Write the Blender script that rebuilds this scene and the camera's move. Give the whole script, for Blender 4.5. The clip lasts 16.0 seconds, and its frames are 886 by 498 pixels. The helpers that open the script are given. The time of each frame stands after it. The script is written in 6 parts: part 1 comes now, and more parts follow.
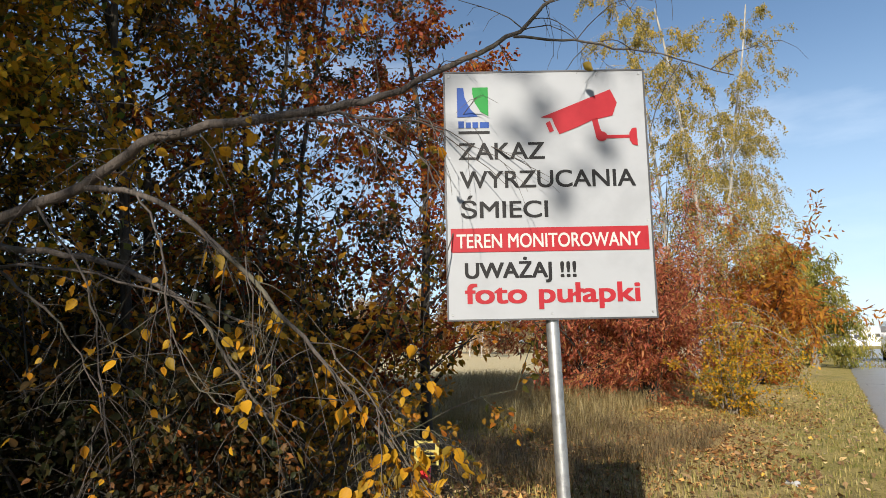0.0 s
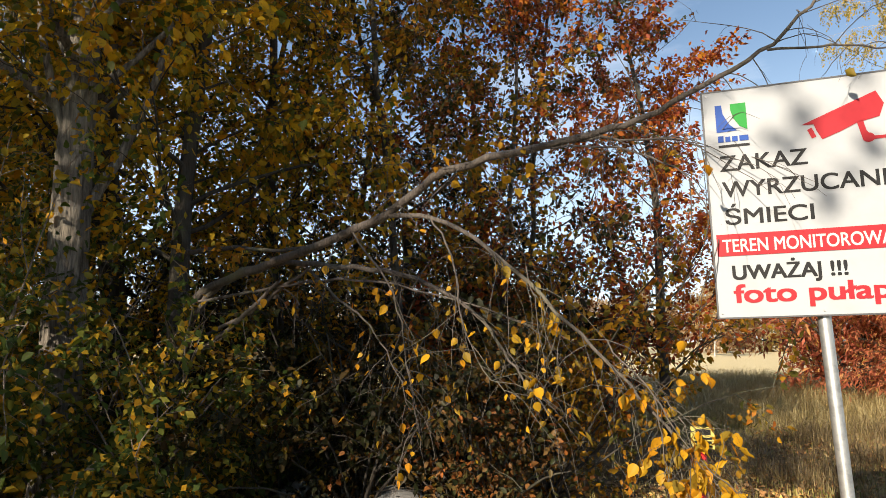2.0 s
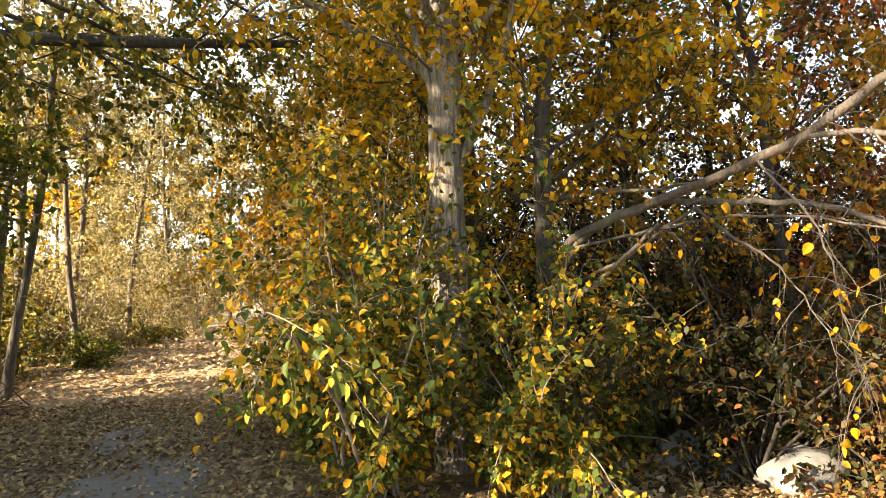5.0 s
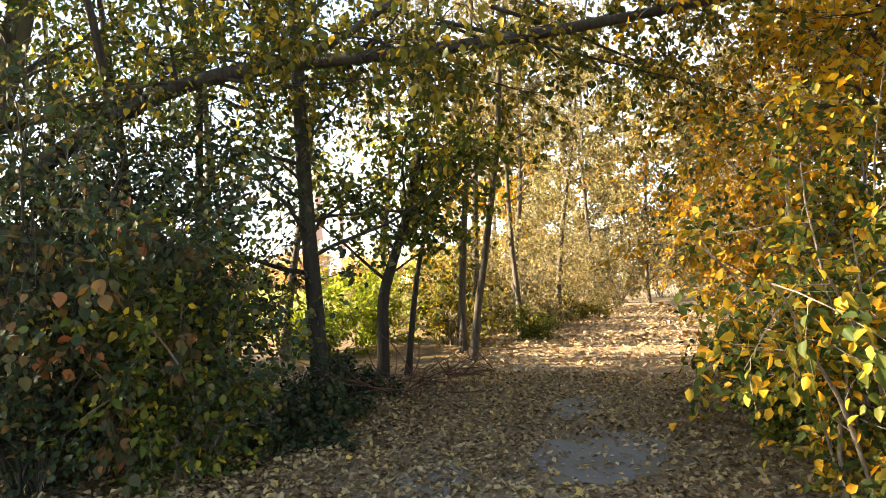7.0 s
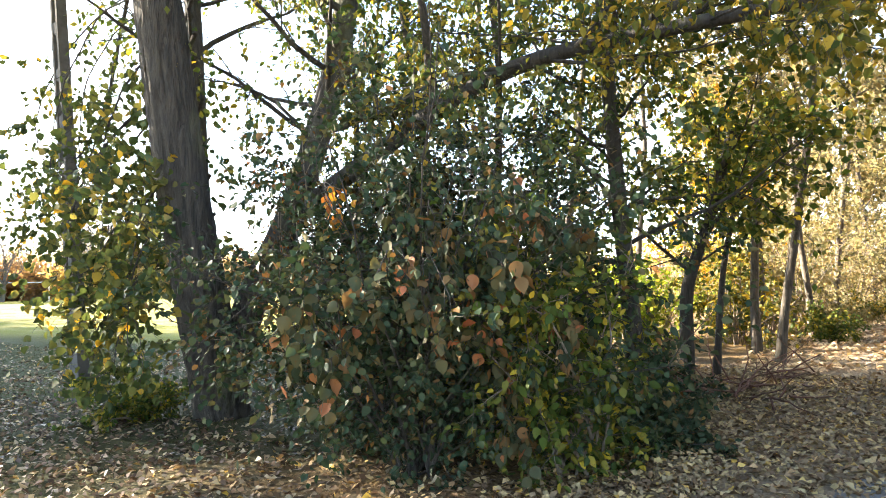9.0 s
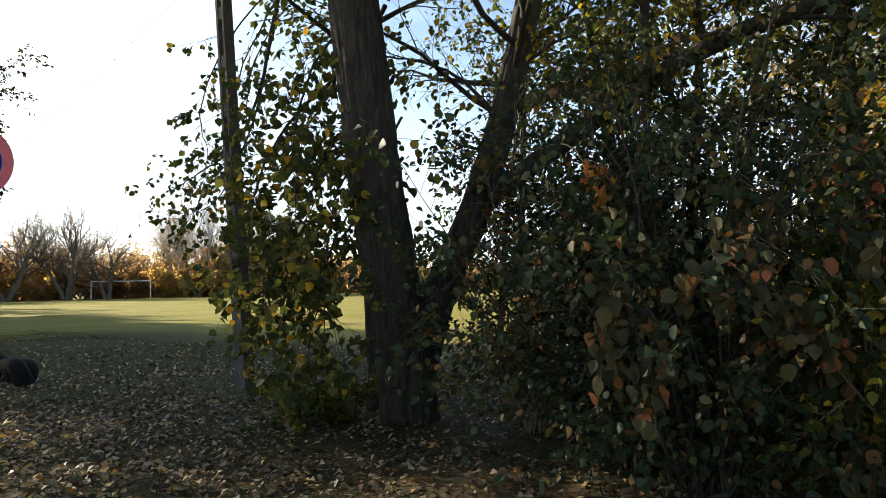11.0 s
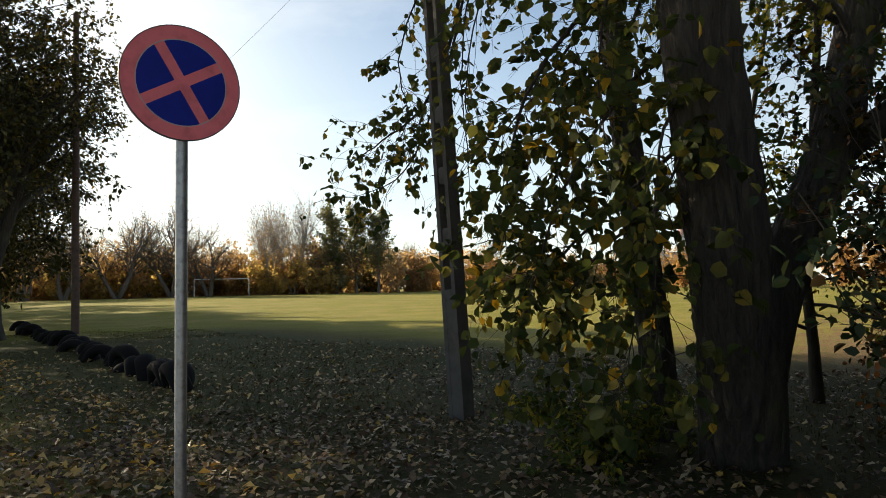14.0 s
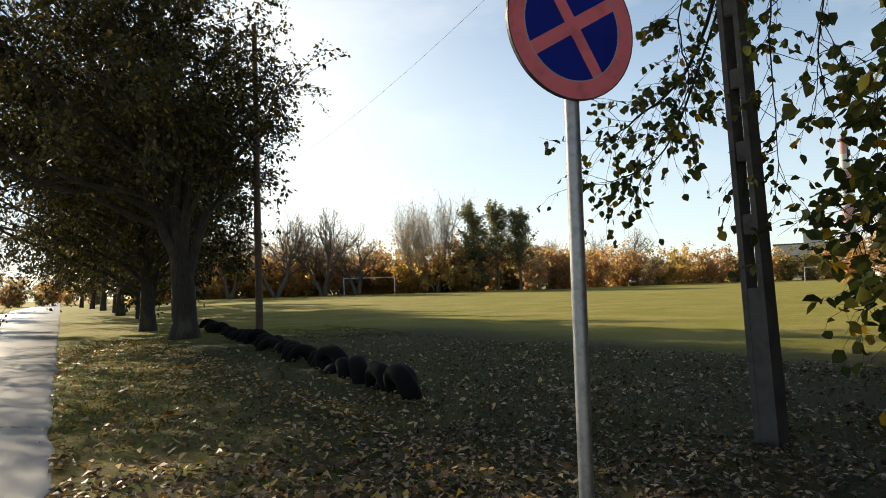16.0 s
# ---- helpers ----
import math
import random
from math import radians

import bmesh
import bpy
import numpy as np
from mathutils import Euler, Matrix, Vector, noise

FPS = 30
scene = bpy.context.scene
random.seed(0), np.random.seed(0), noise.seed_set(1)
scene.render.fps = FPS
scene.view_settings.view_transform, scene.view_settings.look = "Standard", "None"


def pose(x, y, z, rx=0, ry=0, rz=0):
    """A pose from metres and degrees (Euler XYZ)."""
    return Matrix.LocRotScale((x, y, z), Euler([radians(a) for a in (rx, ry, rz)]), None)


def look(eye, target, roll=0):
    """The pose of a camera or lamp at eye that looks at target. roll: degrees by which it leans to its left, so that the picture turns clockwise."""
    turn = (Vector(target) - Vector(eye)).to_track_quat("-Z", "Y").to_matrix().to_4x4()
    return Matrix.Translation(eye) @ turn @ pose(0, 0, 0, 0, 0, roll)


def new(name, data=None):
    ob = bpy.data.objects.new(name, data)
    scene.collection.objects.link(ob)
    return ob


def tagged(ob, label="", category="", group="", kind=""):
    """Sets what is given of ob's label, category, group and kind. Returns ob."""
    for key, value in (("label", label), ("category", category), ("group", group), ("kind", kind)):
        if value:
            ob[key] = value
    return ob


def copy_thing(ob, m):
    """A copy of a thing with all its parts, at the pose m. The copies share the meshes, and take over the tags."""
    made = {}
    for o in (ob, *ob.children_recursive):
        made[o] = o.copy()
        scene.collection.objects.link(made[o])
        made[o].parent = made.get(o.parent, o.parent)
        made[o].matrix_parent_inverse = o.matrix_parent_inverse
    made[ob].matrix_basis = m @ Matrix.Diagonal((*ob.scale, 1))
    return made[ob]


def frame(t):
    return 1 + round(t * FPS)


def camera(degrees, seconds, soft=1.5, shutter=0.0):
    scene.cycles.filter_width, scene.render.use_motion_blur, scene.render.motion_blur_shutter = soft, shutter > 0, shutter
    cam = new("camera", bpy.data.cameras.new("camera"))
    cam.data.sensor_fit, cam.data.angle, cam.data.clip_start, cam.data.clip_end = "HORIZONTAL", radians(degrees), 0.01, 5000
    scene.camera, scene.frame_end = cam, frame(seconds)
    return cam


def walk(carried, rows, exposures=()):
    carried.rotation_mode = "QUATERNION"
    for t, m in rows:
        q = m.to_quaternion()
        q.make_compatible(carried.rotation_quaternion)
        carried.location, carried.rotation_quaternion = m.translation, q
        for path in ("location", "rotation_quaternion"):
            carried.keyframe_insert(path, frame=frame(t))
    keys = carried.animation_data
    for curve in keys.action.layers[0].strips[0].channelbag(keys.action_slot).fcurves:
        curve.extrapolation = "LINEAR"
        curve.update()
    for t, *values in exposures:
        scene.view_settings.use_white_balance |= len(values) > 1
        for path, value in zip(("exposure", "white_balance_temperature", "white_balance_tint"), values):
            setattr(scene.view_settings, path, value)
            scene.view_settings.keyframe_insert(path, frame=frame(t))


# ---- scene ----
cam = camera(67.0, 16.0, soft=0.8)
PATH = [
    (0, (0.068, 0.367, 1.431), (-0.929, 2.078, 1.71), -0.1),
    (0.5, (0.08, 0.207, 1.449), (-0.917, 1.917, 1.732), -0.1),
    (1, (0.123, 0.064, 1.437), (-0.988, 1.702, 1.724), -0.4),
    (1.5, (0.132, -0.036, 1.43), (-1.216, 1.413, 1.718), -0.2),
    (2, (0.15, -0.11, 1.421), (-1.337, 1.197, 1.699), -0.3),
    (2.5, (0.163, -0.193, 1.419), (-1.393, 1.039, 1.661), -0.2),
    (3, (0.157, -0.251, 1.418), (-1.462, 0.905, 1.626), -0.3),
    (3.2, (0.152, -0.264, 1.416), (-1.493, 0.856, 1.614), -0.3),
    (5.3, (-0.348, -0.404, 1.475), (-2.317, -0.069, 1.586), -1.9),
    (5.5, (-0.382, -0.43, 1.466), (-2.369, -0.226, 1.574), -1.9),
    (6, (-0.45, -0.501, 1.457), (-2.444, -0.62, 1.558), -1.8),
    (6.5, (-0.481, -0.584, 1.45), (-2.434, -1.004, 1.547), -1.9),
    (7, (-0.468, -0.74, 1.44), (-2.356, -1.393, 1.535), -1.8),
    (7.5, (-0.374, -0.985, 1.44), (-2.207, -1.779, 1.533), -1.4),
    (8, (-0.299, -1.316, 1.438), (-2.114, -2.151, 1.526), -1.3),
    (8.5, (-0.317, -1.692, 1.416), (-2.034, -2.713, 1.512), -1.4),
    (9, (-0.209, -2.135, 1.384), (-1.832, -3.299, 1.492), -1.6),
    (9.2, (-0.134, -2.401, 1.389), (-1.746, -3.58, 1.495), -1.4),
    (11.3, (0.049, -3.837, 1.324), (-1.393, -5.219, 1.441), -1.5),
    (11.5, (0.035, -4.042, 1.315), (-1.377, -5.453, 1.432), -1.6),
    (12, (-0.034, -4.524, 1.32), (-1.413, -5.969, 1.438), -1.6),
    (12.5, (-0.053, -4.926, 1.303), (-1.423, -6.378, 1.423), -1.6),
    (13, (-0.077, -5.361, 1.329), (-1.445, -6.815, 1.446), -1.6),
    (13.5, (-0.11, -5.792, 1.322), (-1.468, -7.255, 1.439), -1.5),
    (14, (-0.026, -6.209, 1.299), (-1.339, -7.714, 1.414), -1.4),
    (14.5, (0.093, -6.683, 1.353), (-1.193, -8.211, 1.464), -1.5),
    (15, (0.25, -7.06, 1.319), (-0.994, -8.621, 1.434), -1.7),
    (15.5, (0.368, -7.39, 1.328), (-0.769, -9.031, 1.442), -1.7),
    (16, (0.53, -7.683, 1.356), (-0.461, -9.416, 1.474), -1.8),
]
EXPOSURES = [(0, 0.85, 6100, 10), (1, 0.95, 6300, 10), (1.5, 1.1, 6500, 10), (2.5, 1.7, 7000, 10), (3, 2.05, 7400, 10), (5.5, 3.1, 7900, 10), (7, 3.05, 7700, 10), (8, 3.2, 7250, 10), (8.5, 3.2, 6850, 10), (9, 3.7, 6550, 10), (11.5, 1.25, 6750, 10), (12.5, 1.35, 7100, 10), (13, 1.05, 7150, 10), (13.5, 0.95, 7200, 10), (14.5, 0.95, 7200, 10), (16, 0.85, 7100, 10)]
walk(cam, [(t, look(*p)) for t, *p in PATH], EXPOSURES)

# ---------------------------------------------------------------- light
SUN_YAW, SUN_EL = 195.0, 22.0
world = bpy.data.worlds.new("sky")
scene.world = world
world.use_nodes = True
wt = world.node_tree
wt.nodes.clear()


def link(tree, a, b):
    tree.links.new(a, b)


w_out = wt.nodes.new("ShaderNodeOutputWorld")
w_bg = wt.nodes.new("ShaderNodeBackground")
w_sky = wt.nodes.new("ShaderNodeTexSky")
w_sky.sky_type = "NISHITA"
w_sky.sun_disc = False
w_sky.sun_elevation = radians(SUN_EL)
w_sky.sun_rotation = radians(SUN_YAW)
w_sky.air_density, w_sky.dust_density, w_sky.ozone_density = 1.0, 0.32, 1.1
w_bg.inputs["Strength"].default_value = 0.056
# thin streaks of cirrus
w_tc = wt.nodes.new("ShaderNodeTexCoord")
w_map = wt.nodes.new("ShaderNodeMapping")
w_map.inputs["Scale"].default_value = (1.3, 1.7, 4.5)
w_map.inputs["Rotation"].default_value = (0.12, 0.08, 0.4)
w_no = wt.nodes.new("ShaderNodeTexNoise")
w_no.inputs["Scale"].default_value = 1.7
w_no.inputs["Detail"].default_value = 7
w_no.inputs["Roughness"].default_value = 0.55
w_rp = wt.nodes.new("ShaderNodeValToRGB")
w_rp.color_ramp.elements[0].position, w_rp.color_ramp.elements[0].color = 0.51, (0, 0, 0, 1)
w_rp.color_ramp.elements[1].position, w_rp.color_ramp.elements[1].color = 0.84, (0.5, 0.5, 0.5, 1)
w_mx = wt.nodes.new("ShaderNodeMix")
w_mx.data_type = "RGBA"
w_mx.inputs["B"].default_value = (13.0, 13.4, 14.0, 1)
link(wt, w_tc.outputs["Generated"], w_map.inputs["Vector"])
link(wt, w_map.outputs["Vector"], w_no.inputs["Vector"])
link(wt, w_no.outputs["Fac"], w_rp.inputs["Fac"])
link(wt, w_rp.outputs["Color"], w_mx.inputs["Factor"])
w_air = wt.nodes.new("ShaderNodeMix")
w_air.data_type, w_air.blend_type = "RGBA", "MULTIPLY"
w_air.inputs["Factor"].default_value = 1.0
w_air.inputs["B"].default_value = (0.92, 1.05, 1.15, 1)
link(wt, w_sky.outputs["Color"], w_air.inputs["A"])
link(wt, w_air.outputs["Result"], w_mx.inputs["A"])
w_sep = wt.nodes.new("ShaderNodeSeparateXYZ")
link(wt, w_tc.outputs["Generated"], w_sep.inputs[0])
w_hz = wt.nodes.new("ShaderNodeMapRange")
w_hz.interpolation_type = "SMOOTHERSTEP"
w_hz.inputs["From Min"].default_value, w_hz.inputs["From Max"].default_value = 0.5, -0.02
w_hz.inputs["To Min"].default_value, w_hz.inputs["To Max"].default_value = 0.05, 0.58
link(wt, w_sep.outputs["Z"], w_hz.inputs["Value"])
w_hm = wt.nodes.new("ShaderNodeMix")
w_hm.data_type = "RGBA"
w_hm.inputs["B"].default_value = (8.6, 10.2, 11.6, 1)
link(wt, w_hz.outputs["Result"], w_hm.inputs["Factor"])
link(wt, w_mx.outputs["Result"], w_hm.inputs["A"])
link(wt, w_hm.outputs["Result"], w_bg.inputs["Color"])
link(wt, w_bg.outputs["Background"], w_out.inputs["Surface"])

sun = new("sun", bpy.data.lights.new("sun", "SUN"))
sun.data.energy, sun.data.angle, sun.data.color = 5.0, radians(0.55), (1.0, 0.88, 0.7)
SUN_DIR = Vector((-math.sin(radians(SUN_YAW)) * math.cos(radians(SUN_EL)), math.cos(radians(SUN_YAW)) * math.cos(radians(SUN_EL)), math.sin(radians(SUN_EL))))
sun.matrix_world = look(SUN_DIR * 60, (0, 0, 0))


# ---------------------------------------------------------------- materials
def material(name):
    m = bpy.data.materials.new(name)
    m.use_nodes = True
    t = m.node_tree
    b = t.nodes["Principled BSDF"]
    return m, t, b


def ramp(t, fac, stops, constant=False):
    r = t.nodes.new("ShaderNodeValToRGB")
    e = r.color_ramp.elements
    while len(e) < len(stops):
        e.new(0.5)
    for el, (p, c) in zip(e, stops):
        el.position, el.color = p, (*c, 1)
    if constant:
        r.color_ramp.interpolation = "CONSTANT"
    link(t, fac, r.inputs["Fac"])
    return r.outputs["Color"]


def noise_tex(t, scale, detail=4, rough=0.55, vec=None, distort=0.0):
    n = t.nodes.new("ShaderNodeTexNoise")
    n.inputs["Scale"].default_value, n.inputs["Detail"].default_value = scale, detail
    n.inputs["Roughness"].default_value, n.inputs["Distortion"].default_value = rough, distort
    if vec is not None:
        link(t, vec, n.inputs["Vector"])
    return n.outputs["Fac"]


def coords(t, scale=(1, 1, 1)):
    c = t.nodes.new("ShaderNodeTexCoord")
    m = t.nodes.new("ShaderNodeMapping")
    m.inputs["Scale"].default_value = scale
    link(t, c.outputs["Object"], m.inputs["Vector"])
    return m.outputs["Vector"]


def mix(t, fac, a, b, blend="MIX"):
    m = t.nodes.new("ShaderNodeMix")
    m.data_type, m.blend_type = "RGBA", blend
    for val, key in ((fac, "Factor"), (a, "A"), (b, "B")):
        if isinstance(val, (int, float)):
            m.inputs[key].default_value = val
        elif isinstance(val, tuple):
            m.inputs[key].default_value = (*val, 1)
        else:
            link(t, val, m.inputs[key])
    return m.outputs["Result"]


def math_node(t, op, a, b=0.0, c=0.0, clamp=False):
    n = t.nodes.new("ShaderNodeMath")
    n.operation, n.use_clamp = op, clamp
    for k, v in enumerate((a, b, c)):
        if isinstance(v, (int, float)):
            n.inputs[k].default_value = v
        else:
            link(t, v, n.inputs[k])
    return n.outputs[0]


def step(t, x, lo, hi):
    n = t.nodes.new("ShaderNodeMapRange")
    n.interpolation_type = "SMOOTHSTEP"
    n.inputs["From Min"].default_value, n.inputs["From Max"].default_value = lo, hi
    link(t, x, n.inputs["Value"])
    return n.outputs["Result"]


def bump(t, b, height, strength, dist=0.02):
    n = t.nodes.new("ShaderNodeBump")
    n.inputs["Strength"].default_value, n.inputs["Distance"].default_value = strength, dist
    link(t, height, n.inputs["Height"])
    link(t, n.outputs["Normal"], b.inputs["Normal"])


def leaf_material(name, stops, through_light=0.45, rough=0.5):
    """Leaves: each leaf takes its own tone, spotted, and lets light through."""
    m, t, b = material(name)
    g = t.nodes.new("ShaderNodeNewGeometry")
    col = ramp(t, g.outputs["Random Per Island"], stops)
    sp = noise_tex(t, 38, 3, 0.6, coords(t))
    col = mix(t, step(t, sp, 0.56, 0.72), col, mix(t, 0.55, col, (0.10, 0.05, 0.015)))
    link(t, col, b.inputs["Base Color"])
    b.inputs["Roughness"].default_value = rough
    b.inputs["Specular IOR Level"].default_value = 0.15
    tr = t.nodes.new("ShaderNodeBsdfTranslucent")
    link(t, mix(t, 1.0, col, (1.0, 0.92, 0.6), "MULTIPLY"), tr.inputs["Color"])
    mx = t.nodes.new("ShaderNodeMixShader")
    mx.inputs[0].default_value = through_light
    link(t, b.outputs[0], mx.inputs[1])
    link(t, tr.outputs[0], mx.inputs[2])
    link(t, mx.outputs[0], t.nodes["Material Output"].inputs["Surface"])
    return m


def bark_material(name, dark, light, scale=1.0, depth=1.0):
    m, t, b = material(name)
    v = coords(t, (9 * scale, 9 * scale, 1.3 * scale))
    n1 = noise_tex(t, 3.2, 6, 0.65, v, 0.6)
    n2 = noise_tex(t, 2.0, 3, 0.5, coords(t, (1, 1, 0.5)))
    col = ramp(t, n1, [(0.32, dark), (0.68, light)])
    col = mix(t, step(t, n2, 0.5, 0.75), col, mix(t, 0.5, col, (0.12, 0.12, 0.06)))
    link(t, col, b.inputs["Base Color"])
    b.inputs["Roughness"].default_value = 0.9
    bump(t, b, n1, 0.9, 0.025 * depth)
    return m


GREEN_D, GREEN, OLIVE = (0.035, 0.06, 0.016), (0.075, 0.115, 0.022), (0.15, 0.15, 0.03)
YELLOW, GOLD, ORANGE = (0.52, 0.38, 0.035), (0.48, 0.27, 0.02), (0.42, 0.17, 0.02)
BROWN, RUST = (0.16, 0.075, 0.025), (0.26, 0.085, 0.02)

leaf_yellow = leaf_material("yellow_leaves", [(0, GREEN), (0.18, OLIVE), (0.36, (0.38, 0.25, 0.02)), (0.72, (0.6, 0.37, 0.02)), (1, (0.55, 0.23, 0.015))], 0.55)
leaf_gold = leaf_material("golden_leaves", [(0, (0.176, 0.13, 0.022)), (0.25, (0.37, 0.225, 0.02)), (0.6, (0.52, 0.285, 0.016)), (1, (0.475, 0.2, 0.012))], 0.5)
leaf_green = leaf_material("green_leaves", [(0, GREEN_D), (0.45, GREEN), (0.75, OLIVE), (0.93, (0.3, 0.26, 0.04)), (1, YELLOW)])
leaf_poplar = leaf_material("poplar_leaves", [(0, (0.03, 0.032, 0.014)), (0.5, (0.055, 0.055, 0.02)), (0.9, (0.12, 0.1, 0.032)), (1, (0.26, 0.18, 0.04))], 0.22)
leaf_autumn = leaf_material("brown_gold_leaves", [(0, (0.05, 0.06, 0.015)), (0.22, (0.13, 0.11, 0.02)), (0.5, (0.32, 0.17, 0.02)), (0.78, (0.48, 0.25, 0.02)), (1, (0.38, 0.12, 0.02))], 0.55)
leaf_olive = leaf_material("olive_leaves", [(0, GREEN_D), (0.4, (0.09, 0.1, 0.02)), (0.75, (0.2, 0.16, 0.025)), (1, (0.4, 0.27, 0.03))])
leaf_rust = leaf_material("rust_leaves", [(0, (0.13, 0.03, 0.015)), (0.4, (0.26, 0.05, 0.018)), (0.7, (0.34, 0.1, 0.02)), (1, ORANGE)])
leaf_tan = leaf_material("tan_leaves", [(0, (0.34, 0.22, 0.11)), (0.5, (0.48, 0.32, 0.16)), (1, (0.55, 0.42, 0.2))], 0.7)
leaf_lane = leaf_material("pale_gold_leaves", [(0, (0.11, 0.115, 0.058)), (0.4, (0.21, 0.19, 0.1)), (0.75, (0.32, 0.265, 0.15)), (1, (0.37, 0.28, 0.14))], 0.55)
leaf_lime = leaf_material("lime_green_leaves", [(0, (0.1, 0.16, 0.02)), (0.5, (0.2, 0.28, 0.03)), (1, (0.36, 0.36, 0.05))], 0.7)
# deep shade of the undergrowth put into near-black leaves, a few left bright
leaf_shade = leaf_material("shade_darkened_understorey_leaves", [(0, (0.00756, 0.0104, 0.00425)), (0.5, (0.0189, 0.0213, 0.00661)), (0.82, (0.0426, 0.026, 0.00847)), (0.93, (0.0945, 0.0473, 0.00945)), (1, (0.324, 0.203, 0.0203))], 0.35)
leaf_edge = leaf_material("green_and_yellow_leaves", [(0, GREEN_D), (0.4, (0.07, 0.1, 0.02)), (0.58, (0.19, 0.18, 0.03)), (0.8, (0.44, 0.29, 0.025)), (1, (0.52, 0.25, 0.02))], 0.45)
leaf_broad = leaf_material("broad_poplar_leaves", [(0, (0.036, 0.054, 0.02)), (0.45, (0.068, 0.092, 0.028)), (0.85, (0.14, 0.14, 0.045)), (0.95, (0.3, 0.22, 0.04)), (1, GOLD)], 0.55, 0.6)
leaf_plum = leaf_material("dark_plum_leaves", [(0, (0.024, 0.032, 0.012)), (0.4, (0.056, 0.048, 0.016)), (0.7, BROWN), (1, RUST)], 0.35)
leaf_red = leaf_material("rust_red_leaves", [(0, (0.2, 0.045, 0.025)), (0.45, (0.48, 0.14, 0.085)), (0.78, (0.56, 0.22, 0.11)), (1, (0.54, 0.33, 0.1))], 0.6)
leaf_orange = leaf_material("orange_leaves", [(0, (0.34, 0.12, 0.03)), (0.4, (0.52, 0.2, 0.05)), (0.8, (0.54, 0.27, 0.04)), (1, (0.55, 0.34, 0.05))], 0.7)
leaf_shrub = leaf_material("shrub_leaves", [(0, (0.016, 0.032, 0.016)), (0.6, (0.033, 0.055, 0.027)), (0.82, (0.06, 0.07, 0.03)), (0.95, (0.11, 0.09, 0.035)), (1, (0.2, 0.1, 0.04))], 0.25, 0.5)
leaf_maple = leaf_material("maple_leaves", [(0, (0.022, 0.034, 0.017)), (0.4, (0.05, 0.055, 0.026)), (0.7, (0.085, 0.072, 0.03)), (0.88, (0.17, 0.09, 0.034)), (1, (0.3, 0.1, 0.045))], 0.22, 0.6)
# distance haze put into the far leaves as paler, greyer colours
leaf_thicket_orange = leaf_material("hazed_orange_leaves", [(0, (0.408, 0.264, 0.156)), (0.5, (0.552, 0.348, 0.192)), (1, (0.624, 0.444, 0.24))], 0.8)
leaf_thicket_gold = leaf_material("hazed_gold_leaves", [(0, (0.444, 0.348, 0.156)), (0.5, (0.6, 0.456, 0.192)), (1, (0.672, 0.516, 0.228))], 0.8)
leaf_thicket_brown = leaf_material("hazed_brown_leaves", [(0, (0.325, 0.237, 0.175)), (0.5, (0.475, 0.338, 0.225)), (1, (0.575, 0.413, 0.25))], 0.75)
leaf_thicket_green = leaf_material("hazed_dull_green_leaves", [(0, (0.156, 0.168, 0.108)), (0.6, (0.24, 0.24, 0.132)), (1, (0.408, 0.3, 0.144))], 0.6)
leaf_conifer = leaf_material("hazed_dark_green_leaves", [(0, (0.13, 0.15, 0.085)), (0.6, (0.2, 0.22, 0.12)), (1, (0.3, 0.28, 0.14))], 0.7)
leaf_birch = leaf_material("birch_leaves", [(0, (0.13, 0.13, 0.05)), (0.35, (0.26, 0.22, 0.06)), (0.75, (0.4, 0.29, 0.06)), (1, (0.5, 0.34, 0.05))])
leaf_willow = leaf_material("willow_leaves", [(0, (0.14, 0.16, 0.04)), (0.6, (0.27, 0.25, 0.05)), (1, (0.38, 0.3, 0.05))])
leaf_dry = leaf_material("fallen_leaves", [(0, (0.1, 0.055, 0.03)), (0.35, (0.22, 0.13, 0.065)), (0.7, (0.46, 0.31, 0.16)), (0.9, (0.62, 0.45, 0.22)), (1, (0.55, 0.33, 0.04))], 0.15, 0.42)
# copy of the fallen leaves with the verge's shade put into its colour
leaf_dry_shade = leaf_material("shade_toned_fallen_leaves", [(0, (0.05, 0.03, 0.02)), (0.4, (0.12, 0.075, 0.045)), (0.75, (0.26, 0.18, 0.11)), (0.93, (0.46, 0.36, 0.22)), (1, (0.5, 0.3, 0.06))], 0.15, 0.45)
leaf_dry_gold = leaf_material("golden_fallen_leaves", [(0, (0.2, 0.11, 0.045)), (0.4, (0.42, 0.26, 0.1)), (0.75, (0.6, 0.4, 0.14)), (1, (0.62, 0.36, 0.05))], 0.2, 0.45)
# sunlight on the far lane and the wood's edge, put into paler leaves
leaf_dry_sun = leaf_material("sun_toned_fallen_leaves", [(0, (0.22, 0.13, 0.07)), (0.3, (0.38, 0.26, 0.15)), (0.65, (0.56, 0.42, 0.26)), (1, (0.66, 0.5, 0.3))], 0.15, 0.45)
# the near lane's shade, put into a darker leaf colour
leaf_dry_lane = leaf_material("shaded_brown_lane_leaves", [(0, (0.12, 0.075, 0.045)), (0.35, (0.22, 0.15, 0.085)), (0.7, (0.36, 0.27, 0.15)), (0.92, (0.5, 0.38, 0.19)), (1, (0.55, 0.36, 0.08))], 0.15, 0.5)
# grass darkened to carry the shade of the canopy above it
grass_south = leaf_material("shade_toned_field_grass", [(0, (0.028, 0.036, 0.008)), (0.55, (0.06, 0.068, 0.014)), (0.85, (0.11, 0.1, 0.03)), (1, (0.18, 0.145, 0.065))], 0.35)
grass_dry = leaf_material("dry_grass", [(0, (0.16, 0.12, 0.048)), (0.5, (0.288, 0.224, 0.104)), (1, (0.384, 0.32, 0.176))], 0.3)
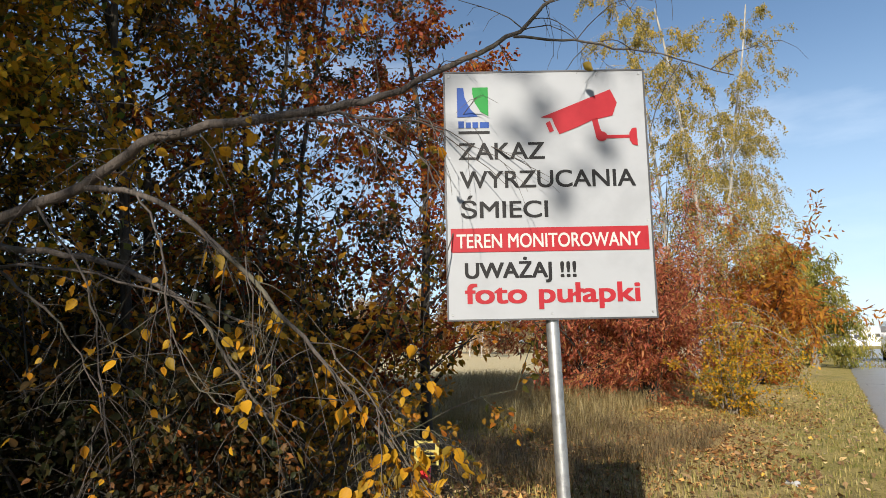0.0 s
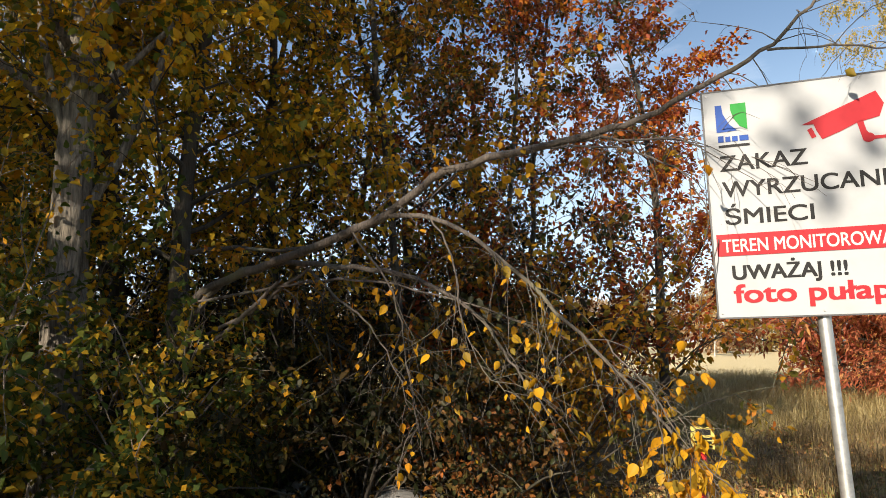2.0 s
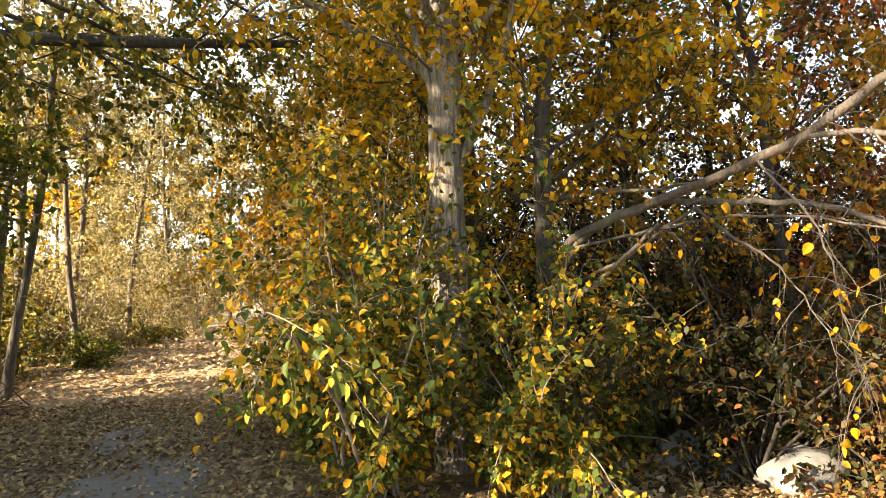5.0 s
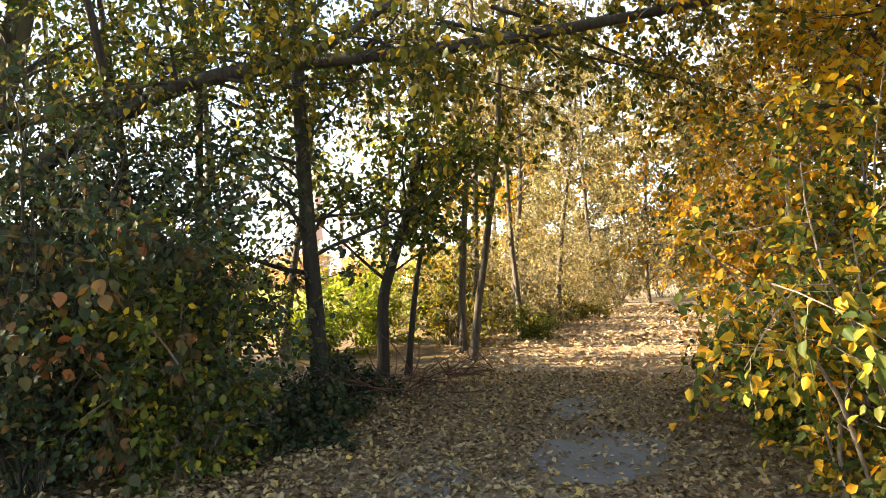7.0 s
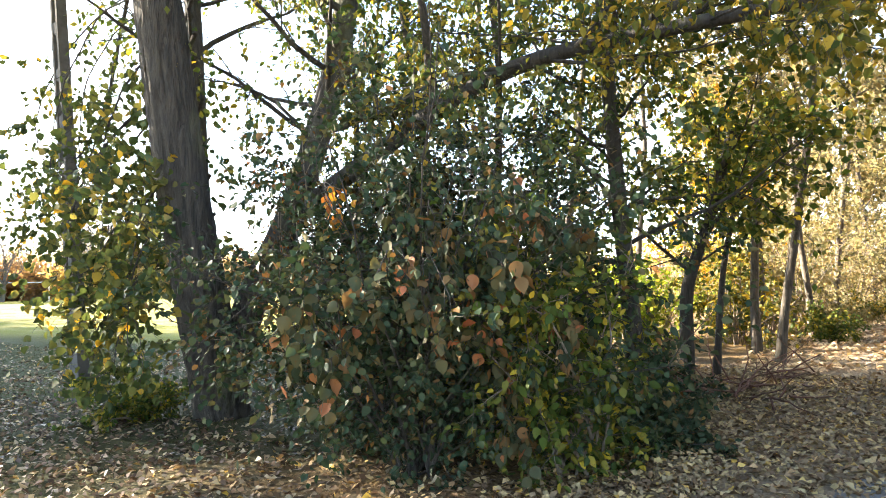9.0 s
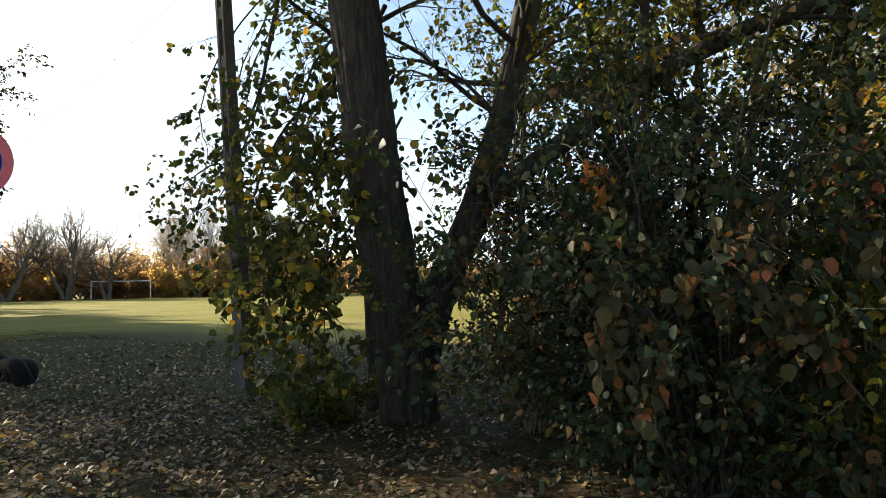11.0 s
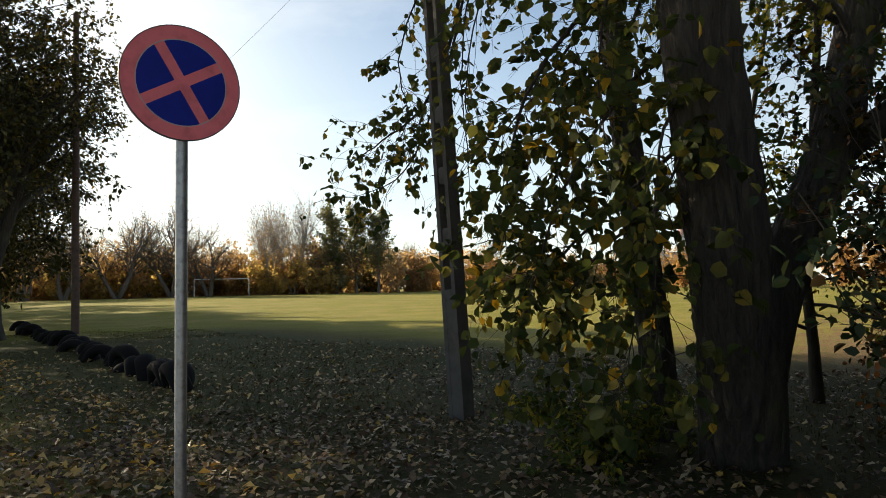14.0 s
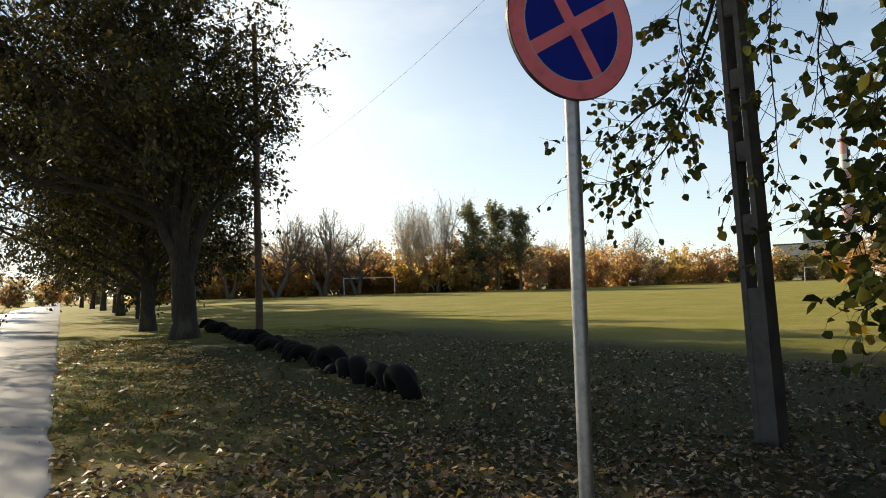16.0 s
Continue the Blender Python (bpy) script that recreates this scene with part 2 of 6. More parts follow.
leaf_rusty = leaf_material("rusty_fallen_leaves", [(0, (0.12, 0.055, 0.025)), (0.4, (0.25, 0.12, 0.045)), (0.75, (0.42, 0.22, 0.08)), (1, (0.55, 0.32, 0.1))], 0.15, 0.5)
grass_brown = leaf_material("brown_grass", [(0, (0.09, 0.065, 0.035)), (0.5, (0.18, 0.13, 0.07)), (1, (0.3, 0.23, 0.12))], 0.3)
grass_green = leaf_material("verge_grass", [(0, (0.0936, 0.115, 0.0252)), (0.35, (0.23, 0.202, 0.0576)), (1, (0.418, 0.338, 0.144))], 0.35)
bark_grey = bark_material("grey_bark", (0.04, 0.033, 0.027), (0.26, 0.225, 0.185), 1.0, 1.6)
bark_dark = bark_material("dark_bark", (0.012, 0.01, 0.008), (0.05, 0.04, 0.031))
bark_lane = bark_material("pale_lane_bark", (0.035, 0.028, 0.022), (0.13, 0.105, 0.08))
# far barks lightened to stand in for distance haze
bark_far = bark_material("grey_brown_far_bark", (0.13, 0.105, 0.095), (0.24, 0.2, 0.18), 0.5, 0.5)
bark_hazed = bark_material("hazed_pale_bark", (0.26, 0.23, 0.2), (0.42, 0.38, 0.34), 0.5, 0.5)
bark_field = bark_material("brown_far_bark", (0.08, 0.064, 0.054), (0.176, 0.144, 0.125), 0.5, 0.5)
bark_poplar = bark_material("furrowed_bark", (0.013, 0.011, 0.009), (0.062, 0.051, 0.041), 0.9, 2.5)
bark_twig = bark_material("twig_bark", (0.07, 0.055, 0.04), (0.24, 0.19, 0.15), 2.5, 0.4)
bark_raw = bark_material("torn_wood", (0.12, 0.075, 0.045), (0.34, 0.24, 0.15), 2.5, 0.6)
bark_bough = bark_material("torn_bough_bark", (0.03, 0.025, 0.022), (0.1, 0.082, 0.07), 1.6, 0.6)
bark_red = bark_material("red_brown_bark", (0.05, 0.022, 0.015), (0.17, 0.075, 0.05), 2.0, 0.4)
bark_birch = bark_material("birch_bark", (0.13, 0.115, 0.095), (0.46, 0.43, 0.38), 0.6, 0.5)


def plain(name, colour, rough=0.6, metal=0.0, wear=0.12, scale=14.0, bumpy=0.0, gloss=0.5):
    m, t, b = material(name)
    n = noise_tex(t, scale, 5, 0.6, coords(t))
    n2 = noise_tex(t, scale * 6, 3, 0.5, coords(t))
    dark = tuple(c * (1 - wear * 2.2) for c in colour)
    col = mix(t, step(t, n, 0.42, 0.72), colour, dark)
    col = mix(t, math_node(t, "MULTIPLY", n2, wear), col, tuple(c * 0.55 for c in colour))
    link(t, col, b.inputs["Base Color"])
    b.inputs["Roughness"].default_value, b.inputs["Metallic"].default_value = rough, metal
    b.inputs["Specular IOR Level"].default_value = gloss
    if bumpy:
        bump(t, b, n2, bumpy, 0.004)
    return m


# ---------------------------------------------------------------- mesh tools
def mesh_object(name, verts, faces, mat, parent=None, smooth=False, label="", kind=""):
    me = bpy.data.meshes.new(name)
    if isinstance(verts, np.ndarray) and isinstance(faces, np.ndarray):
        nv, (nf, k) = len(verts), faces.shape
        me.vertices.add(nv)
        me.vertices.foreach_set("co", verts.astype(np.float32).ravel())
        me.loops.add(nf * k)
        me.loops.foreach_set("vertex_index", faces.astype(np.int32).ravel())
        me.polygons.add(nf)
        me.polygons.foreach_set("loop_start", np.arange(0, nf * k, k, dtype=np.int32))
        me.update(calc_edges=True)
    else:
        me.from_pydata([tuple(v) for v in verts], [], [tuple(f) for f in faces])
    if smooth:
        me.polygons.foreach_set("use_smooth", [True] * len(me.polygons))
    me.materials.append(mat)
    ob = new(name, me)
    if parent is not None:
        ob.parent = parent
    return tagged(ob, label, kind=kind)


def part(name, bm, mat, parent, label="", smooth=False):
    me = bpy.data.meshes.new(name)
    bmesh.ops.recalc_face_normals(bm, faces=bm.faces)
    bm.to_mesh(me)
    bm.free()
    if smooth:
        me.polygons.foreach_set("use_smooth", [True] * len(me.polygons))
    me.materials.append(mat)
    ob = new(name, me)
    ob.parent = parent
    return tagged(ob, label)


def empty(name, m, label, category, group=""):
    ob = new(name)
    ob.empty_display_size = 0.1
    ob.matrix_world = m
    return tagged(ob, label, category, group)


def tube(pts, radii, sides):
    """Rings along a line, closed with a point at the end."""
    pts = np.asarray(pts, float)
    d = np.gradient(pts, axis=0)
    d /= np.linalg.norm(d, axis=1)[:, None] + 1e-9
    ref = np.array([0.31, 0.17, 0.93]) if abs(d[0, 2]) < 0.85 else np.array([1.0, 0.2, 0.1])
    s = np.cross(d, ref)
    s /= np.linalg.norm(s, axis=1)[:, None] + 1e-9
    u = np.cross(d, s)
    a = np.arange(sides) * 2 * math.pi / sides
    ring = pts[:, None] + np.asarray(radii)[:, None, None] * (np.cos(a)[None, :, None] * s[:, None] + np.sin(a)[None, :, None] * u[:, None])
    n = len(pts)
    i = np.arange(n - 1)[:, None] * sides
    j = np.arange(sides)[None]
    k = (j + 1) % sides
    f = np.stack([i + j, i + k, i + sides + k, i + sides + j], -1).reshape(-1, 4)
    return ring.reshape(-1, 3), f


class Wood:
    """Collects tubes into one mesh."""

    def __init__(self):
        self.v, self.f, self.n = [], [], 0

    def add(self, pts, radii, sides):
        v, f = tube(pts, radii, sides)
        self.v.append(v)
        self.f.append(f + self.n)
        self.n += len(v)

    def make(self, name, mat, parent, label=""):
        if not self.v:
            return None
        return mesh_object(name, np.concatenate(self.v), np.concatenate(self.f), mat, parent, True, label)


def grow(rng, start, way, length, n, wobble, lift):
    p, d = np.array(start, float), np.array(way, float)
    d /= np.linalg.norm(d)
    out = [p.copy()]
    for _ in range(n):
        d = d + rng.normal(0, wobble, 3) + np.array([0, 0, lift])
        d /= np.linalg.norm(d)
        p = p + d * length / n
        out.append(p.copy())
    return np.array(out)


def leaf_mesh(rng, anchors, ways, size, droop=0.5, fine=True, width=0.62, spread=0.5, broad=False):
    """Leaves at anchors: small folded blades, each an island."""
    n = len(anchors)
    a = np.asarray(ways) / (np.linalg.norm(ways, axis=1)[:, None] + 1e-9) * 0.5 + rng.normal(0, spread, (n, 3)) + np.array([0, 0, -droop])
    a /= np.linalg.norm(a, axis=1)[:, None] + 1e-9
    nn = rng.normal(0, 0.6, (n, 3)) + np.array([0, 0, 0.8])
    s = np.cross(a, nn)
    s /= np.linalg.norm(s, axis=1)[:, None] + 1e-9
    nn = np.cross(s, a)
    L = size * rng.uniform(0.6, 1.25, (n, 1, 1))
    if broad:
        rim = [(0, 0), (-0.24, 0.06), (-0.41, 0.24), (-0.42, 0.44), (-0.3, 0.68), (-0.12, 0.87), (0, 1.02), (0.12, 0.87), (0.3, 0.68), (0.42, 0.44), (0.41, 0.24), (0.24, 0.06)]
        prof = np.array([(0, 0.42, -0.05)] + [(x_, y_, 0.45 * x_ * x_ + 0.04 * (k_ % 2)) for k_, (x_, y_) in enumerate(rim)])
        quads = np.array([(0, 1 + k, 2 + k, 1 + (k + 2) % 12) for k in range(0, 12, 2)])
    elif fine:
        prof = np.array([(0, 0, 0), (-0.42, 0.28, 0.1), (-0.34, 0.66, 0.1), (0, 1, -0.1), (0.34, 0.66, 0.1), (0.42, 0.28, 0.1)])
        quads = np.array([(0, 1, 2, 3), (0, 3, 4, 5)])
    else:
        prof = np.array([(0, 0, 0), (-0.42, 0.45, 0.08), (0, 1, 0), (0.42, 0.45, 0.08)])
        quads = np.array([(0, 1, 2, 3)])
    prof = prof * np.array([width / 0.84, 1, 1])
    curl = rng.normal(0, 0.6, (n, 1, 1))
    v = np.asarray(anchors)[:, None] + L * (prof[None, :, 0:1] * s[:, None] + prof[None, :, 1:2] * a[:, None] + (prof[None, :, 2:3] * (1 + curl) + curl * 0.12 * prof[None, :, 1:2] ** 2) * nn[:, None])
    f = (np.arange(n)[:, None, None] * len(prof) + quads[None]).reshape(-1, 4)
    return v.reshape(-1, 3), f


def ground_h(x, y):
    """The lie of the land: flat, with a slight rise along the lane."""
    def sm(v, lo, hi):
        q = np.clip((np.asarray(v, float) - lo) / (hi - lo), 0, 1)
        return q * q * (3 - 2 * q)
    x, y = np.asarray(x, float), np.asarray(y, float)
    rise = 0.28 * sm(-x, 5.0, 18.0) * sm(y, -9.0, -6.0) * (1 - sm(y, 4.0, 9.0)) + 0.85 * sm(-y, 18.0, 110.0) * sm(-x, 4.0, 16.0)
    near = (1 - sm(np.hypot(x, y), 40, 80))
    lump = 0.035 * np.sin(x * 1.3 + y * 0.4) * np.sin(y * 0.9 - x * 0.3) + 0.02 * np.sin(x * 3.1) * np.sin(y * 2.7 + 1)
    return rise + lump * near * sm(-x, -0.4, 1.2) - 0.03 * sm(x, 0.2, 0.6)


def grow_all(rng, starts, ways, lengths, n, wobble, lift):
    """Many shoots at once: an array of lines."""
    p, d = np.array(starts, float), np.array(ways, float)
    d /= np.linalg.norm(d, axis=1)[:, None] + 1e-9
    out = [p.copy()]
    for _ in range(n):
        d = d + rng.normal(0, wobble, d.shape) + np.array([0, 0, lift])
        d /= np.linalg.norm(d, axis=1)[:, None] + 1e-9
        p = p + d * (np.asarray(lengths) / n)[:, None]
        out.append(p.copy())
    return np.stack(out, 1)


def tubes(P_, R_, sides):
    """Tubes round many lines of the same length."""
    N_, k = P_.shape[:2]
    d = np.gradient(P_, axis=1)
    d /= np.linalg.norm(d, axis=2)[..., None] + 1e-9
    ref = np.where(np.abs(d[:, :1, 2:3]) < 0.85, np.array([0.31, 0.17, 0.93]), np.array([1.0, 0.2, 0.1]))
    s_ = np.cross(d, ref)
    s_ /= np.linalg.norm(s_, axis=2)[..., None] + 1e-9
    u_ = np.cross(d, s_)
    a_ = np.arange(sides) * 2 * math.pi / sides
    ring = P_[:, :, None] + R_[:, :, None, None] * (np.cos(a_)[:, None] * s_[:, :, None] + np.sin(a_)[:, None] * u_[:, :, None])
    i = (np.arange(N_)[:, None, None] * k + np.arange(k - 1)[None, :, None]) * sides
    j = np.arange(sides)[None, None]
    m_ = (j + 1) % sides
    f = np.stack([i + j, i + m_, i + sides + m_, i + sides + j], -1).reshape(-1, 4)
    return ring.reshape(-1, 3), f


def picks(rng, lines, n, lo, hi):
    """n places spread along each line, with the line's way there."""
    N_, k = lines.shape[:2]
    f = (lo + (hi - lo) * (np.arange(n)[None] + rng.uniform(0, 0.95, (N_, n))) / n) * (k - 1)
    i = np.clip(f.astype(int), 0, k - 2)
    w = (f - i)[..., None]
    r = np.arange(N_)[:, None]
    a_, b_ = lines[r, i], lines[r, i + 1]
    d = b_ - a_
    d = d / (np.linalg.norm(d, axis=2)[..., None] + 1e-9)
    return (a_ * (1 - w) + b_ * w).reshape(-1, 3), d.reshape(-1, 3)


def add_batch(wood, P_, R_, sides):
    v, f = tubes(P_, R_, sides)
    wood.v.append(v)
    wood.f.append(f + wood.n)
    wood.n += len(v)


def tree(name, base, height, radius, label, category="tree", seed=1, lean=(0, 0), bark=None, leaf=None, limbs=14, first=0.3, reach=2.5, rise=0.5,
         subs=5, twigs=4, leaves=8, size=0.07, droop=0.4, fine=True, hang=0.0, wobble=0.06, sides=9, path=None, group="", taper=0.25, sub_reach=0.42, width=0.62, top_reach=0.35, twig_len=0.5,
         toward=None, rmin=0.002, jitter=0.5, split=False, skew=None, furrow=0.0):
    """A tree: trunk, limbs with boughs and twigs, and a crown of single leaves."""
    rng = np.random.default_rng(seed)
    bx, by = base
    bz = float(ground_h(bx, by)) - 0.05
    root = empty(name, pose(bx, by, bz), label, category, group)
    if path is None:
        trunk = grow(rng, (0, 0, 0), (lean[0], lean[1], 1), height, 10, wobble, 0.03)
    else:
        pp = np.array(path, float) - np.array([bx, by, bz])
        tt = np.linspace(0, len(pp) - 1, len(pp) * 3)
        trunk = np.stack([np.interp(tt, np.arange(len(pp)), pp[:, k]) for k in range(3)], 1)
        for _ in range(2):
            trunk[1:-1] = (trunk[:-2] + 2 * trunk[1:-1] + trunk[2:]) / 4
    w1, w2 = Wood(), Wood()
    rad = radius * np.linspace(1, taper, len(trunk)) ** 0.8
    rad[0] *= 1.3
    if furrow:
        tt = np.linspace(0, len(trunk) - 1, 150)
        fine_t = np.stack([np.interp(tt, np.arange(len(trunk)), trunk[:, k]) for k in range(3)], 1)
        fine_r = np.interp(tt, np.arange(len(trunk)), rad)
        v_, f_ = tube(fine_t, fine_r, 84)
        cen = np.repeat(fine_t, 84, 0)
        off = v_ - cen
        n_ = np.array([noise.noise(Vector((o_[0] * 13, o_[1] * 13, c_[2] * 1.5 + 1.1 * noise.noise(Vector((o_[0] * 5, o_[1] * 5, c_[2] * 2.5)))))) for o_, c_ in zip(off, cen)])
        ridge = np.clip(np.abs(n_) * 3.2, 0, 1) ** 0.7 - 0.5
        w1.v.append(cen + off * (1 + furrow * ridge / np.linalg.norm(off, axis=1))[:, None])
        w1.f.append(f_)
        w1.n += len(v_)
    else:
        w1.add(trunk, rad, sides)
    f = first + (0.99 - first) * (np.arange(limbs) + rng.uniform(0, 0.9, limbs)) / limbs
    x = f * (len(trunk) - 1)
    k = np.clip(x.astype(int), 0, len(trunk) - 2)
    P0 = trunk[k] * (1 - (x - k))[:, None] + trunk[k + 1] * (x - k)[:, None]
    az = rng.uniform(0, 6.28) + np.arange(limbs) * 2.4 + rng.normal(0, 0.4, limbs)
    if toward is not None:
        az = toward[0] + rng.normal(0, toward[1], limbs)
    L = reach * (1 - (1 - top_reach) * (f - first) / (1 - first)) * rng.uniform(0.7, 1.15, limbs)
    ways = np.stack([np.cos(az), np.sin(az), rise + rng.normal(0, 0.2, limbs)], 1)
    if skew is not None:
        L = L * np.clip(1 + 0.9 * (np.cos(az) * skew[0] + np.sin(az) * skew[1]), 0.3, 2.2)
        ways[:, :2] += skew
    limb = grow_all(rng, P0, ways, L, 7, 0.12, 0.03 - hang * 0.12)
    r0 = np.maximum(radius * (1 - (1 - taper) * f) * rng.uniform(0.22, 0.42, limbs), rmin * 3)
    if split:
        for k_ in range(limbs):
            v_, f_ = tube(limb[k_], r0[k_] * np.linspace(1, 0.2, 8), 7)
            mesh_object("limb", v_, f_, bark, root, True)
    else:
        add_batch(w1, limb, r0[:, None] * np.linspace(1, 0.2, 8)[None], 6)
    q, e = picks(rng, limb, subs, 0.15, 1.0)
    L2 = np.repeat(L, subs) * sub_reach * rng.uniform(0.55, 1.25, len(q))
    b2 = grow_all(rng, q, e + rng.normal(0, 0.6, q.shape), L2, 4, 0.17, -hang * 0.27)
    r2 = np.maximum(np.repeat(r0, subs) * 0.28, rmin * 1.6)
    add_batch(w2, b2, r2[:, None] * np.linspace(1, 0.3, 5)[None], 4 if fine else 3)
    q, e = picks(rng, b2, twigs, 0.1, 1.0)
    L3 = np.repeat(L2, twigs) * twig_len * rng.uniform(0.5, 1.3, len(q))
    nt_ = 2 if fine else 1
    b3 = grow_all(rng, q, e + rng.normal(0, 0.7, q.shape) - np.array([0, 0, 0.5 * hang * (not fine)]), L3, nt_, 0.2, -hang * 0.7)
    r3 = np.maximum(np.repeat(r2, twigs) * 0.3, rmin)
    add_batch(w2, b3, r3[:, None] * np.linspace(1, 0.5, nt_ + 1)[None], 3)
    w1.make("trunk", bark, root)
    tagged(w2.make("twig_work", bark, root), kind="stuff")
    if leaves and leaf is not None:
        A, W_ = picks(rng, b3, leaves, 0.05, 1.0)
        A = A + rng.normal(0, size * jitter, A.shape)
        v, fc = leaf_mesh(rng, A, W_, size, droop, fine, width)
        tagged(mesh_object("crown", v, fc, leaf, root), kind="stuff")
    return root


def bush(name, base, height, spread, label, category="bush", seed=1, leaf=None, bark=None, stems=12, subs=6, twigs=4, leaves=9, size=0.06, droop=0.3, fine=True, arch=0.1,
         low=0.1, group="", squash=(1, 1), stem_r=0.012, width=0.62, spine=0.3, jitter=0.5, broad=False):
    """Many stems from one root, arching outwards."""
    rng = np.random.default_rng(seed)
    bx, by = base
    root = empty(name, pose(bx, by, float(ground_h(bx, by)) - 0.03), label, category, group)
    w = Wood()
    az = 6.283 * np.arange(stems) / stems + rng.normal(0, 0.3, stems)
    out = rng.uniform(0.15, 1.0, stems)
    way = np.stack([np.cos(az) * spread * out * squash[0], np.sin(az) * spread * out * squash[1], height * rng.uniform(0.7, 1.1, stems) * (1.25 - 0.5 * out)], 1)
    L = np.linalg.norm(way, axis=1)
    st = np.column_stack([rng.normal(0, 0.08, (stems, 2)), np.zeros(stems)])
    stem = grow_all(rng, st, way, L, 8, 0.09, -arch * 0.6)
    add_batch(w, stem, stem_r * np.linspace(1.2, 0.3, 9)[None] * rng.uniform(0.7, 1.3, (stems, 1)), 6)
    q, e = picks(rng, stem, subs, low, 1.0)
    L2 = np.repeat(L, subs) * spine * rng.uniform(0.5, 1.25, len(q))
    b2 = grow_all(rng, q, e * 0.7 + rng.normal(0, 0.7, q.shape), L2, 4, 0.15, -arch * 0.6)
    add_batch(w, b2, np.full((len(b2), 1), stem_r * 0.4) * np.linspace(1, 0.3, 5)[None], 4)
    q, e = picks(rng, b2, twigs, 0.1, 1.0)
    b3 = grow_all(rng, q, e + rng.normal(0, 0.7, q.shape), np.repeat(L2, twigs) * 0.45 * rng.uniform(0.5, 1.3, len(q)), 2 if fine else 1, 0.2, -arch)
    add_batch(w, b3, np.full((len(b3), 1), stem_r * 0.16) * np.linspace(1, 0.4, b3.shape[1])[None], 3)
    tagged(w.make("stem_work", bark, root), kind="stuff")
    A, W_ = picks(rng, b3, leaves, 0.05, 1.0)
    A = A + rng.normal(0, size * jitter, A.shape)
    A[:, 2] = np.maximum(A[:, 2], 0.04)
    v, fc = leaf_mesh(rng, A, W_, size, droop, fine, width, 0.5, broad)
    tagged(mesh_object("foliage", v, fc, leaf, root), kind="stuff")
    return root


def scatter(name, rng, n, x0, x1, y0, y1, label, mat, keep=None, size=0.06, kind="flat", height=0.3, bend=0.4):
    """Fallen leaves or grass blades spread over a stretch of ground."""
    x, y = rng.uniform(x0, x1, n), rng.uniform(y0, y1, n)
    if keep is not None:
        k = keep(x, y) > rng.uniform(0, 1, n)
        x, y = x[k], y[k]
    z = ground_h(x, y)
    n = len(x)
    if kind == "flat":
        P = np.stack([x, y, z + rng.uniform(0.004, 0.035, n)], 1)
        az = rng.uniform(0, 6.283, n)
        a = np.stack([np.cos(az), np.sin(az), rng.normal(0, 0.35, n)], 1)
        nn = rng.normal(0, 0.35, (n, 3)) + np.array([0, 0, 1])
        s = np.cross(a, nn)
        s /= np.linalg.norm(s, axis=1)[:, None]
        L = size * rng.uniform(0.5, 1.25, (n, 1, 1))
        curl = rng.normal(0.25, 0.3, (n, 1, 1))
        prof = np.array([(0, -0.5, 0), (-0.34, -0.05, 0.5), (0, 0.55, 0), (0.34, -0.05, 0.5)])
        v = P[:, None] + L * (prof[None, :, 0:1] * s[:, None] + prof[None, :, 1:2] * a[:, None] + curl * prof[None, :, 2:3] * np.array([0, 0, 1.0]))
        f = np.arange(n * 4).reshape(-1, 4)
    else:
        az = rng.uniform(0, 6.283, n)
        h = height * rng.uniform(0.4, 1.2, n)
        d = np.stack([np.cos(az), np.sin(az), np.zeros(n)], 1)
        s = np.stack([-np.sin(az), np.cos(az), np.zeros(n)], 1) * size
        b = np.stack([x, y, z - 0.01], 1)
        be = bend * rng.uniform(0.2, 1.3, n)[:, None]
        mid = b + d * h[:, None] * be * 0.3 + np.array([0, 0, 0.6]) * h[:, None]
        tip = b + d * h[:, None] * be + np.array([0, 0, 1.0]) * h[:, None] * (1 - 0.35 * be)
        v = np.stack([b - s, b + s, mid + s * 0.7, tip, mid - s * 0.7], 1)
        f = None
        idx = np.arange(n)[:, None] * 5
        faces = np.concatenate([idx + np.array([[0, 1, 2, 4]]), idx + np.array([[4, 2, 3, 3]])])
        tri = idx + np.array([[4, 2, 3]])
        quad = idx + np.array([[0, 1, 2, 4]])
        me_v = v.reshape(-1, 3)
        me = bpy.data.meshes.new(name)
        me.vertices.add(len(me_v))
        me.vertices.foreach_set("co", me_v.astype(np.float32).ravel())
        allq = np.concatenate([np.column_stack([quad[:, [0, 1, 2]]]), np.column_stack([quad[:, [0, 2, 3]]]), tri])
        me.loops.add(len(allq) * 3)
        me.loops.foreach_set("vertex_index", allq.astype(np.int32).ravel())
        me.polygons.add(len(allq))
        me.polygons.foreach_set("loop_start", np.arange(0, len(allq) * 3, 3, dtype=np.int32))
        me.update(calc_edges=True)
        me.materials.append(mat)
        return tagged(new(name, me), label, name.replace("_", " "), kind="stuff")
    return mesh_object(name, v.reshape(-1, 3), f, mat, None, False, label, "stuff")


def box(bm, sx, sy, sz, m=None, bevel=0.0):
    r = bmesh.ops.create_cube(bm, size=1, matrix=(m or Matrix()) @ Matrix.Diagonal((sx, sy, sz, 1)))
    if bevel:
        es = {e for v in r["verts"] for e in v.link_edges}
        bmesh.ops.bevel(bm, geom=list(es), offset=bevel, segments=2, affect="EDGES")


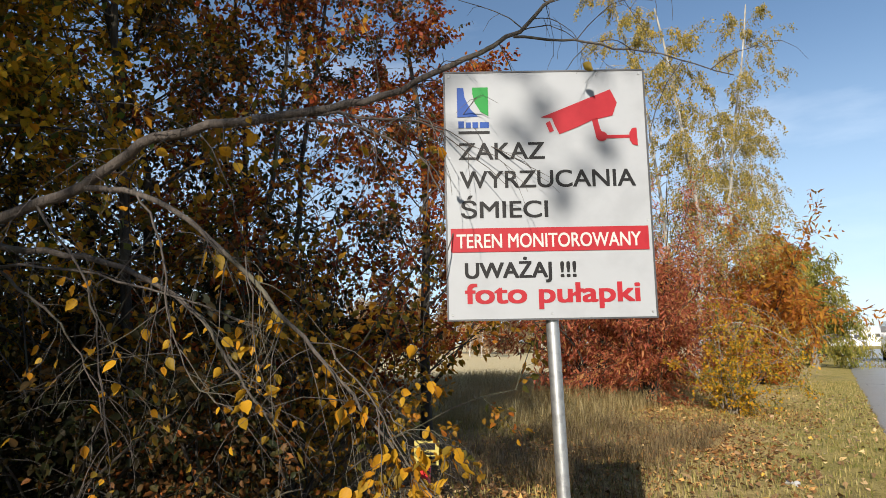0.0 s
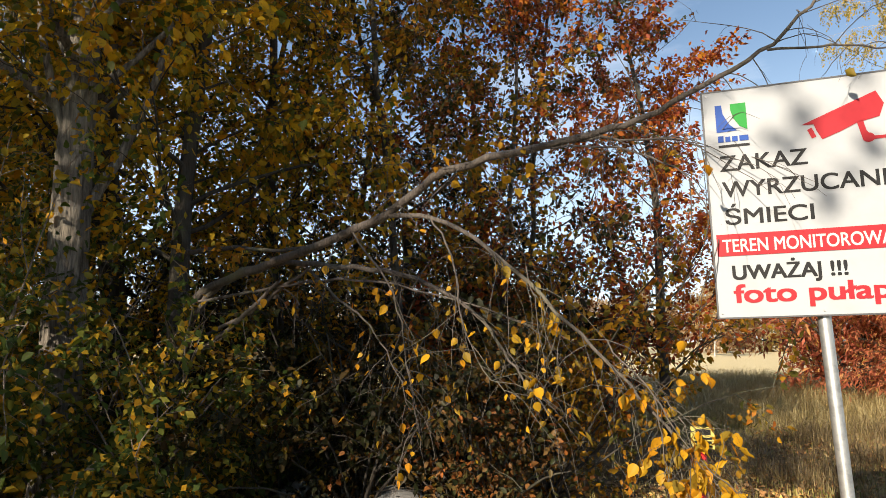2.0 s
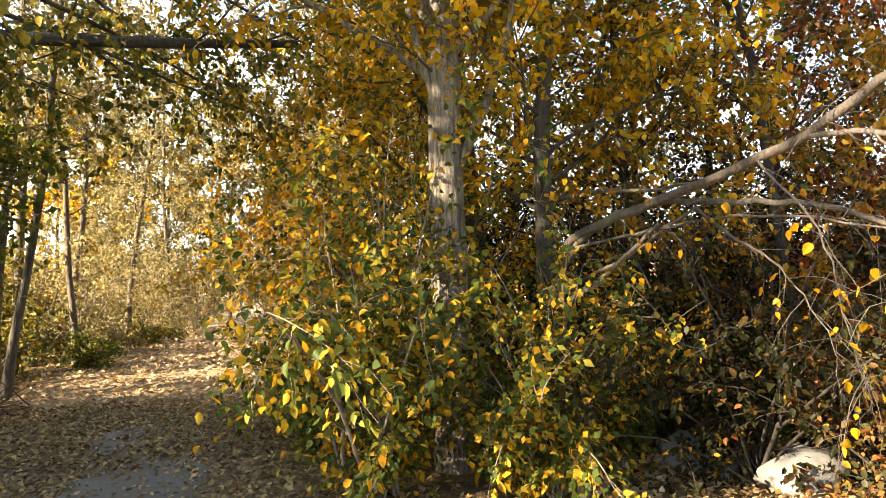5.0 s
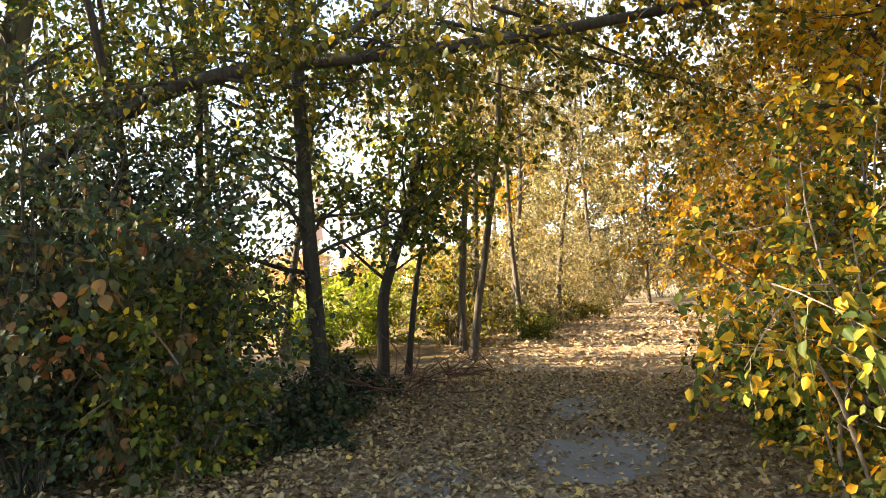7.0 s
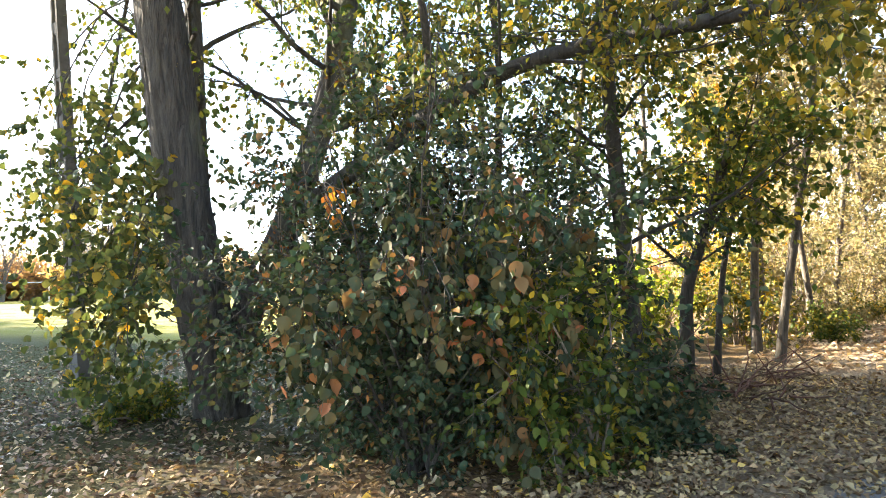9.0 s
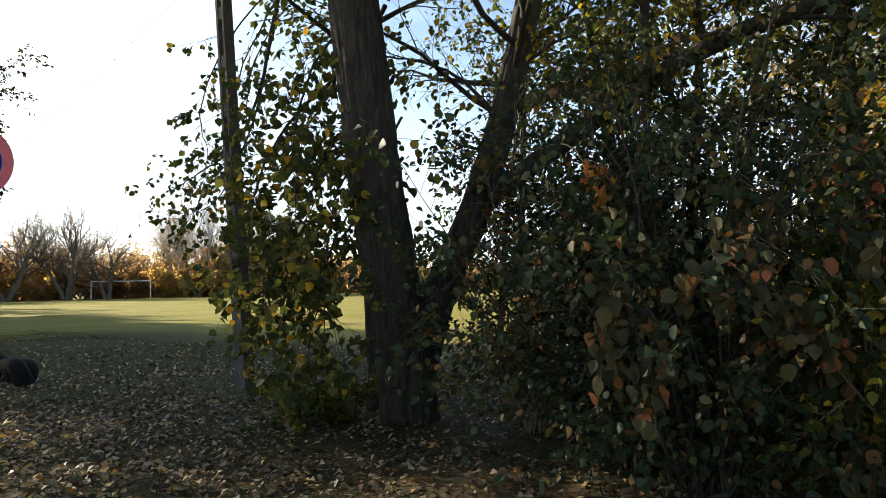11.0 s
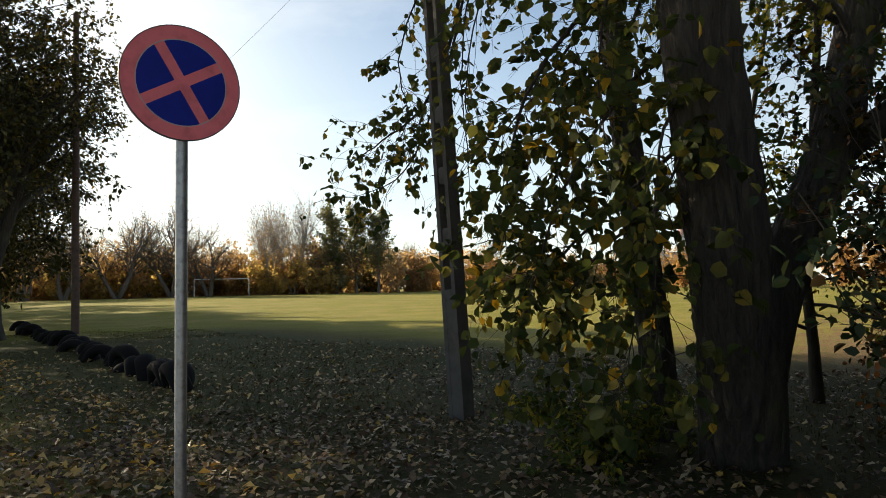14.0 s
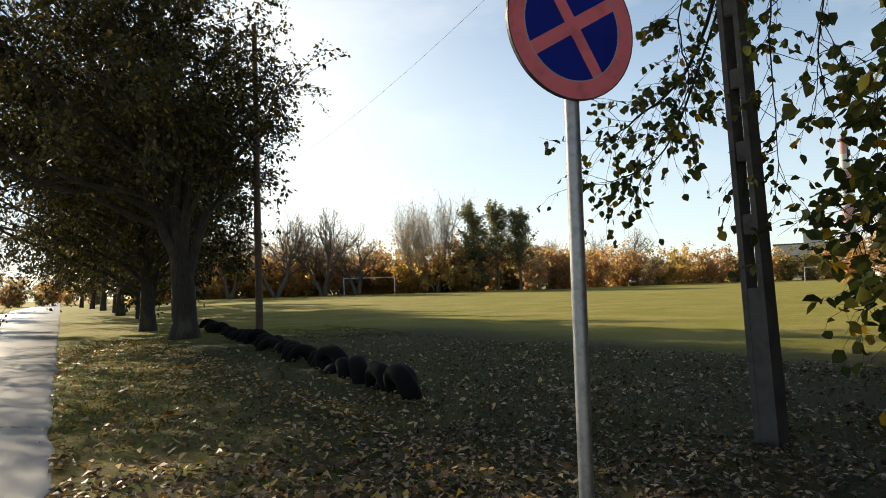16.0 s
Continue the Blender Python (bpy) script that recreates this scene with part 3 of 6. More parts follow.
# ---------------------------------------------------------------- ground
m_ground, t, b = material("ground_soil_and_grass")
P = t.nodes.new("ShaderNodeNewGeometry").outputs["Position"]
sep = t.nodes.new("ShaderNodeSeparateXYZ")
link(t, P, sep.inputs[0])
X, Y = sep.outputs["X"], sep.outputs["Y"]
big = noise_tex(t, 0.35, 4, 0.6, P)
med = noise_tex(t, 2.2, 5, 0.6, P)
fine_n = noise_tex(t, 30, 4, 0.65, P)
grain = noise_tex(t, 110, 3, 0.6, P)
yw = math_node(t, "ADD", Y, math_node(t, "MULTIPLY_ADD", big, 5.0, -2.5))
xw = math_node(t, "ADD", X, math_node(t, "MULTIPLY_ADD", med, 1.6, -0.8))
dry = ramp(t, fine_n, [(0.25, (0.3, 0.2, 0.07)), (0.5, (0.5, 0.365, 0.15)), (0.75, (0.6, 0.46, 0.22))])
lush = ramp(t, fine_n, [(0.25, (0.1, 0.105, 0.014)), (0.5, (0.225, 0.22, 0.026)), (0.8, (0.36, 0.325, 0.06))])
soil = ramp(t, fine_n, [(0.25, (0.0525, 0.0375, 0.0255)), (0.55, (0.128, 0.0938, 0.0562)), (0.8, (0.21, 0.158, 0.0975))])
litter = ramp(t, noise_tex(t, 24, 3, 0.7, P, 0.5), [(0.3, (0.08, 0.048, 0.024)), (0.5, (0.216, 0.136, 0.064)), (0.68, (0.352, 0.24, 0.112)), (0.8, (0.136, 0.088, 0.04))])
verge = mix(t, math_node(t, "MULTIPLY", math_node(t, "ADD", step(t, med, 0.38, 0.85), math_node(t, "MULTIPLY", step(t, xw, -1.6, 0.0), 0.45), 0.0, True), 0.8), dry, lush)
field = mix(t, math_node(t, "MULTIPLY", step(t, big, 0.35, 0.7), 0.35), lush, dry)
# north verge is dry, the field to the south greener, the lane and the wood littered
col = mix(t, step(t, yw, -4.0, -9.0), verge, field)
wood = math_node(t, "MULTIPLY", step(t, xw, -1.6, -3.4), math_node(t, "MULTIPLY", step(t, yw, -13.0, -9.5), step(t, yw, 13.0, 9.0)))
col = mix(t, wood, col, mix(t, step(t, med, 0.4, 0.6), soil, litter))
col = mix(t, math_node(t, "MULTIPLY", math_node(t, "MULTIPLY", step(t, yw, -18.0, -12.0), step(t, yw, 11.0, 5.0)), step(t, med, 0.4, 0.6)), col, litter)
straw = ramp(t, fine_n, [(0.3, (0.491, 0.386, 0.199)), (0.7, (0.725, 0.608, 0.374))])
col = mix(t, math_node(t, "MULTIPLY", step(t, yw, 16.0, 22.0), step(t, xw, -4.5, -7.5)), col, straw)
# dark grassy soil, with the roadside trees' shade put into its colour
verge_shade = ramp(t, fine_n, [(0.25, (0.02, 0.023, 0.008)), (0.55, (0.046, 0.05, 0.016)), (0.8, (0.09, 0.085, 0.033))])
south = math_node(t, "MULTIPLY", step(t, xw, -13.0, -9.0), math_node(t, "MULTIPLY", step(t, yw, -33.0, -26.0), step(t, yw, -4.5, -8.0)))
# painted shade eases off along the sunlit roadside strip
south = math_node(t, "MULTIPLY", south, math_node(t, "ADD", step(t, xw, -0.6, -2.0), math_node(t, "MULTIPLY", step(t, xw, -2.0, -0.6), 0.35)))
col = mix(t, math_node(t, "MULTIPLY", south, 0.92), col, verge_shade)
dust = ramp(t, fine_n, [(0.3, (0.24, 0.18, 0.12)), (0.7, (0.44, 0.35, 0.25))])
lane = math_node(t, "MULTIPLY", step(t, xw, -3.0, -5.0), math_node(t, "MULTIPLY", step(t, Y, -4.2, -3.0), step(t, Y, 1.0, 0.2)))
col = mix(t, math_node(t, "MULTIPLY", lane, 0.75), col, dust)
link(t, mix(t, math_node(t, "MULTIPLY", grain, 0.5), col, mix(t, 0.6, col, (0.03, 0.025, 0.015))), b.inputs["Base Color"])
b.inputs["Roughness"].default_value = 0.95
b.inputs["Specular IOR Level"].default_value = 0.15
bump(t, b, mix(t, 0.5, fine_n, grain), 0.8, 0.04)

gx = np.unique(np.concatenate([np.linspace(-2500, -120, 12), np.linspace(-120, -26, 24), np.linspace(-26, 0.6, 110), np.linspace(0.6, 7, 10), np.linspace(7, 80, 16), np.linspace(80, 2500, 10)]))
gy = np.unique(np.concatenate([np.linspace(-2500, -120, 12), np.linspace(-120, -24, 24), np.linspace(-24, 24, 160), np.linspace(24, 120, 24), np.linspace(120, 2500, 12)]))
GX, GY = np.meshgrid(gx, gy, indexing="ij")
gv = np.stack([GX, GY, ground_h(GX, GY)], -1).reshape(-1, 3)
ni, nj = len(gx), len(gy)
ii, jj = np.meshgrid(np.arange(ni - 1), np.arange(nj - 1), indexing="ij")
q = (ii * nj + jj).ravel()
mesh_object("ground", gv, np.stack([q, q + nj, q + nj + 1, q + 1], 1), m_ground, None, True, "dry autumn ground with grass, bare soil, leaf litter and painted tree shade", "structure")

# road: old asphalt with a ragged edge
m_road, t, b = material("worn_asphalt")
P = t.nodes.new("ShaderNodeNewGeometry").outputs["Position"]
n1, n2, n3 = noise_tex(t, 90, 4, 0.7, P), noise_tex(t, 0.9, 5, 0.6, P), noise_tex(t, 5, 5, 0.6, P, 1.2)
col = ramp(t, n1, [(0.3, (0.26, 0.255, 0.25)), (0.7, (0.43, 0.42, 0.405))])
col = mix(t, step(t, n2, 0.4, 0.7), col, mix(t, 0.5, col, (0.32, 0.3, 0.28)))
vor = t.nodes.new("ShaderNodeTexVoronoi")
vor.feature = "DISTANCE_TO_EDGE"
vor.inputs["Scale"].default_value = 0.45
warp = mix(t, 1.0, P, mix(t, 1.0, noise_tex(t, 1.6, 5, 0.65, P, 0.8), (0.9, 0.9, 0.9), "MULTIPLY"), "ADD")
link(t, warp, vor.inputs["Vector"])
near_edge = math_node(t, "LESS_THAN", math_node(t, "ADD", vor.outputs["Distance"], math_node(t, "MULTIPLY", n3, 0.012)), 0.013)
crack = math_node(t, "MULTIPLY", near_edge, step(t, noise_tex(t, 0.5, 3, 0.5, P), 0.5, 0.56))
col = mix(t, crack, col, (0.02, 0.018, 0.016))
link(t, col, b.inputs["Base Color"])
b.inputs["Roughness"].default_value = 0.42
b.inputs["Specular IOR Level"].default_value = 0.8
bump(t, b, mix(t, crack, n1, (0.0, 0.0, 0.0)), 0.5, 0.01)
ys = np.unique(np.concatenate([np.linspace(-900, -60, 30), np.linspace(-60, 60, 360), np.linspace(60, 900, 30)]))
rngr = np.random.default_rng(5)
edge = 0.62 + 0.02 * np.sin(ys * 0.6) + 0.015 * np.sin(ys * 2.3 + 1) + rngr.normal(0, 0.022, len(ys))
bend = np.where(ys > 70, (ys - 70) ** 2 * 0.0006, 0)
rows = [np.stack([edge + bend, ys, np.full(len(ys), -0.03)], 1), np.stack([edge + 0.04 + bend, ys, np.full(len(ys), 0.012)], 1),
        np.stack([np.full(len(ys), 3.6) + bend, ys, np.full(len(ys), 0.05)], 1), np.stack([np.full(len(ys), 6.6) + bend, ys, np.full(len(ys), 0.012)], 1), np.stack([np.full(len(ys), 6.65) + bend, ys, np.full(len(ys), -0.03)], 1)]
rv = np.concatenate(rows)
N = len(ys)
rf = np.concatenate([np.stack([np.arange(N - 1) + k * N, np.arange(N - 1) + (k + 1) * N, np.arange(1, N) + (k + 1) * N, np.arange(1, N) + k * N], 1) for k in range(4)])
mesh_object("road", rv, rf, m_road, None, False, "old grey asphalt road with cracks and a crumbling edge", "structure")

m_patch, t, b = material("old_packed_asphalt")
n1, n2 = noise_tex(t, 60, 4, 0.7, coords(t)), noise_tex(t, 3, 4, 0.6, coords(t))
link(t, mix(t, step(t, n2, 0.4, 0.65), ramp(t, n1, [(0.3, (0.1, 0.1, 0.1)), (0.7, (0.2, 0.195, 0.19))]), (0.15, 0.13, 0.1)), b.inputs["Base Color"])
b.inputs["Roughness"].default_value = 0.85
bump(t, b, n1, 0.6, 0.01)
rngp = np.random.default_rng(8)
for px0, py0, rx0, ry0 in ((-5.95, -1.4, 0.85, 0.52), (-7.7, -1.83, 0.6, 0.24), (-5.0, -2.45, 0.38, 0.2), (-4.2, -1.6, 0.4, 0.24)):
    bm = bmesh.new()
    ang = np.linspace(0, 2 * math.pi, 26)[:-1]
    rr = 1 + rngp.normal(0, 0.13, 25)
    f = bm.faces.new([bm.verts.new((px0 + rx0 * r_ * math.cos(a_), py0 + ry0 * r_ * math.sin(a_), float(ground_h(px0 + rx0 * r_ * math.cos(a_), py0 + ry0 * r_ * math.sin(a_))) + 0.012)) for a_, r_ in zip(ang, rr)])
    ex = bmesh.ops.extrude_face_region(bm, geom=[f])
    bmesh.ops.translate(bm, verts=[v for v in ex["geom"] if isinstance(v, bmesh.types.BMVert)], vec=(0, 0, -0.05))
    bmesh.ops.triangulate(bm, faces=[q_ for q_ in bm.faces if len(q_.verts) > 4])
    pt = part("lane_surface", bm, m_patch, None, "bare grey patch of old asphalt on the lane")
    tagged(pt, kind="structure")

# ---------------------------------------------------------------- warning board on its post
m_board = plain("white_enamel", (0.275, 0.288, 0.31), 0.35, 0.0, 0.05, 5, gloss=0.12)
m_red = plain("red_print", (0.26, 0.017, 0.024), 0.4, 0.0, 0.05, gloss=0.12)
m_black = plain("black_print", (0.012, 0.012, 0.013), 0.45, 0.0, 0.03, gloss=0.12)
m_blue = plain("blue_print", (0.014, 0.05, 0.22), 0.4, 0.0, 0.05, gloss=0.12)
m_greenp = plain("green_print", (0.014, 0.17, 0.03), 0.4, 0.0, 0.05, gloss=0.12)
m_whitep = plain("white_print", (0.38, 0.375, 0.37), 0.4, 0.0, 0.03, gloss=0.12)
m_galv = plain("galvanised_steel", (0.36, 0.37, 0.38), 0.45, 0.75, 0.15, 30)
m_edge = plain("dark_steel_edge", (0.06, 0.06, 0.065), 0.5, 0.6, 0.1)
m_post_red = plain("red_paint", (0.5, 0.025, 0.02), 0.4, 0.0, 0.1)
m_yel = plain("yellow_print", (0.36, 0.3, 0.07), 0.45, 0.0, 0.08)


def flat_shape(name, pts, mat, parent, z=0.0, thick=0.0012):
    """A thin printed shape in the x-y plane of its parent."""
    bm = bmesh.new()
    f = bm.faces.new([bm.verts.new((x, y, z)) for x, y in pts])
    r = bmesh.ops.extrude_face_region(bm, geom=[f])
    bmesh.ops.translate(bm, verts=[v for v in r["geom"] if isinstance(v, bmesh.types.BMVert)], vec=(0, 0, thick))
    bmesh.ops.triangulate(bm, faces=bm.faces)
    return part(name, bm, mat, parent)


def lettering(name, text, x, y, width, height, mat, parent, z, bold=0.0):
    """Printed words, fitted to a width and a cap height, at x, y (lower left)."""
    cu = bpy.data.curves.new(name, "FONT")
    cu.body, cu.size, cu.fill_mode = text, 1.0, "FRONT"
    tmp = new(name, cu)
    bpy.context.view_layer.update()
    me = bpy.data.meshes.new_from_object(tmp.evaluated_get(bpy.context.evaluated_depsgraph_get()))
    bpy.data.objects.remove(tmp)
    co = np.array([v.co for v in me.vertices])
    lo, hi = co.min(0), co.max(0)
    sx = width / (hi[0] - lo[0])
    sy = height / 0.73
    src = bmesh.new()
    src.from_mesh(me)
    bmesh.ops.remove_doubles(src, verts=src.verts, dist=1e-5)
    left, groups = set(src.verts), []
    while left:
        stack, isle = [left.pop()], []
        while stack:
            v = stack.pop()
            isle.append(v)
            for e in v.link_edges:
                o_ = e.other_vert(v)
                if o_ in left:
                    left.discard(o_)
                    stack.append(o_)
        groups.append((min(v.co.x for v in isle), max(v.co.x for v in isle), isle))
    groups.sort(key=lambda g: g[0] - g[1])
    letters = []
    for x0, x1, isle in groups:
        home = next((L_ for L_ in letters if L_[0] - 0.02 < (x0 + x1) / 2 < L_[1] + 0.02), None)
        if home:
            home[2].update(isle)
        else:
            letters.append([x0, x1, set(isle)])
    word = None
    for x0, x1, vs in sorted(letters, key=lambda L_: L_[0]):
        bm = bmesh.new()
        for k, (dx, dy) in enumerate(((0, 0), (-1, -0.7), (1, -0.7), (-1, 0.7), (1, 0.7))):
            vm = {v: bm.verts.new(((v.co.x - lo[0] + dx * bold) * sx + x, (v.co.y + dy * bold) * sy + y, z + 0.00012 * k)) for v in vs}
            for f in src.faces:
                if f.verts[0] in vm:
                    bm.faces.new([vm[v] for v in f.verts])
        word = part("letter", bm, mat, parent)
    src.free()
    return word


BW, BH = 0.737, 0.913
board_m = Matrix.Translation((-0.795, 2.602, 1.972)) @ Euler((radians(90), 0, radians(30.2))).to_matrix().to_4x4() @ Matrix.Rotation(radians(0.9), 4, "Z")
board = empty("warning_board", board_m, "white metal warning board with red and black print on a post", "sign")
bm = bmesh.new()
box(bm, BW, BH, 0.003, Matrix.Translation((0, 0, -0.002)))
panel = part("panel", bm, m_board, board)
bm = bmesh.new()
for sx, sy, x, y in ((BW + 0.008, 0.006, 0, BH / 2), (BW + 0.008, 0.006, 0, -BH / 2), (0.006, BH, BW / 2, 0), (0.006, BH, -BW / 2, 0)):
    box(bm, sx, sy, 0.022, Matrix.Translation((x, y, -0.009)))
part("rim", bm, m_edge, board, "dark folded steel rim")
U = lambda px_: -BW / 2 + px_ * BW / 711
V = lambda py_: BH / 2 - py_ * BH / 838
BZ = 0.0012


def bpts(pts):
    return [(U(x), V(y)) for x, y in pts]


# zoomed board grid: 711 wide, 838 high
flat_shape("red_band", bpts([(14, 538), (697, 538), (697, 617), (14, 617)]), m_red, board, BZ)
lettering("word", "TEREN MONITOROWANY", U(34), V(603), BW * 634 / 711, BH * 48 / 838, m_whitep, board, BZ + 0.0025, 0.014)
lettering("word", "ZAKAZ", U(48), V(305), BW * 300 / 711, BH * 60 / 838, m_black, board, BZ, 0.015)
lettering("word", "WYRZUCANIA", U(50), V(402), BW * 612 / 711, BH * 60 / 838, m_black, board, BZ, 0.015)
lettering("word", "ŚMIECI", U(52), V(503), BW * 300 / 711, BH * 58 / 838, m_black, board, BZ, 0.015)
lettering("word", "UWAŻAJ !!!", U(62), V(702), BW * 378 / 711, BH * 52 / 838, m_black, board, BZ, 0.028)
lettering("word", "foto pułapki", U(62), V(784), BW * 592 / 711, BH * 66 / 838, m_red, board, BZ, 0.026)
flat_shape("emblem", bpts([(45, 55), (68, 55), (72, 90), (92, 130), (118, 156), (45, 158)]), m_blue, board, BZ)
flat_shape("emblem", bpts([(100, 54), (155, 54), (155, 155), (128, 140), (108, 108), (100, 78)]), m_greenp, board, BZ)
for x0, x1, y0, y1 in ((48, 68, 172, 196), (74, 92, 176, 196), (98, 118, 176, 196), (124, 156, 176, 196)):
    flat_shape("letter_bar", bpts([(x0, y1), (x1, y1), (x1, y0), (x0, y0)]), m_blue, board, BZ)
flat_shape("letter_bar", bpts([(48, 216), (158, 216), (158, 207), (48, 207)]), m_black, board, BZ)
flat_shape("camera_body", bpts([(340, 163), (590, 68), (612, 115), (594, 160), (520, 176), (465, 200), (404, 222), (388, 190), (380, 165)]), m_red, board, BZ)
flat_shape("camera_lens", bpts([(357, 183), (372, 176), (385, 210), (370, 216)]), m_red, board, BZ)
flat_shape("camera_arm", bpts([(520, 172), (540, 166), (548, 205), (560, 226), (535, 240)]), m_red, board, BZ)
flat_shape("camera_joint", bpts([(532 + 20 * math.cos(a * 0.5236) + 20, 232 + 17 * math.sin(a * 0.5236)) for a in range(12)][::-1]), m_red, board, BZ + 0.0015)
flat_shape("camera_arm", bpts([(560, 240), (655, 238), (655, 228), (560, 228)]), m_red, board, BZ)
flat_shape("camera_mount", bpts([(650, 246), (660, 262), (678, 266), (676, 204), (660, 206), (650, 222)]), m_red, board, BZ + 0.0015)
for x, y in ((16, 16), (695, 14), (16, 822), (697, 820), (355, 822), (698, 520), (14, 300)):
    bm = bmesh.new()
    bmesh.ops.create_cone(bm, cap_ends=True, segments=10, radius1=0.0045, radius2=0.003, depth=0.003, matrix=Matrix.Translation((U(x), V(y), 0.001)))
    part("rivet", bm, m_galv, panel)


def post(name, parent, foot, top, r, mat, label=""):
    inv = parent.matrix_world.inverted()
    a, c = inv @ Vector(foot), inv @ Vector(top)
    v, f = tube(np.linspace(np.array(a), np.array(c), 6), [r] * 6, 16)
    return mesh_object(name, v, f, mat, parent, True, label)


bpy.context.view_layer.update()
post("post", board, (-0.745, 2.668, -0.1), (-0.81, 2.64, 1.62), 0.0235, m_galv, "round grey galvanised post")

# ---------------------------------------------------------------- small yellow notice on a red stake
stake = empty("notice_stake", pose(-1.29, 2.5, 0.05, 0, 1.5, 35), "small yellow notice on a red painted stake", "sign")
bm = bmesh.new()
bmesh.ops.create_cone(bm, cap_ends=True, segments=14, radius1=0.03, radius2=0.03, depth=1.03, matrix=Matrix.Translation((0, 0, 0.43)))
part("stake", bm, m_post_red, stake, smooth=True)
bm = bmesh.new()
box(bm, 0.09, 0.004, 0.086, Matrix.Translation((0.01, -0.035, 0.99)), 0.001)
part("plate", bm, m_yel, stake, "yellow plate")
for k, (w, h, z) in enumerate(((0.056, 0.022, 1.013), (0.068, 0.008, 0.988), (0.062, 0.008, 0.973), (0.068, 0.007, 0.958))):
    bm = bmesh.new()
    box(bm, w, 0.002, h, Matrix.Translation((0.012, -0.0385, z)))
    part("print_bar", bm, m_black, stake)

# ---------------------------------------------------------------- no-stopping sign
m_sred = plain("red_reflective", (0.78, 0.19, 0.22), 0.5, 0.0, 0.14, 8, gloss=0.2)
m_sblue = plain("blue_reflective", (0.006, 0.02, 0.25), 0.5, 0.0, 0.08, 8, gloss=0.15)
sign_m = pose(-1.30, -9.75, 2.42) @ Euler((radians(90), 0, radians(174.8)), "XYZ").to_matrix().to_4x4() @ Matrix.Rotation(radians(-1.5), 4, "Z") @ Matrix.Scale(1.055, 4)
rsign = empty("road_sign", sign_m, "round blue no-stopping sign with red rim and red cross", "road sign")


def disc(name, r0, r1, z, th, mat, a0=0.0, a1=360.0, seg=64, label=""):
    bm = bmesh.new()
    n = max(6, int(seg * (a1 - a0) / 360))
    ring = [radians(a0 + (a1 - a0) * k / n) for k in range(n + 1)]
    for k in range(n):
        pts = [(r0, ring[k]), (r1, ring[k]), (r1, ring[k + 1]), (r0, ring[k + 1])]
        bm.faces.new([bm.verts.new((r * math.cos(a), r * math.sin(a), z)) for r, a in pts])
    bmesh.ops.remove_doubles(bm, verts=bm.verts, dist=1e-5)
    ex = bmesh.ops.extrude_face_region(bm, geom=list(bm.faces))
    bmesh.ops.translate(bm, verts=[v for v in ex["geom"] if isinstance(v, bmesh.types.BMVert)], vec=(0, 0, th))
    return part(name, bm, mat, rsign, label)


disc("rim", 0.222, 0.29, 0.0, 0.003, m_sred)
disc("edge", 0.29, 0.2945, -0.012, 0.016, m_edge, label="dark rolled edge")
disc("back_plate", 0.001, 0.29, -0.006, 0.004, m_galv)
for s in range(4):
    bm = bmesh.new()
    hw, R_ = 0.027, 0.218
    a0 = math.asin(hw / R_)
    arc = [a0 + (math.pi / 2 - 2 * a0) * k / 20 for k in range(21)]
    pts = [(hw, hw)] + [(R_ * math.cos(a), R_ * math.sin(a)) for a in arc]
    rot = Matrix.Rotation(radians(32 + 90 * s), 3, "Z")
    f = bm.faces.new([bm.verts.new(rot @ Vector((x, y, 0.001))) for x, y in pts])
    ex = bmesh.ops.extrude_face_region(bm, geom=[f])
    bmesh.ops.translate(bm, verts=[v for v in ex["geom"] if isinstance(v, bmesh.types.BMVert)], vec=(0, 0, 0.0018))
    part("blue_field", bm, m_sblue, rsign)
disc("inner_line", 0.2175, 0.2225, 0.0022, 0.0012, m_whitep, label="thin pale line")
disc("cross_plate", 0.001, 0.222, -0.001, 0.0022, m_sred, label="red cross")
bpy.context.view_layer.update()
post("post", rsign, (-1.30, -9.79, -0.1), (-1.315, -9.79, 2.6), 0.03, m_galv, "round grey steel post")

# ---------------------------------------------------------------- concrete pole with slots
m_conc = plain("weathered_concrete", (0.09, 0.083, 0.077), 0.9, 0.0, 0.2, 7, 0.6)
cp = empty("concrete_pole", Matrix.Translation((-4.67, -11.3, -0.05)) @ Vector((0, 0, 1)).rotation_difference(Vector((0.062, 0.006, 1))).to_matrix().to_4x4() @ Matrix.Rotation(radians(90), 4, "Z") @ Matrix.Scale(1.07, 4), "tall weathered concrete pole with long slots", "utility pole")
bm = bmesh.new()
H = 8.2
for sx in (-1, 1):
    vs = []
    for z, w in ((0, 0.105), (H, 0.07)):
        for x0, y0 in ((w, -0.07), (w, 0.07), (w * 0.5, 0.07), (w * 0.5, -0.07)):
            vs.append(bm.verts.new((sx * x0, y0 * (1 if z == 0 else 0.8), z)))
    for k in range(4):
        bm.faces.new((vs[k], vs[(k + 1) % 4], vs[4 + (k + 1) % 4], vs[4 + k]))
    bm.faces.new(vs[:4])
    bm.faces.new(vs[4:])
part("flange", bm, m_conc, cp)
bm = bmesh.new()
box(bm, 0.13, 0.13, 1.25, Matrix.Translation((0, 0, 0.62)), 0.008)
part("web", bm, m_conc, cp)
z = 1.25
while z < H - 0.6:
    bm = bmesh.new()
    box(bm, 0.1, 0.11, 0.16, Matrix.Translation((0, 0, z + 0.5)), 0.01)
    part("web", bm, m_conc, cp)
    z += 0.58

# ---------------------------------------------------------------- half-sunk tyres
m_tyre = plain("old_rubber", (0.009, 0.008, 0.008), 0.85, 0.0, 0.1, 20, 0.5, gloss=0.12)


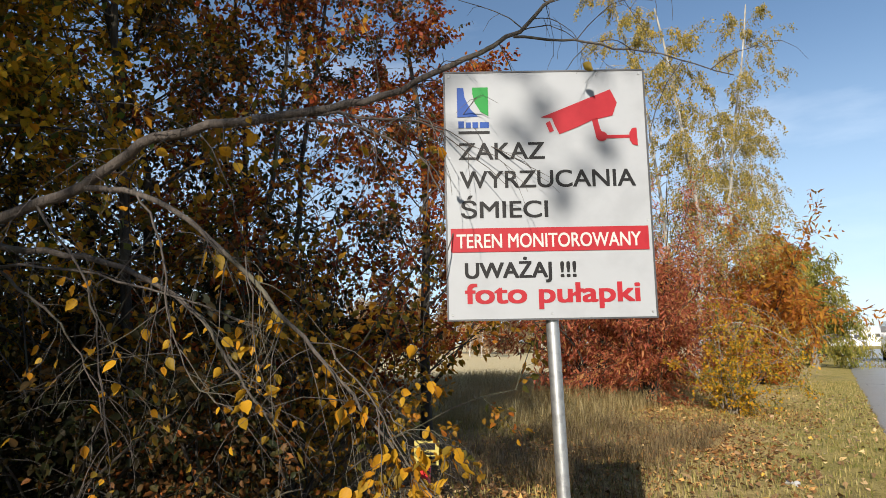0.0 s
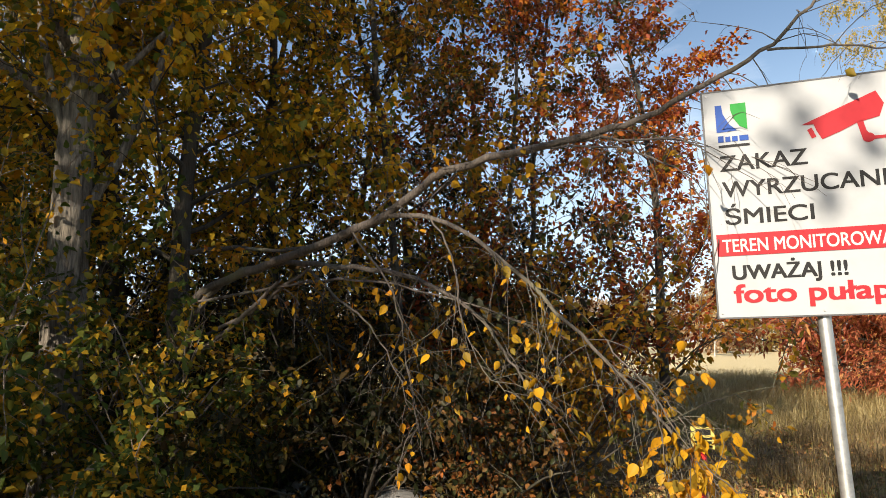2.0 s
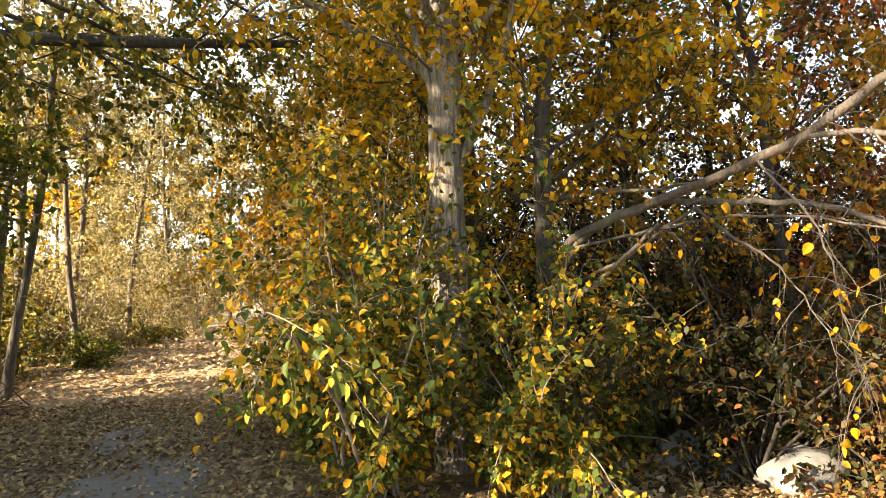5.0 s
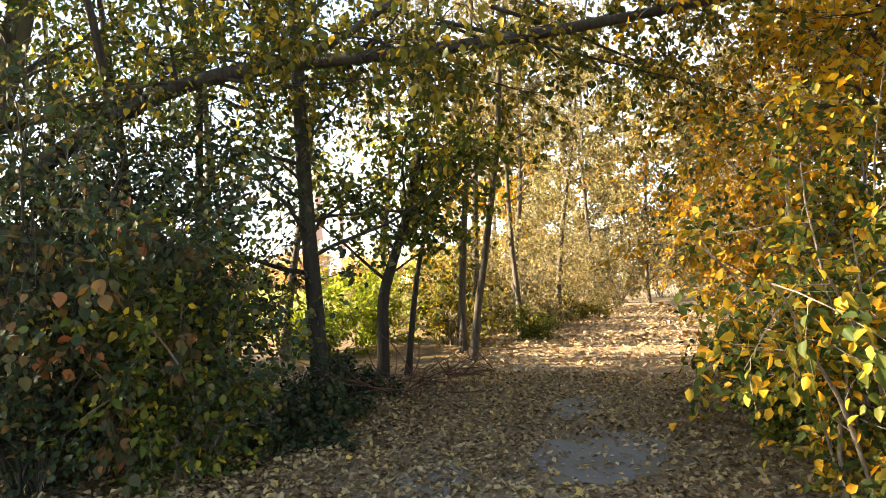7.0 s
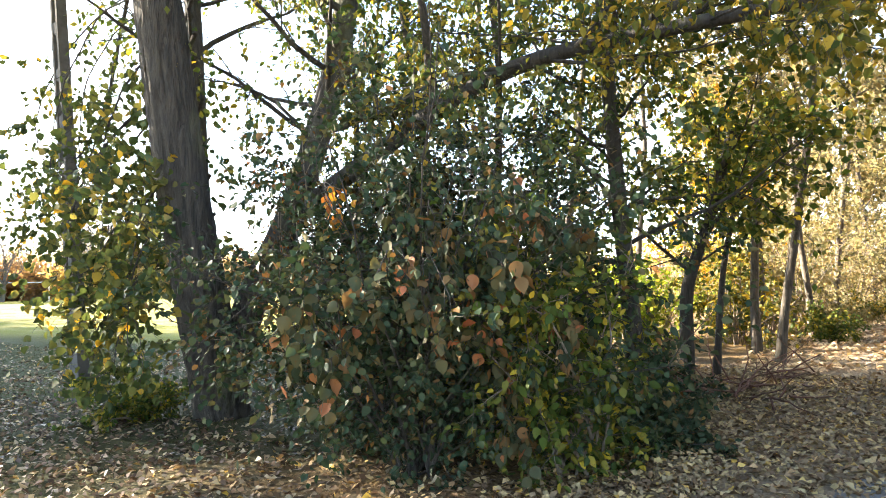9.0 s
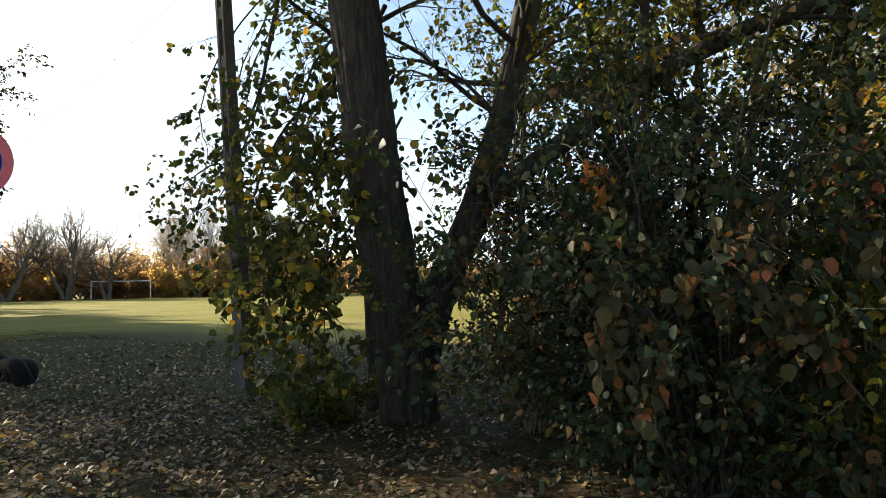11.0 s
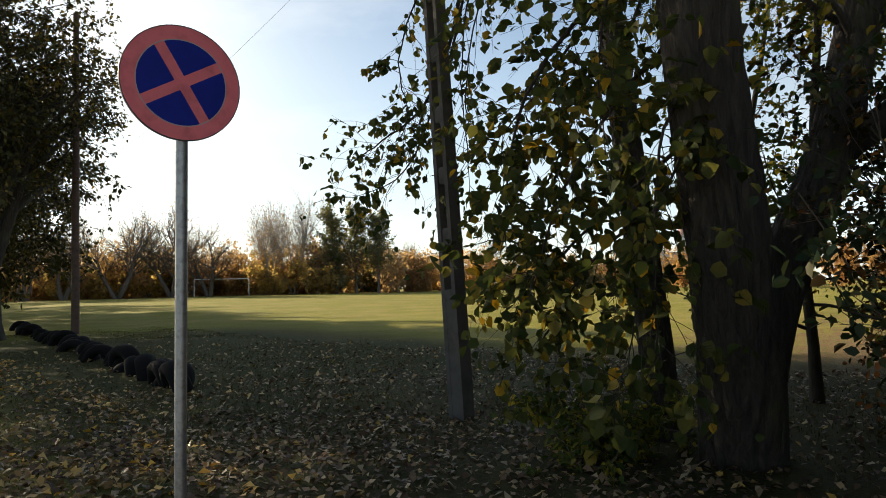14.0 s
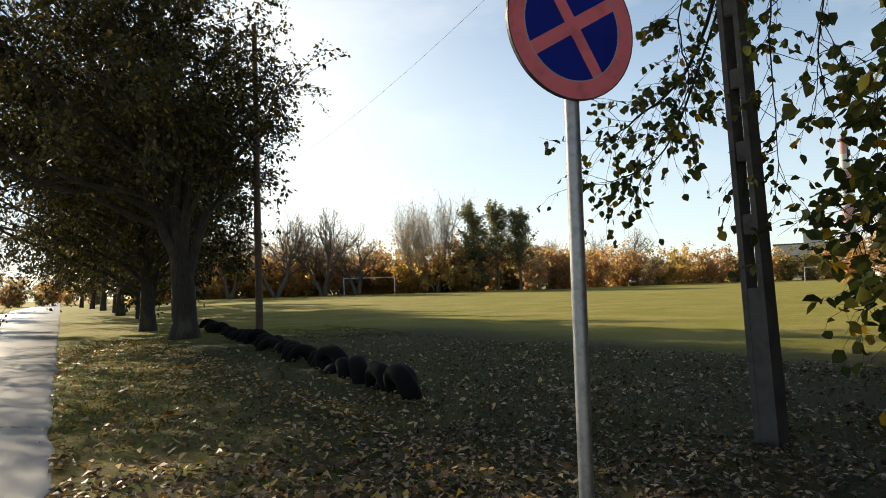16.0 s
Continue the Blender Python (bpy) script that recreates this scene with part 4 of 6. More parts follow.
def tyre_mesh():
    R, r, seg, prof = 0.3, 0.11, 28, []
    for k in range(12):
        a = 2 * math.pi * k / 12
        prof.append((R + (r if math.cos(a) > 0 else r * 1.15) * math.cos(a) * 0.75, 0.12 * math.sin(a) * (1.05 if math.cos(a) > 0 else 0.95)))
    vs, fs = [], []
    for i in range(seg):
        A = 2 * math.pi * i / seg
        for rad, y in prof:
            vs.append((rad * math.cos(A), y, rad * math.sin(A)))
    for i in range(seg):
        for k in range(12):
            fs.append((i * 12 + k, ((i + 1) % seg) * 12 + k, ((i + 1) % seg) * 12 + (k + 1) % 12, i * 12 + (k + 1) % 12))
    return vs, fs


tv, tf = tyre_mesh()
first_tyre = None
rngt = np.random.default_rng(11)
yy, k = -15.6, 0
while yy > -39:
    xx = -3.35 - (abs(yy) - 15.6) * 0.07 + rngt.normal(0, 0.08)
    m = pose(xx, yy, -0.1 + rngt.normal(0, 0.07), rngt.normal(0, 16), rngt.normal(0, 6), 90 + rngt.normal(0, 30)) @ Matrix.Scale(rngt.uniform(0.85, 1.12), 4)
    if first_tyre is None:
        first_tyre = mesh_object("tyre", tv, tf, m_tyre, None, True)
        tagged(first_tyre, "old black car tyre half sunk upright in the grass", "tyre", "tyres along the field")
        first_tyre.matrix_world = m
    else:
        copy_thing(first_tyre, m)
    yy -= 0.4 + rngt.uniform(0, 0.2)

# ---------------------------------------------------------------- thin wooden pole
m_rustpole = plain("brown_wood_pole", (0.1, 0.06, 0.045), 0.8, 0.0, 0.2, 6)
tp = empty("wooden_pole", pose(-5.5, -31.3, 0), "thin dark brown wooden pole", "utility pole")
v, f = tube(np.array([(0, 0, -0.2), (0.02, 0, 4), (0.02, 0.02, 8), (0.05, 0.02, 11)]), [0.13, 0.12, 0.1, 0.09], 12)
mesh_object("shaft", v, f, m_rustpole, tp, True)

cable = empty("cable", pose(-4.25, -11.32, 5.6), "thin slack cable between the two poles", "cable")
t_ = np.linspace(0, 1, 25)[:, None]
v, f = tube(np.array([(0, 0, 0)]) * (1 - t_) + np.array([(-1.25, -19.9, -0.1)]) * t_ - np.array([(0, 0, 0.5)]) * 4 * t_ * (1 - t_), [0.002] * 25, 6)
mesh_object("wire", v, f, m_edge, cable, True)

# ---------------------------------------------------------------- trees by the board and the lane
grey_tree = tree("tree", (-5.74, 1.12), 9, 0.17, "grey-barked tree with yellow autumn leaves beside the lane", seed=3, bark=bark_grey, leaf=leaf_yellow, limbs=30, first=0.46, reach=2.2, rise=1.0, subs=7, twigs=5, leaves=14, size=0.08, split=True,
     path=[(-5.74, 1.14, -0.1), (-5.74, 1.13, 1), (-5.73, 1.12, 2.2), (-5.74, 1.12, 3.3), (-5.7, 1.15, 4.6), (-5.75, 1.2, 6.2), (-5.6, 1.3, 9)], hang=0.25, taper=0.4, sides=16, furrow=0.014)
for pts, r0, r1 in (([(-5.73, 1.13, 2.25), (-5.68, 1.27, 2.6), (-5.62, 1.45, 3.0), (-5.55, 1.62, 3.5), (-5.5, 1.8, 4.3)], 0.05, 0.03), ([(-5.73, 1.12, 2.9), (-5.7, 0.95, 3.3), (-5.66, 0.8, 3.9), (-5.6, 0.7, 4.8)], 0.04, 0.02)):
    q_ = np.array(pts) - np.array(grey_tree.location)
    v, f = tube(q_, np.linspace(r0, r1, len(q_)), 10)
    mesh_object("limb", v, f, bark_grey, grey_tree, True)
tree("tree", (-7.6, 2.1), 9, 0.15, "slim grey tree behind the yellow one", seed=4, bark=bark_dark, leaf=leaf_yellow, limbs=24, first=0.2, reach=2.5, subs=6, twigs=5, leaves=14, size=0.085, hang=0.2, fine=False)
tree("broken_tree", (-5.75, 2.05), 7, 0.11, "dark willow with one bough torn down", seed=5, bark=bark_dark, leaf=leaf_yellow, limbs=20, first=0.4, reach=2.4, subs=6, twigs=5, leaves=12, size=0.08,
     path=[(-5.6, 2.0, -0.1), (-5.55, 1.95, 1.0), (-5.62, 1.95, 2.0), (-5.7, 2.0, 3.0), (-5.6, 2.1, 4.2), (-5.5, 2.2, 7)], hang=0.2)


# the torn bough reaching over the board, with its hanging twigs
def bough(name, label, seed, base, lines, leaf, leaves, size, hang=0.8, twig=0.45, mat=None, tail=0.25, width=0.7, droop=0.9, twigs=3, jitter=0.0, thin=0.0035, bare=None, broad=False, category="branch", spread=0.75):
    """Boughs along given lines, each with fine twigs and single leaves."""
    rng = np.random.default_rng(seed)
    root = empty(name, pose(*base), label, category)
    tw = Wood()
    A, W = [], []
    o = np.array(base)
    for pts, r0, r1, nt in lines:
        P_ = np.array(pts, float) - o
        tt = np.linspace(0, 1, len(P_) * 4)
        fine_p = np.stack([np.interp(tt, np.linspace(0, 1, len(P_)), P_[:, k]) for k in range(3)], 1)
        for _ in range(3):
            fine_p[1:-1] = (fine_p[:-2] + 2 * fine_p[1:-1] + fine_p[2:]) / 4
        fine_p[1:-1] += rng.normal(0, 0.006, fine_p[1:-1].shape)
        v_, f_ = tube(fine_p, np.linspace(r0, r1, len(fine_p)), 9)
        mesh_object("limb", v_, f_, mat or bark_twig, root, True)
        q, e = picks(rng, fine_p[None], nt, tail, 1.0)
        t1 = grow_all(rng, q, e * 0.8 + rng.normal(0, 0.7, q.shape), twig * rng.uniform(0.4, 1.5, nt), 6, 0.16, -hang * 0.25)
        add_batch(tw, t1, np.full((nt, 1), thin) * np.linspace(1, 0.35, 7)[None], 4)
        q, e = picks(rng, t1, twigs, 0.15, 1.0)
        t2 = grow_all(rng, q, e + rng.normal(0, 0.6, q.shape), twig * 0.4 * rng.uniform(0.4, 1.3, len(q)), 4, 0.2, -hang * 0.4)
        add_batch(tw, t2, np.full((len(q), 1), thin * 0.5) * np.linspace(1, 0.5, 5)[None], 3)
        n_l = max(1, int(math.ceil(leaves * 1.6)))
        q, e = picks(rng, t2, n_l, 0.1, 1.0)
        keep = rng.uniform(0, 1, len(q)) < leaves / n_l
        if bare is not None:
            keep &= (q[:, 0] + o[0] < bare) | (q[:, 2] + o[2] < 1.4) | (rng.uniform(0, 1, len(q)) < 0.1)
        A.append(q[keep])
        W.append(e[keep])
    tagged(tw.make("twig_work", mat or bark_twig, root), kind="stuff")
    A, W = np.concatenate(A), np.concatenate(W)
    if len(A):
        v, f = leaf_mesh(rng, A + rng.normal(0, jitter * size, A.shape), W, size, droop, True, width, spread, broad)
        tagged(mesh_object("foliage", v, f, leaf, root), kind="stuff")
    return root


torn = bough("torn_bough", "torn grey bough with hanging twigs and few yellow leaves", 7, (-5.3, 1.95, 1.7), [
    ([(-5.5, 1.9, 1.35), (-5.17, 1.9, 1.82), (-4.34, 2.01, 1.95), (-3.53, 2.09, 2.05), (-2.86, 2.14, 2.14), (-2.47, 2.14, 2.32), (-2.1, 2.22, 2.34), (-1.71, 2.33, 2.35), (-1.42, 2.46, 2.41), (-1.16, 2.55, 2.51), (-0.93, 2.68, 2.64), (-0.76, 2.72, 2.8), (-0.6, 2.8, 3.0)], 0.036, 0.003, 40),
    ([(-2.86, 2.14, 2.14), (-2.56, 2.22, 2.11), (-2.15, 2.33, 1.83), (-1.8, 2.35, 1.53), (-1.56, 2.38, 1.3), (-1.32, 2.41, 1.06), (-1.15, 2.45, 0.85)], 0.015, 0.003, 44),
    ([(-0.95, 2.67, 2.63), (-0.75, 2.8, 2.62), (-0.5, 2.9, 2.56), (-0.2, 3.05, 2.45)], 0.006, 0.002, 5),
    ([(-2.1, 2.22, 2.34), (-1.75, 2.35, 2.37), (-1.35, 2.45, 2.3), (-1.1, 2.5, 2.2)], 0.009, 0.003, 12),
    ([(-1.9, 2.28, 2.35), (-1.5, 2.4, 2.3), (-1.2, 2.45, 2.1), (-1.08, 2.45, 1.8)], 0.006, 0.002, 9),
    ([(-5.1, 1.9, 1.75), (-4.4, 2.1, 1.8), (-3.6, 2.2, 1.85), (-2.9, 2.4, 1.75), (-2.2, 2.6, 1.5)], 0.013, 0.003, 16),
    ([(-5.3, 1.95, 1.3), (-4.6, 2.0, 1.55), (-4.1, 2.1, 1.85)], 0.026, 0.012, 4),
    ([(-3.2, 2.1, 2.1), (-2.95, 2.25, 1.7), (-2.9, 2.3, 1.3), (-2.8, 2.3, 0.9)], 0.007, 0.002, 14),
    ([(-5.3, 1.92, 1.5), (-5.03, 1.94, 1.77), (-4.63, 1.96, 1.92), (-4.15, 2.09, 2.0), (-3.66, 2.27, 1.93), (-3.18, 2.43, 1.87), (-2.84, 2.59, 1.71), (-2.59, 2.63, 1.53), (-2.45, 2.69, 1.3), (-2.29, 2.78, 1.05)], 0.03, 0.004, 26),
    ([(-3.84, 2.19, 1.92), (-3.62, 2.28, 1.7), (-3.4, 2.36, 1.58), (-3.24, 2.46, 1.29), (-3.12, 2.5, 1.01)], 0.01, 0.002, 12),
    ([(-5.6, 1.95, 2.15), (-5.29, 1.9, 2.17), (-4.79, 2.03, 2.16), (-4.32, 2.18, 2.09), (-3.86, 2.3, 2.08)], 0.026, 0.008, 6),
    ([(-5.2, 1.95, 1.45), (-4.58, 2.08, 1.62), (-4.14, 2.14, 1.81), (-3.84, 2.19, 1.93)], 0.016, 0.01, 5),
    ([(-2.6, 2.2, 2.12), (-2.44, 2.26, 1.85), (-2.46, 2.29, 1.55), (-2.33, 2.35, 1.25), (-2.16, 2.44, 1.14)], 0.006, 0.002, 12),
], leaf_gold, 0.4, 0.055, broad=True, bare=-1.6, mat=bark_bough, thin=0.0026)

rngs = np.random.default_rng(17)
for k in range(14):
    a_ = np.array((-5.42 + rngs.normal(0, 0.03), 1.92 + rngs.normal(0, 0.04), 1.4 + rngs.normal(0, 0.06)))
    w_ = np.array((0.55, 0.0, 0.8)) + rngs.normal(0, 0.28, 3)
    L_ = rngs.uniform(0.15, 0.42)
    v, f = tube(np.array([a_ + w_ * L_ * q_ + rngs.normal(0, 0.008, 3) for q_ in (0, 0.35, 0.7, 1.0)]) - np.array((-5.3, 1.95, 1.7)), [0.014, 0.012, 0.007, 0.001], 5)
    mesh_object("splinter", v, f, bark_raw, torn, False, "pale torn wood fibres")

bough("hanging_twig", "hanging twigs with bright yellow leaves round the notice", 8, (-1.7, 2.34, 1.45), [
    ([(-1.57, 2.34, 1.43), (-1.37, 2.36, 1.2), (-1.22, 2.36, 1.0), (-1.09, 2.38, 0.85)], 0.004, 0.0015, 10),
    ([(-1.37, 2.36, 1.2), (-1.29, 2.3, 1.0), (-1.27, 2.28, 0.8)], 0.003, 0.001, 7),
    ([(-1.22, 2.36, 1.0), (-1.07, 2.32, 0.9), (-0.92, 2.3, 0.86)], 0.003, 0.001, 6),
    ([(-1.97, 2.28, 1.78), (-1.87, 2.25, 1.5), (-1.82, 2.22, 1.25)], 0.003, 0.001, 4),
    ([(-1.33, 2.36, 1.2), (-1.27, 2.36, 1.14), (-1.23, 2.36, 1.07), (-1.21, 2.36, 0.98), (-1.2, 2.37, 0.88)], 0.003, 0.001, 12),
], leaf_gold, 1.6, 0.054, broad=True, hang=0.5, twig=0.2, twigs=3, mat=bark_bough, thin=0.0015)

# thicket behind the board
for k, (x, y, h, r, sd, lf, rc, nl, fs) in enumerate([
        (-6.0, 6.4, 7.5, 0.07, 21, leaf_plum, 2.2, 13, 0.08), (-7.2, 5.0, 8, 0.09, 22, leaf_plum, 2.4, 13, 0.1), (-4.9, 5.2, 6.5, 0.06, 23, leaf_rust, 1.9, 13, 0.08), (-7.8, 7.6, 8, 0.08, 24, leaf_plum, 2.6, 13, 0.1),
        (-9.0, 5.0, 9, 0.1, 25, leaf_autumn, 2.8, 16, 0.1), (-6.4, 3.6, 8.5, 0.1, 26, leaf_yellow, 2.6, 18, 0.08), (-10.5, 3.2, 9, 0.12, 27, leaf_yellow, 2.8, 16, 0.1), (-4.9, 3.9, 7.0, 0.08, 28, leaf_autumn, 2.2, 18, 0.08), (-5.9, 4.7, 8.0, 0.08, 29, leaf_plum, 2.2, 16, 0.06), (-8.2, 3.4, 8.5, 0.09, 30, leaf_yellow, 2.6, 16, 0.06)]):
    tree("tree", (x, y), h, r * 0.65, "slender thicket tree with small dark purple-brown leaves" if lf is leaf_plum else "slender thicket tree with rust-red leaves" if lf is leaf_rust else "thicket tree with olive, gold and brown leaves", seed=sd, bark=bark_dark, leaf=lf, limbs=26, first=fs, reach=rc, subs=6, twigs=4, leaves=nl, size=0.075, rise=0.6, wobble=0.07, group="thicket trees", fine=False, top_reach=0.55)
tree("red_tree", (-5.0, 8.6), 7.0, 0.08, "young tree with rust-red autumn leaves", seed=31, bark=bark_dark, leaf=leaf_rust, limbs=28, first=0.06, reach=2.0, subs=7, twigs=5, leaves=14, size=0.085, rise=0.7, fine=False, top_reach=0.6)
bush("bush", (-3.7, 3.7), 1.2, 1.1, "low bush with brown and green leaves under the bough", seed=41, leaf=leaf_plum, bark=bark_dark, stems=16, size=0.055, subs=7, leaves=8)
bush("bush", (-4.5, 3.1), 2.2, 1.5, "tangled bush with brown and olive leaves", seed=42, leaf=leaf_shade, bark=bark_dark, stems=18, size=0.065, subs=8, leaves=9)
bush("bush", (-3.9, 4.7), 2.6, 1.4, "tangled bush with brown turning leaves", seed=43, leaf=leaf_autumn, bark=bark_dark, stems=16, size=0.065, subs=8, leaves=9)
bush("bush", (-6.6, 2.9), 2.2, 1.5, "dark green bush among the trunks", seed=44, leaf=leaf_shade, bark=bark_dark, stems=14, size=0.065, leaves=8)
bush("bush", (-5.6, 3.0), 1.3, 1.2, "dark green undergrowth at the wood's edge", seed=45, leaf=leaf_green, bark=bark_dark, stems=14, size=0.065, leaves=8)

for k, (x, y, h, sp, lf) in enumerate([(-7.4, 4.6, 2.8, 1.4, leaf_shade), (-8.9, 6.2, 3.2, 1.7, leaf_plum), (-7.0, 6.9, 3.0, 1.6, leaf_plum), (-10.4, 4.4, 3.4, 1.7, leaf_shade), (-9.2, 8.4, 3.2, 1.8, leaf_plum), (-11.6, 7.0, 3.6, 2.0, leaf_plum), (-5.4, 5.9, 2.6, 1.3, leaf_shade), (-8.4, 2.9, 2.6, 1.3, leaf_shade), (-12.8, 4.6, 3.6, 1.9, leaf_autumn), (-6.6, 8.8, 2.4, 1.4, leaf_rust)]):
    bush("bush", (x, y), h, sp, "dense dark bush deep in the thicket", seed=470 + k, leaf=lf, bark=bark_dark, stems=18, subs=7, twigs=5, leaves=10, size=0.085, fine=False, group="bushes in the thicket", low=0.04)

# bushes with yellow leaves along the north side of the lane
for k, (x, y, h, sp, sd) in enumerate([(-5.0, 0.3, 2.1, 0.6, 51), (-6.1, 0.7, 2.8, 0.9, 52), (-7.4, 1.15, 3.4, 1.2, 53), (-9.2, 1.2, 3.8, 1.5, 54), (-11.8, 1.3, 4.2, 1.7, 55), (-15, 1.4, 4.4, 1.9, 56), (-5.1, 1.75, 1.6, 0.7, 57), (-4.6, 1.5, 1.5, 0.45, 59), (-19, 1.3, 4.4, 2.0, 58)]):
    bush("bush", (x, y), h, sp, "bush hung with yellow and green autumn leaves", seed=sd, leaf=leaf_edge if k < 3 or k in (6, 7) else leaf_gold, bark=bark_twig, stems=16, subs=7, twigs=5, leaves=10 if k < 3 else 9, size=0.068 if k in (0, 1, 2, 6, 7) else 0.1, arch=0.2, group="bushes along the lane", fine=k < 3)

# trees along the lane
for k, (x, y, h, r, lf, sd, fr) in enumerate([
        (-10.9, -3.9, 9, 0.08, leaf_lane, 63, 0.3), (-12.0, -4.4, 9, 0.09, leaf_lane, 64, 0.3), (-13.5, -4.6, 10, 0.11, leaf_lane, 65, 0.3), (-14.5, -3.9, 9, 0.08, leaf_lane, 66, 0.2),
        (-17, -4.6, 10, 0.1, leaf_lane, 67, 0.15), (-20, -4.0, 10, 0.1, leaf_lane, 68, 0.1), (-24, -3.4, 10, 0.1, leaf_lane, 69, 0.05), (-29, -1.8, 10, 0.1, leaf_lane, 70, 0.05), (-31, -4.5, 11, 0.12, leaf_lane, 71, 0.05),
        (-9.8, 2.4, 9, 0.1, leaf_yellow, 72, 0.25), (-13, 2.6, 10, 0.1, leaf_lane, 73, 0.2), (-18.5, 2.4, 10, 0.1, leaf_lane, 74, 0.15), (-23, 2.5, 10, 0.1, leaf_lane, 75, 0.1), (-11.2, -7.6, 9, 0.1, leaf_green, 76, 0.34), (-34, 0.6, 11, 0.12, leaf_lane, 77, 0.05), (-27, 1.6, 9, 0.1, leaf_lane, 78, 0.05), (-15.5, -7.5, 9, 0.1, leaf_lane, 79, 0.5), (-7.3, -7.2, 8, 0.08, leaf_green, 80, 0.36), (-10.2, -8.6, 9, 0.09, leaf_green, 81, 0.36), (-9.3, 2.0, 10, 0.12, leaf_yellow, 82, 0.36), (-12.4, 1.9, 10, 0.12, leaf_lane, 83, 0.33), (-16, 2.0, 11, 0.12, leaf_lane, 84, 0.3), (-38, -3, 11, 0.12, leaf_lane, 85, 0.04), (-37, 3, 11, 0.12, leaf_lane, 86, 0.04), (-40, -8, 11, 0.12, leaf_lane, 87, 0.04), (-34, -7, 10, 0.12, leaf_lane, 88, 0.04), (-41, 0.5, 12, 0.12, leaf_lane, 89, 0.04), (-29, -8, 9, 0.1, leaf_yellow, 90, 0.05), (-24, -9, 9, 0.1, leaf_yellow, 91, 0.05), (-30, 2.0, 10, 0.1, leaf_lane, 92, 0.04)]):
    tree("tree", (x, y), h, r * 0.8, "tall slim lane tree with pale golden leaves" if lf is leaf_lane else "lane tree with olive-green leaves", seed=sd, bark=bark_lane if x < -9.9 else bark_dark, leaf=lf, limbs=24 if y > 0 or x < -28 else 20, first=fr if y > 0 or x < -22 else max(fr, 0.3), reach=3.4 if k in (19, 20, 21) else 2.5 if y > 0 or x < -28 else 1.9, subs=6, twigs=4, leaves=16 if y > 0 or x < -22 else 9, size=0.105 if x > -28 else 0.2, fine=False, group="trees along the lane", hang=0.1, top_reach=0.6, wobble=0.055)
for k, (x, y, h, sp, lf) in enumerate([(-11.6, -7.0, 1.3, 1.1, leaf_lime), (-13.2, -6.6, 1.4, 1.2, leaf_lime), (-15.6, -5.4, 1.4, 1.1, leaf_green), (-18.5, -5.8, 1.4, 1.4, leaf_lane), (-21.5, -5.6, 1.7, 1.6, leaf_lane), (-25, -5.4, 2.2, 1.8, leaf_lane), (-17.5, -7.6, 2.0, 1.7, leaf_lane), (-20, -9.5, 2.5, 2.0, leaf_olive), (-30, -3.0, 4.0, 2.2, leaf_lane), (-36, -1.5, 5, 2.5, leaf_lane), (-13.0, -4.9, 2.0, 0.9, leaf_olive), (-15.0, -4.7, 2.8, 1.2, leaf_lane), (-17.6, -4.5, 3.2, 1.3, leaf_lane), (-20.2, -4.3, 3.6, 1.5, leaf_lane), (-23.2, -3.9, 3.8, 1.6, leaf_lane), (-26.5, -2.9, 4.2, 1.8, leaf_lane), (-23.5, 1.5, 4.0, 1.7, leaf_lane), (-27.5, 0.6, 4.0, 1.8, leaf_lane), (-32.5, -0.6, 4.4, 2.2, leaf_lane)]):
    bush("bush", (x, y), h, sp, "undergrowth in sunlit yellow leaf beside the lane", seed=150 + k, leaf=lf, bark=bark_twig, stems=14, subs=6, twigs=4, leaves=10, size=0.1, fine=False, group="undergrowth along the lane")
for k, (x, y, h, sp, lf) in enumerate([(-14.2, -3.6, 0.6, 0.8, leaf_green), (-16.4, -3.7, 0.7, 0.9, leaf_lane), (-18.8, -3.4, 0.7, 0.9, leaf_olive), (-21.5, -3.2, 0.8, 1.0, leaf_lane),
                                        (-5.7, -4.0, 0.4, 0.55, leaf_shrub), (-7.0, -4.5, 0.45, 0.6, leaf_shrub), (-8.1, -4.7, 0.5, 0.6, leaf_shrub), (-12.6, 0.2, 0.6, 0.7, leaf_lane), (-9.2, 0.0, 0.5, 0.6, leaf_green), (-7.0, 0.1, 0.5, 0.5, leaf_green)]):
    bush("bush", (x, y), h, sp, "low leafy undergrowth at the edge of the lane", seed=270 + k, leaf=lf, bark=bark_dark, stems=14, subs=6, twigs=4, leaves=7, size=0.07, fine=False, group="undergrowth along the lane", low=0.03, stem_r=0.006)
tree("tree", (-7.6, -4.83), 8, 0.115, "straight dark lane tree with olive leaves", seed=61, bark=bark_dark, leaf=leaf_green, limbs=22, first=0.36, reach=2.1, subs=6, twigs=4, leaves=8, size=0.085, path=[(-7.6, -4.8, -0.1), (-7.6, -4.84, 1), (-7.56, -4.92, 2.2), (-7.54, -5.0, 4), (-7.5, -5.1, 8)], hang=0.2, fine=False, taper=0.5, sides=14)
tree("tree", (-9.2, -4.72), 3.2, 0.1, "small forked tree with dark leaves at the lane side", seed=62, bark=bark_dark, leaf=leaf_green, limbs=18, first=0.46, reach=1.9, rise=0.7, subs=6, twigs=5, leaves=6, size=0.105, top_reach=0.8, width=0.75, split=True,
     path=[(-9.2, -4.72, -0.1), (-9.2, -4.7, 0.6), (-9.16, -4.68, 1.25), (-9.1, -4.45, 1.8), (-9.05, -4.2, 2.4), (-9.0, -4.0, 3.2)], fine=False, taper=0.4, sides=14)
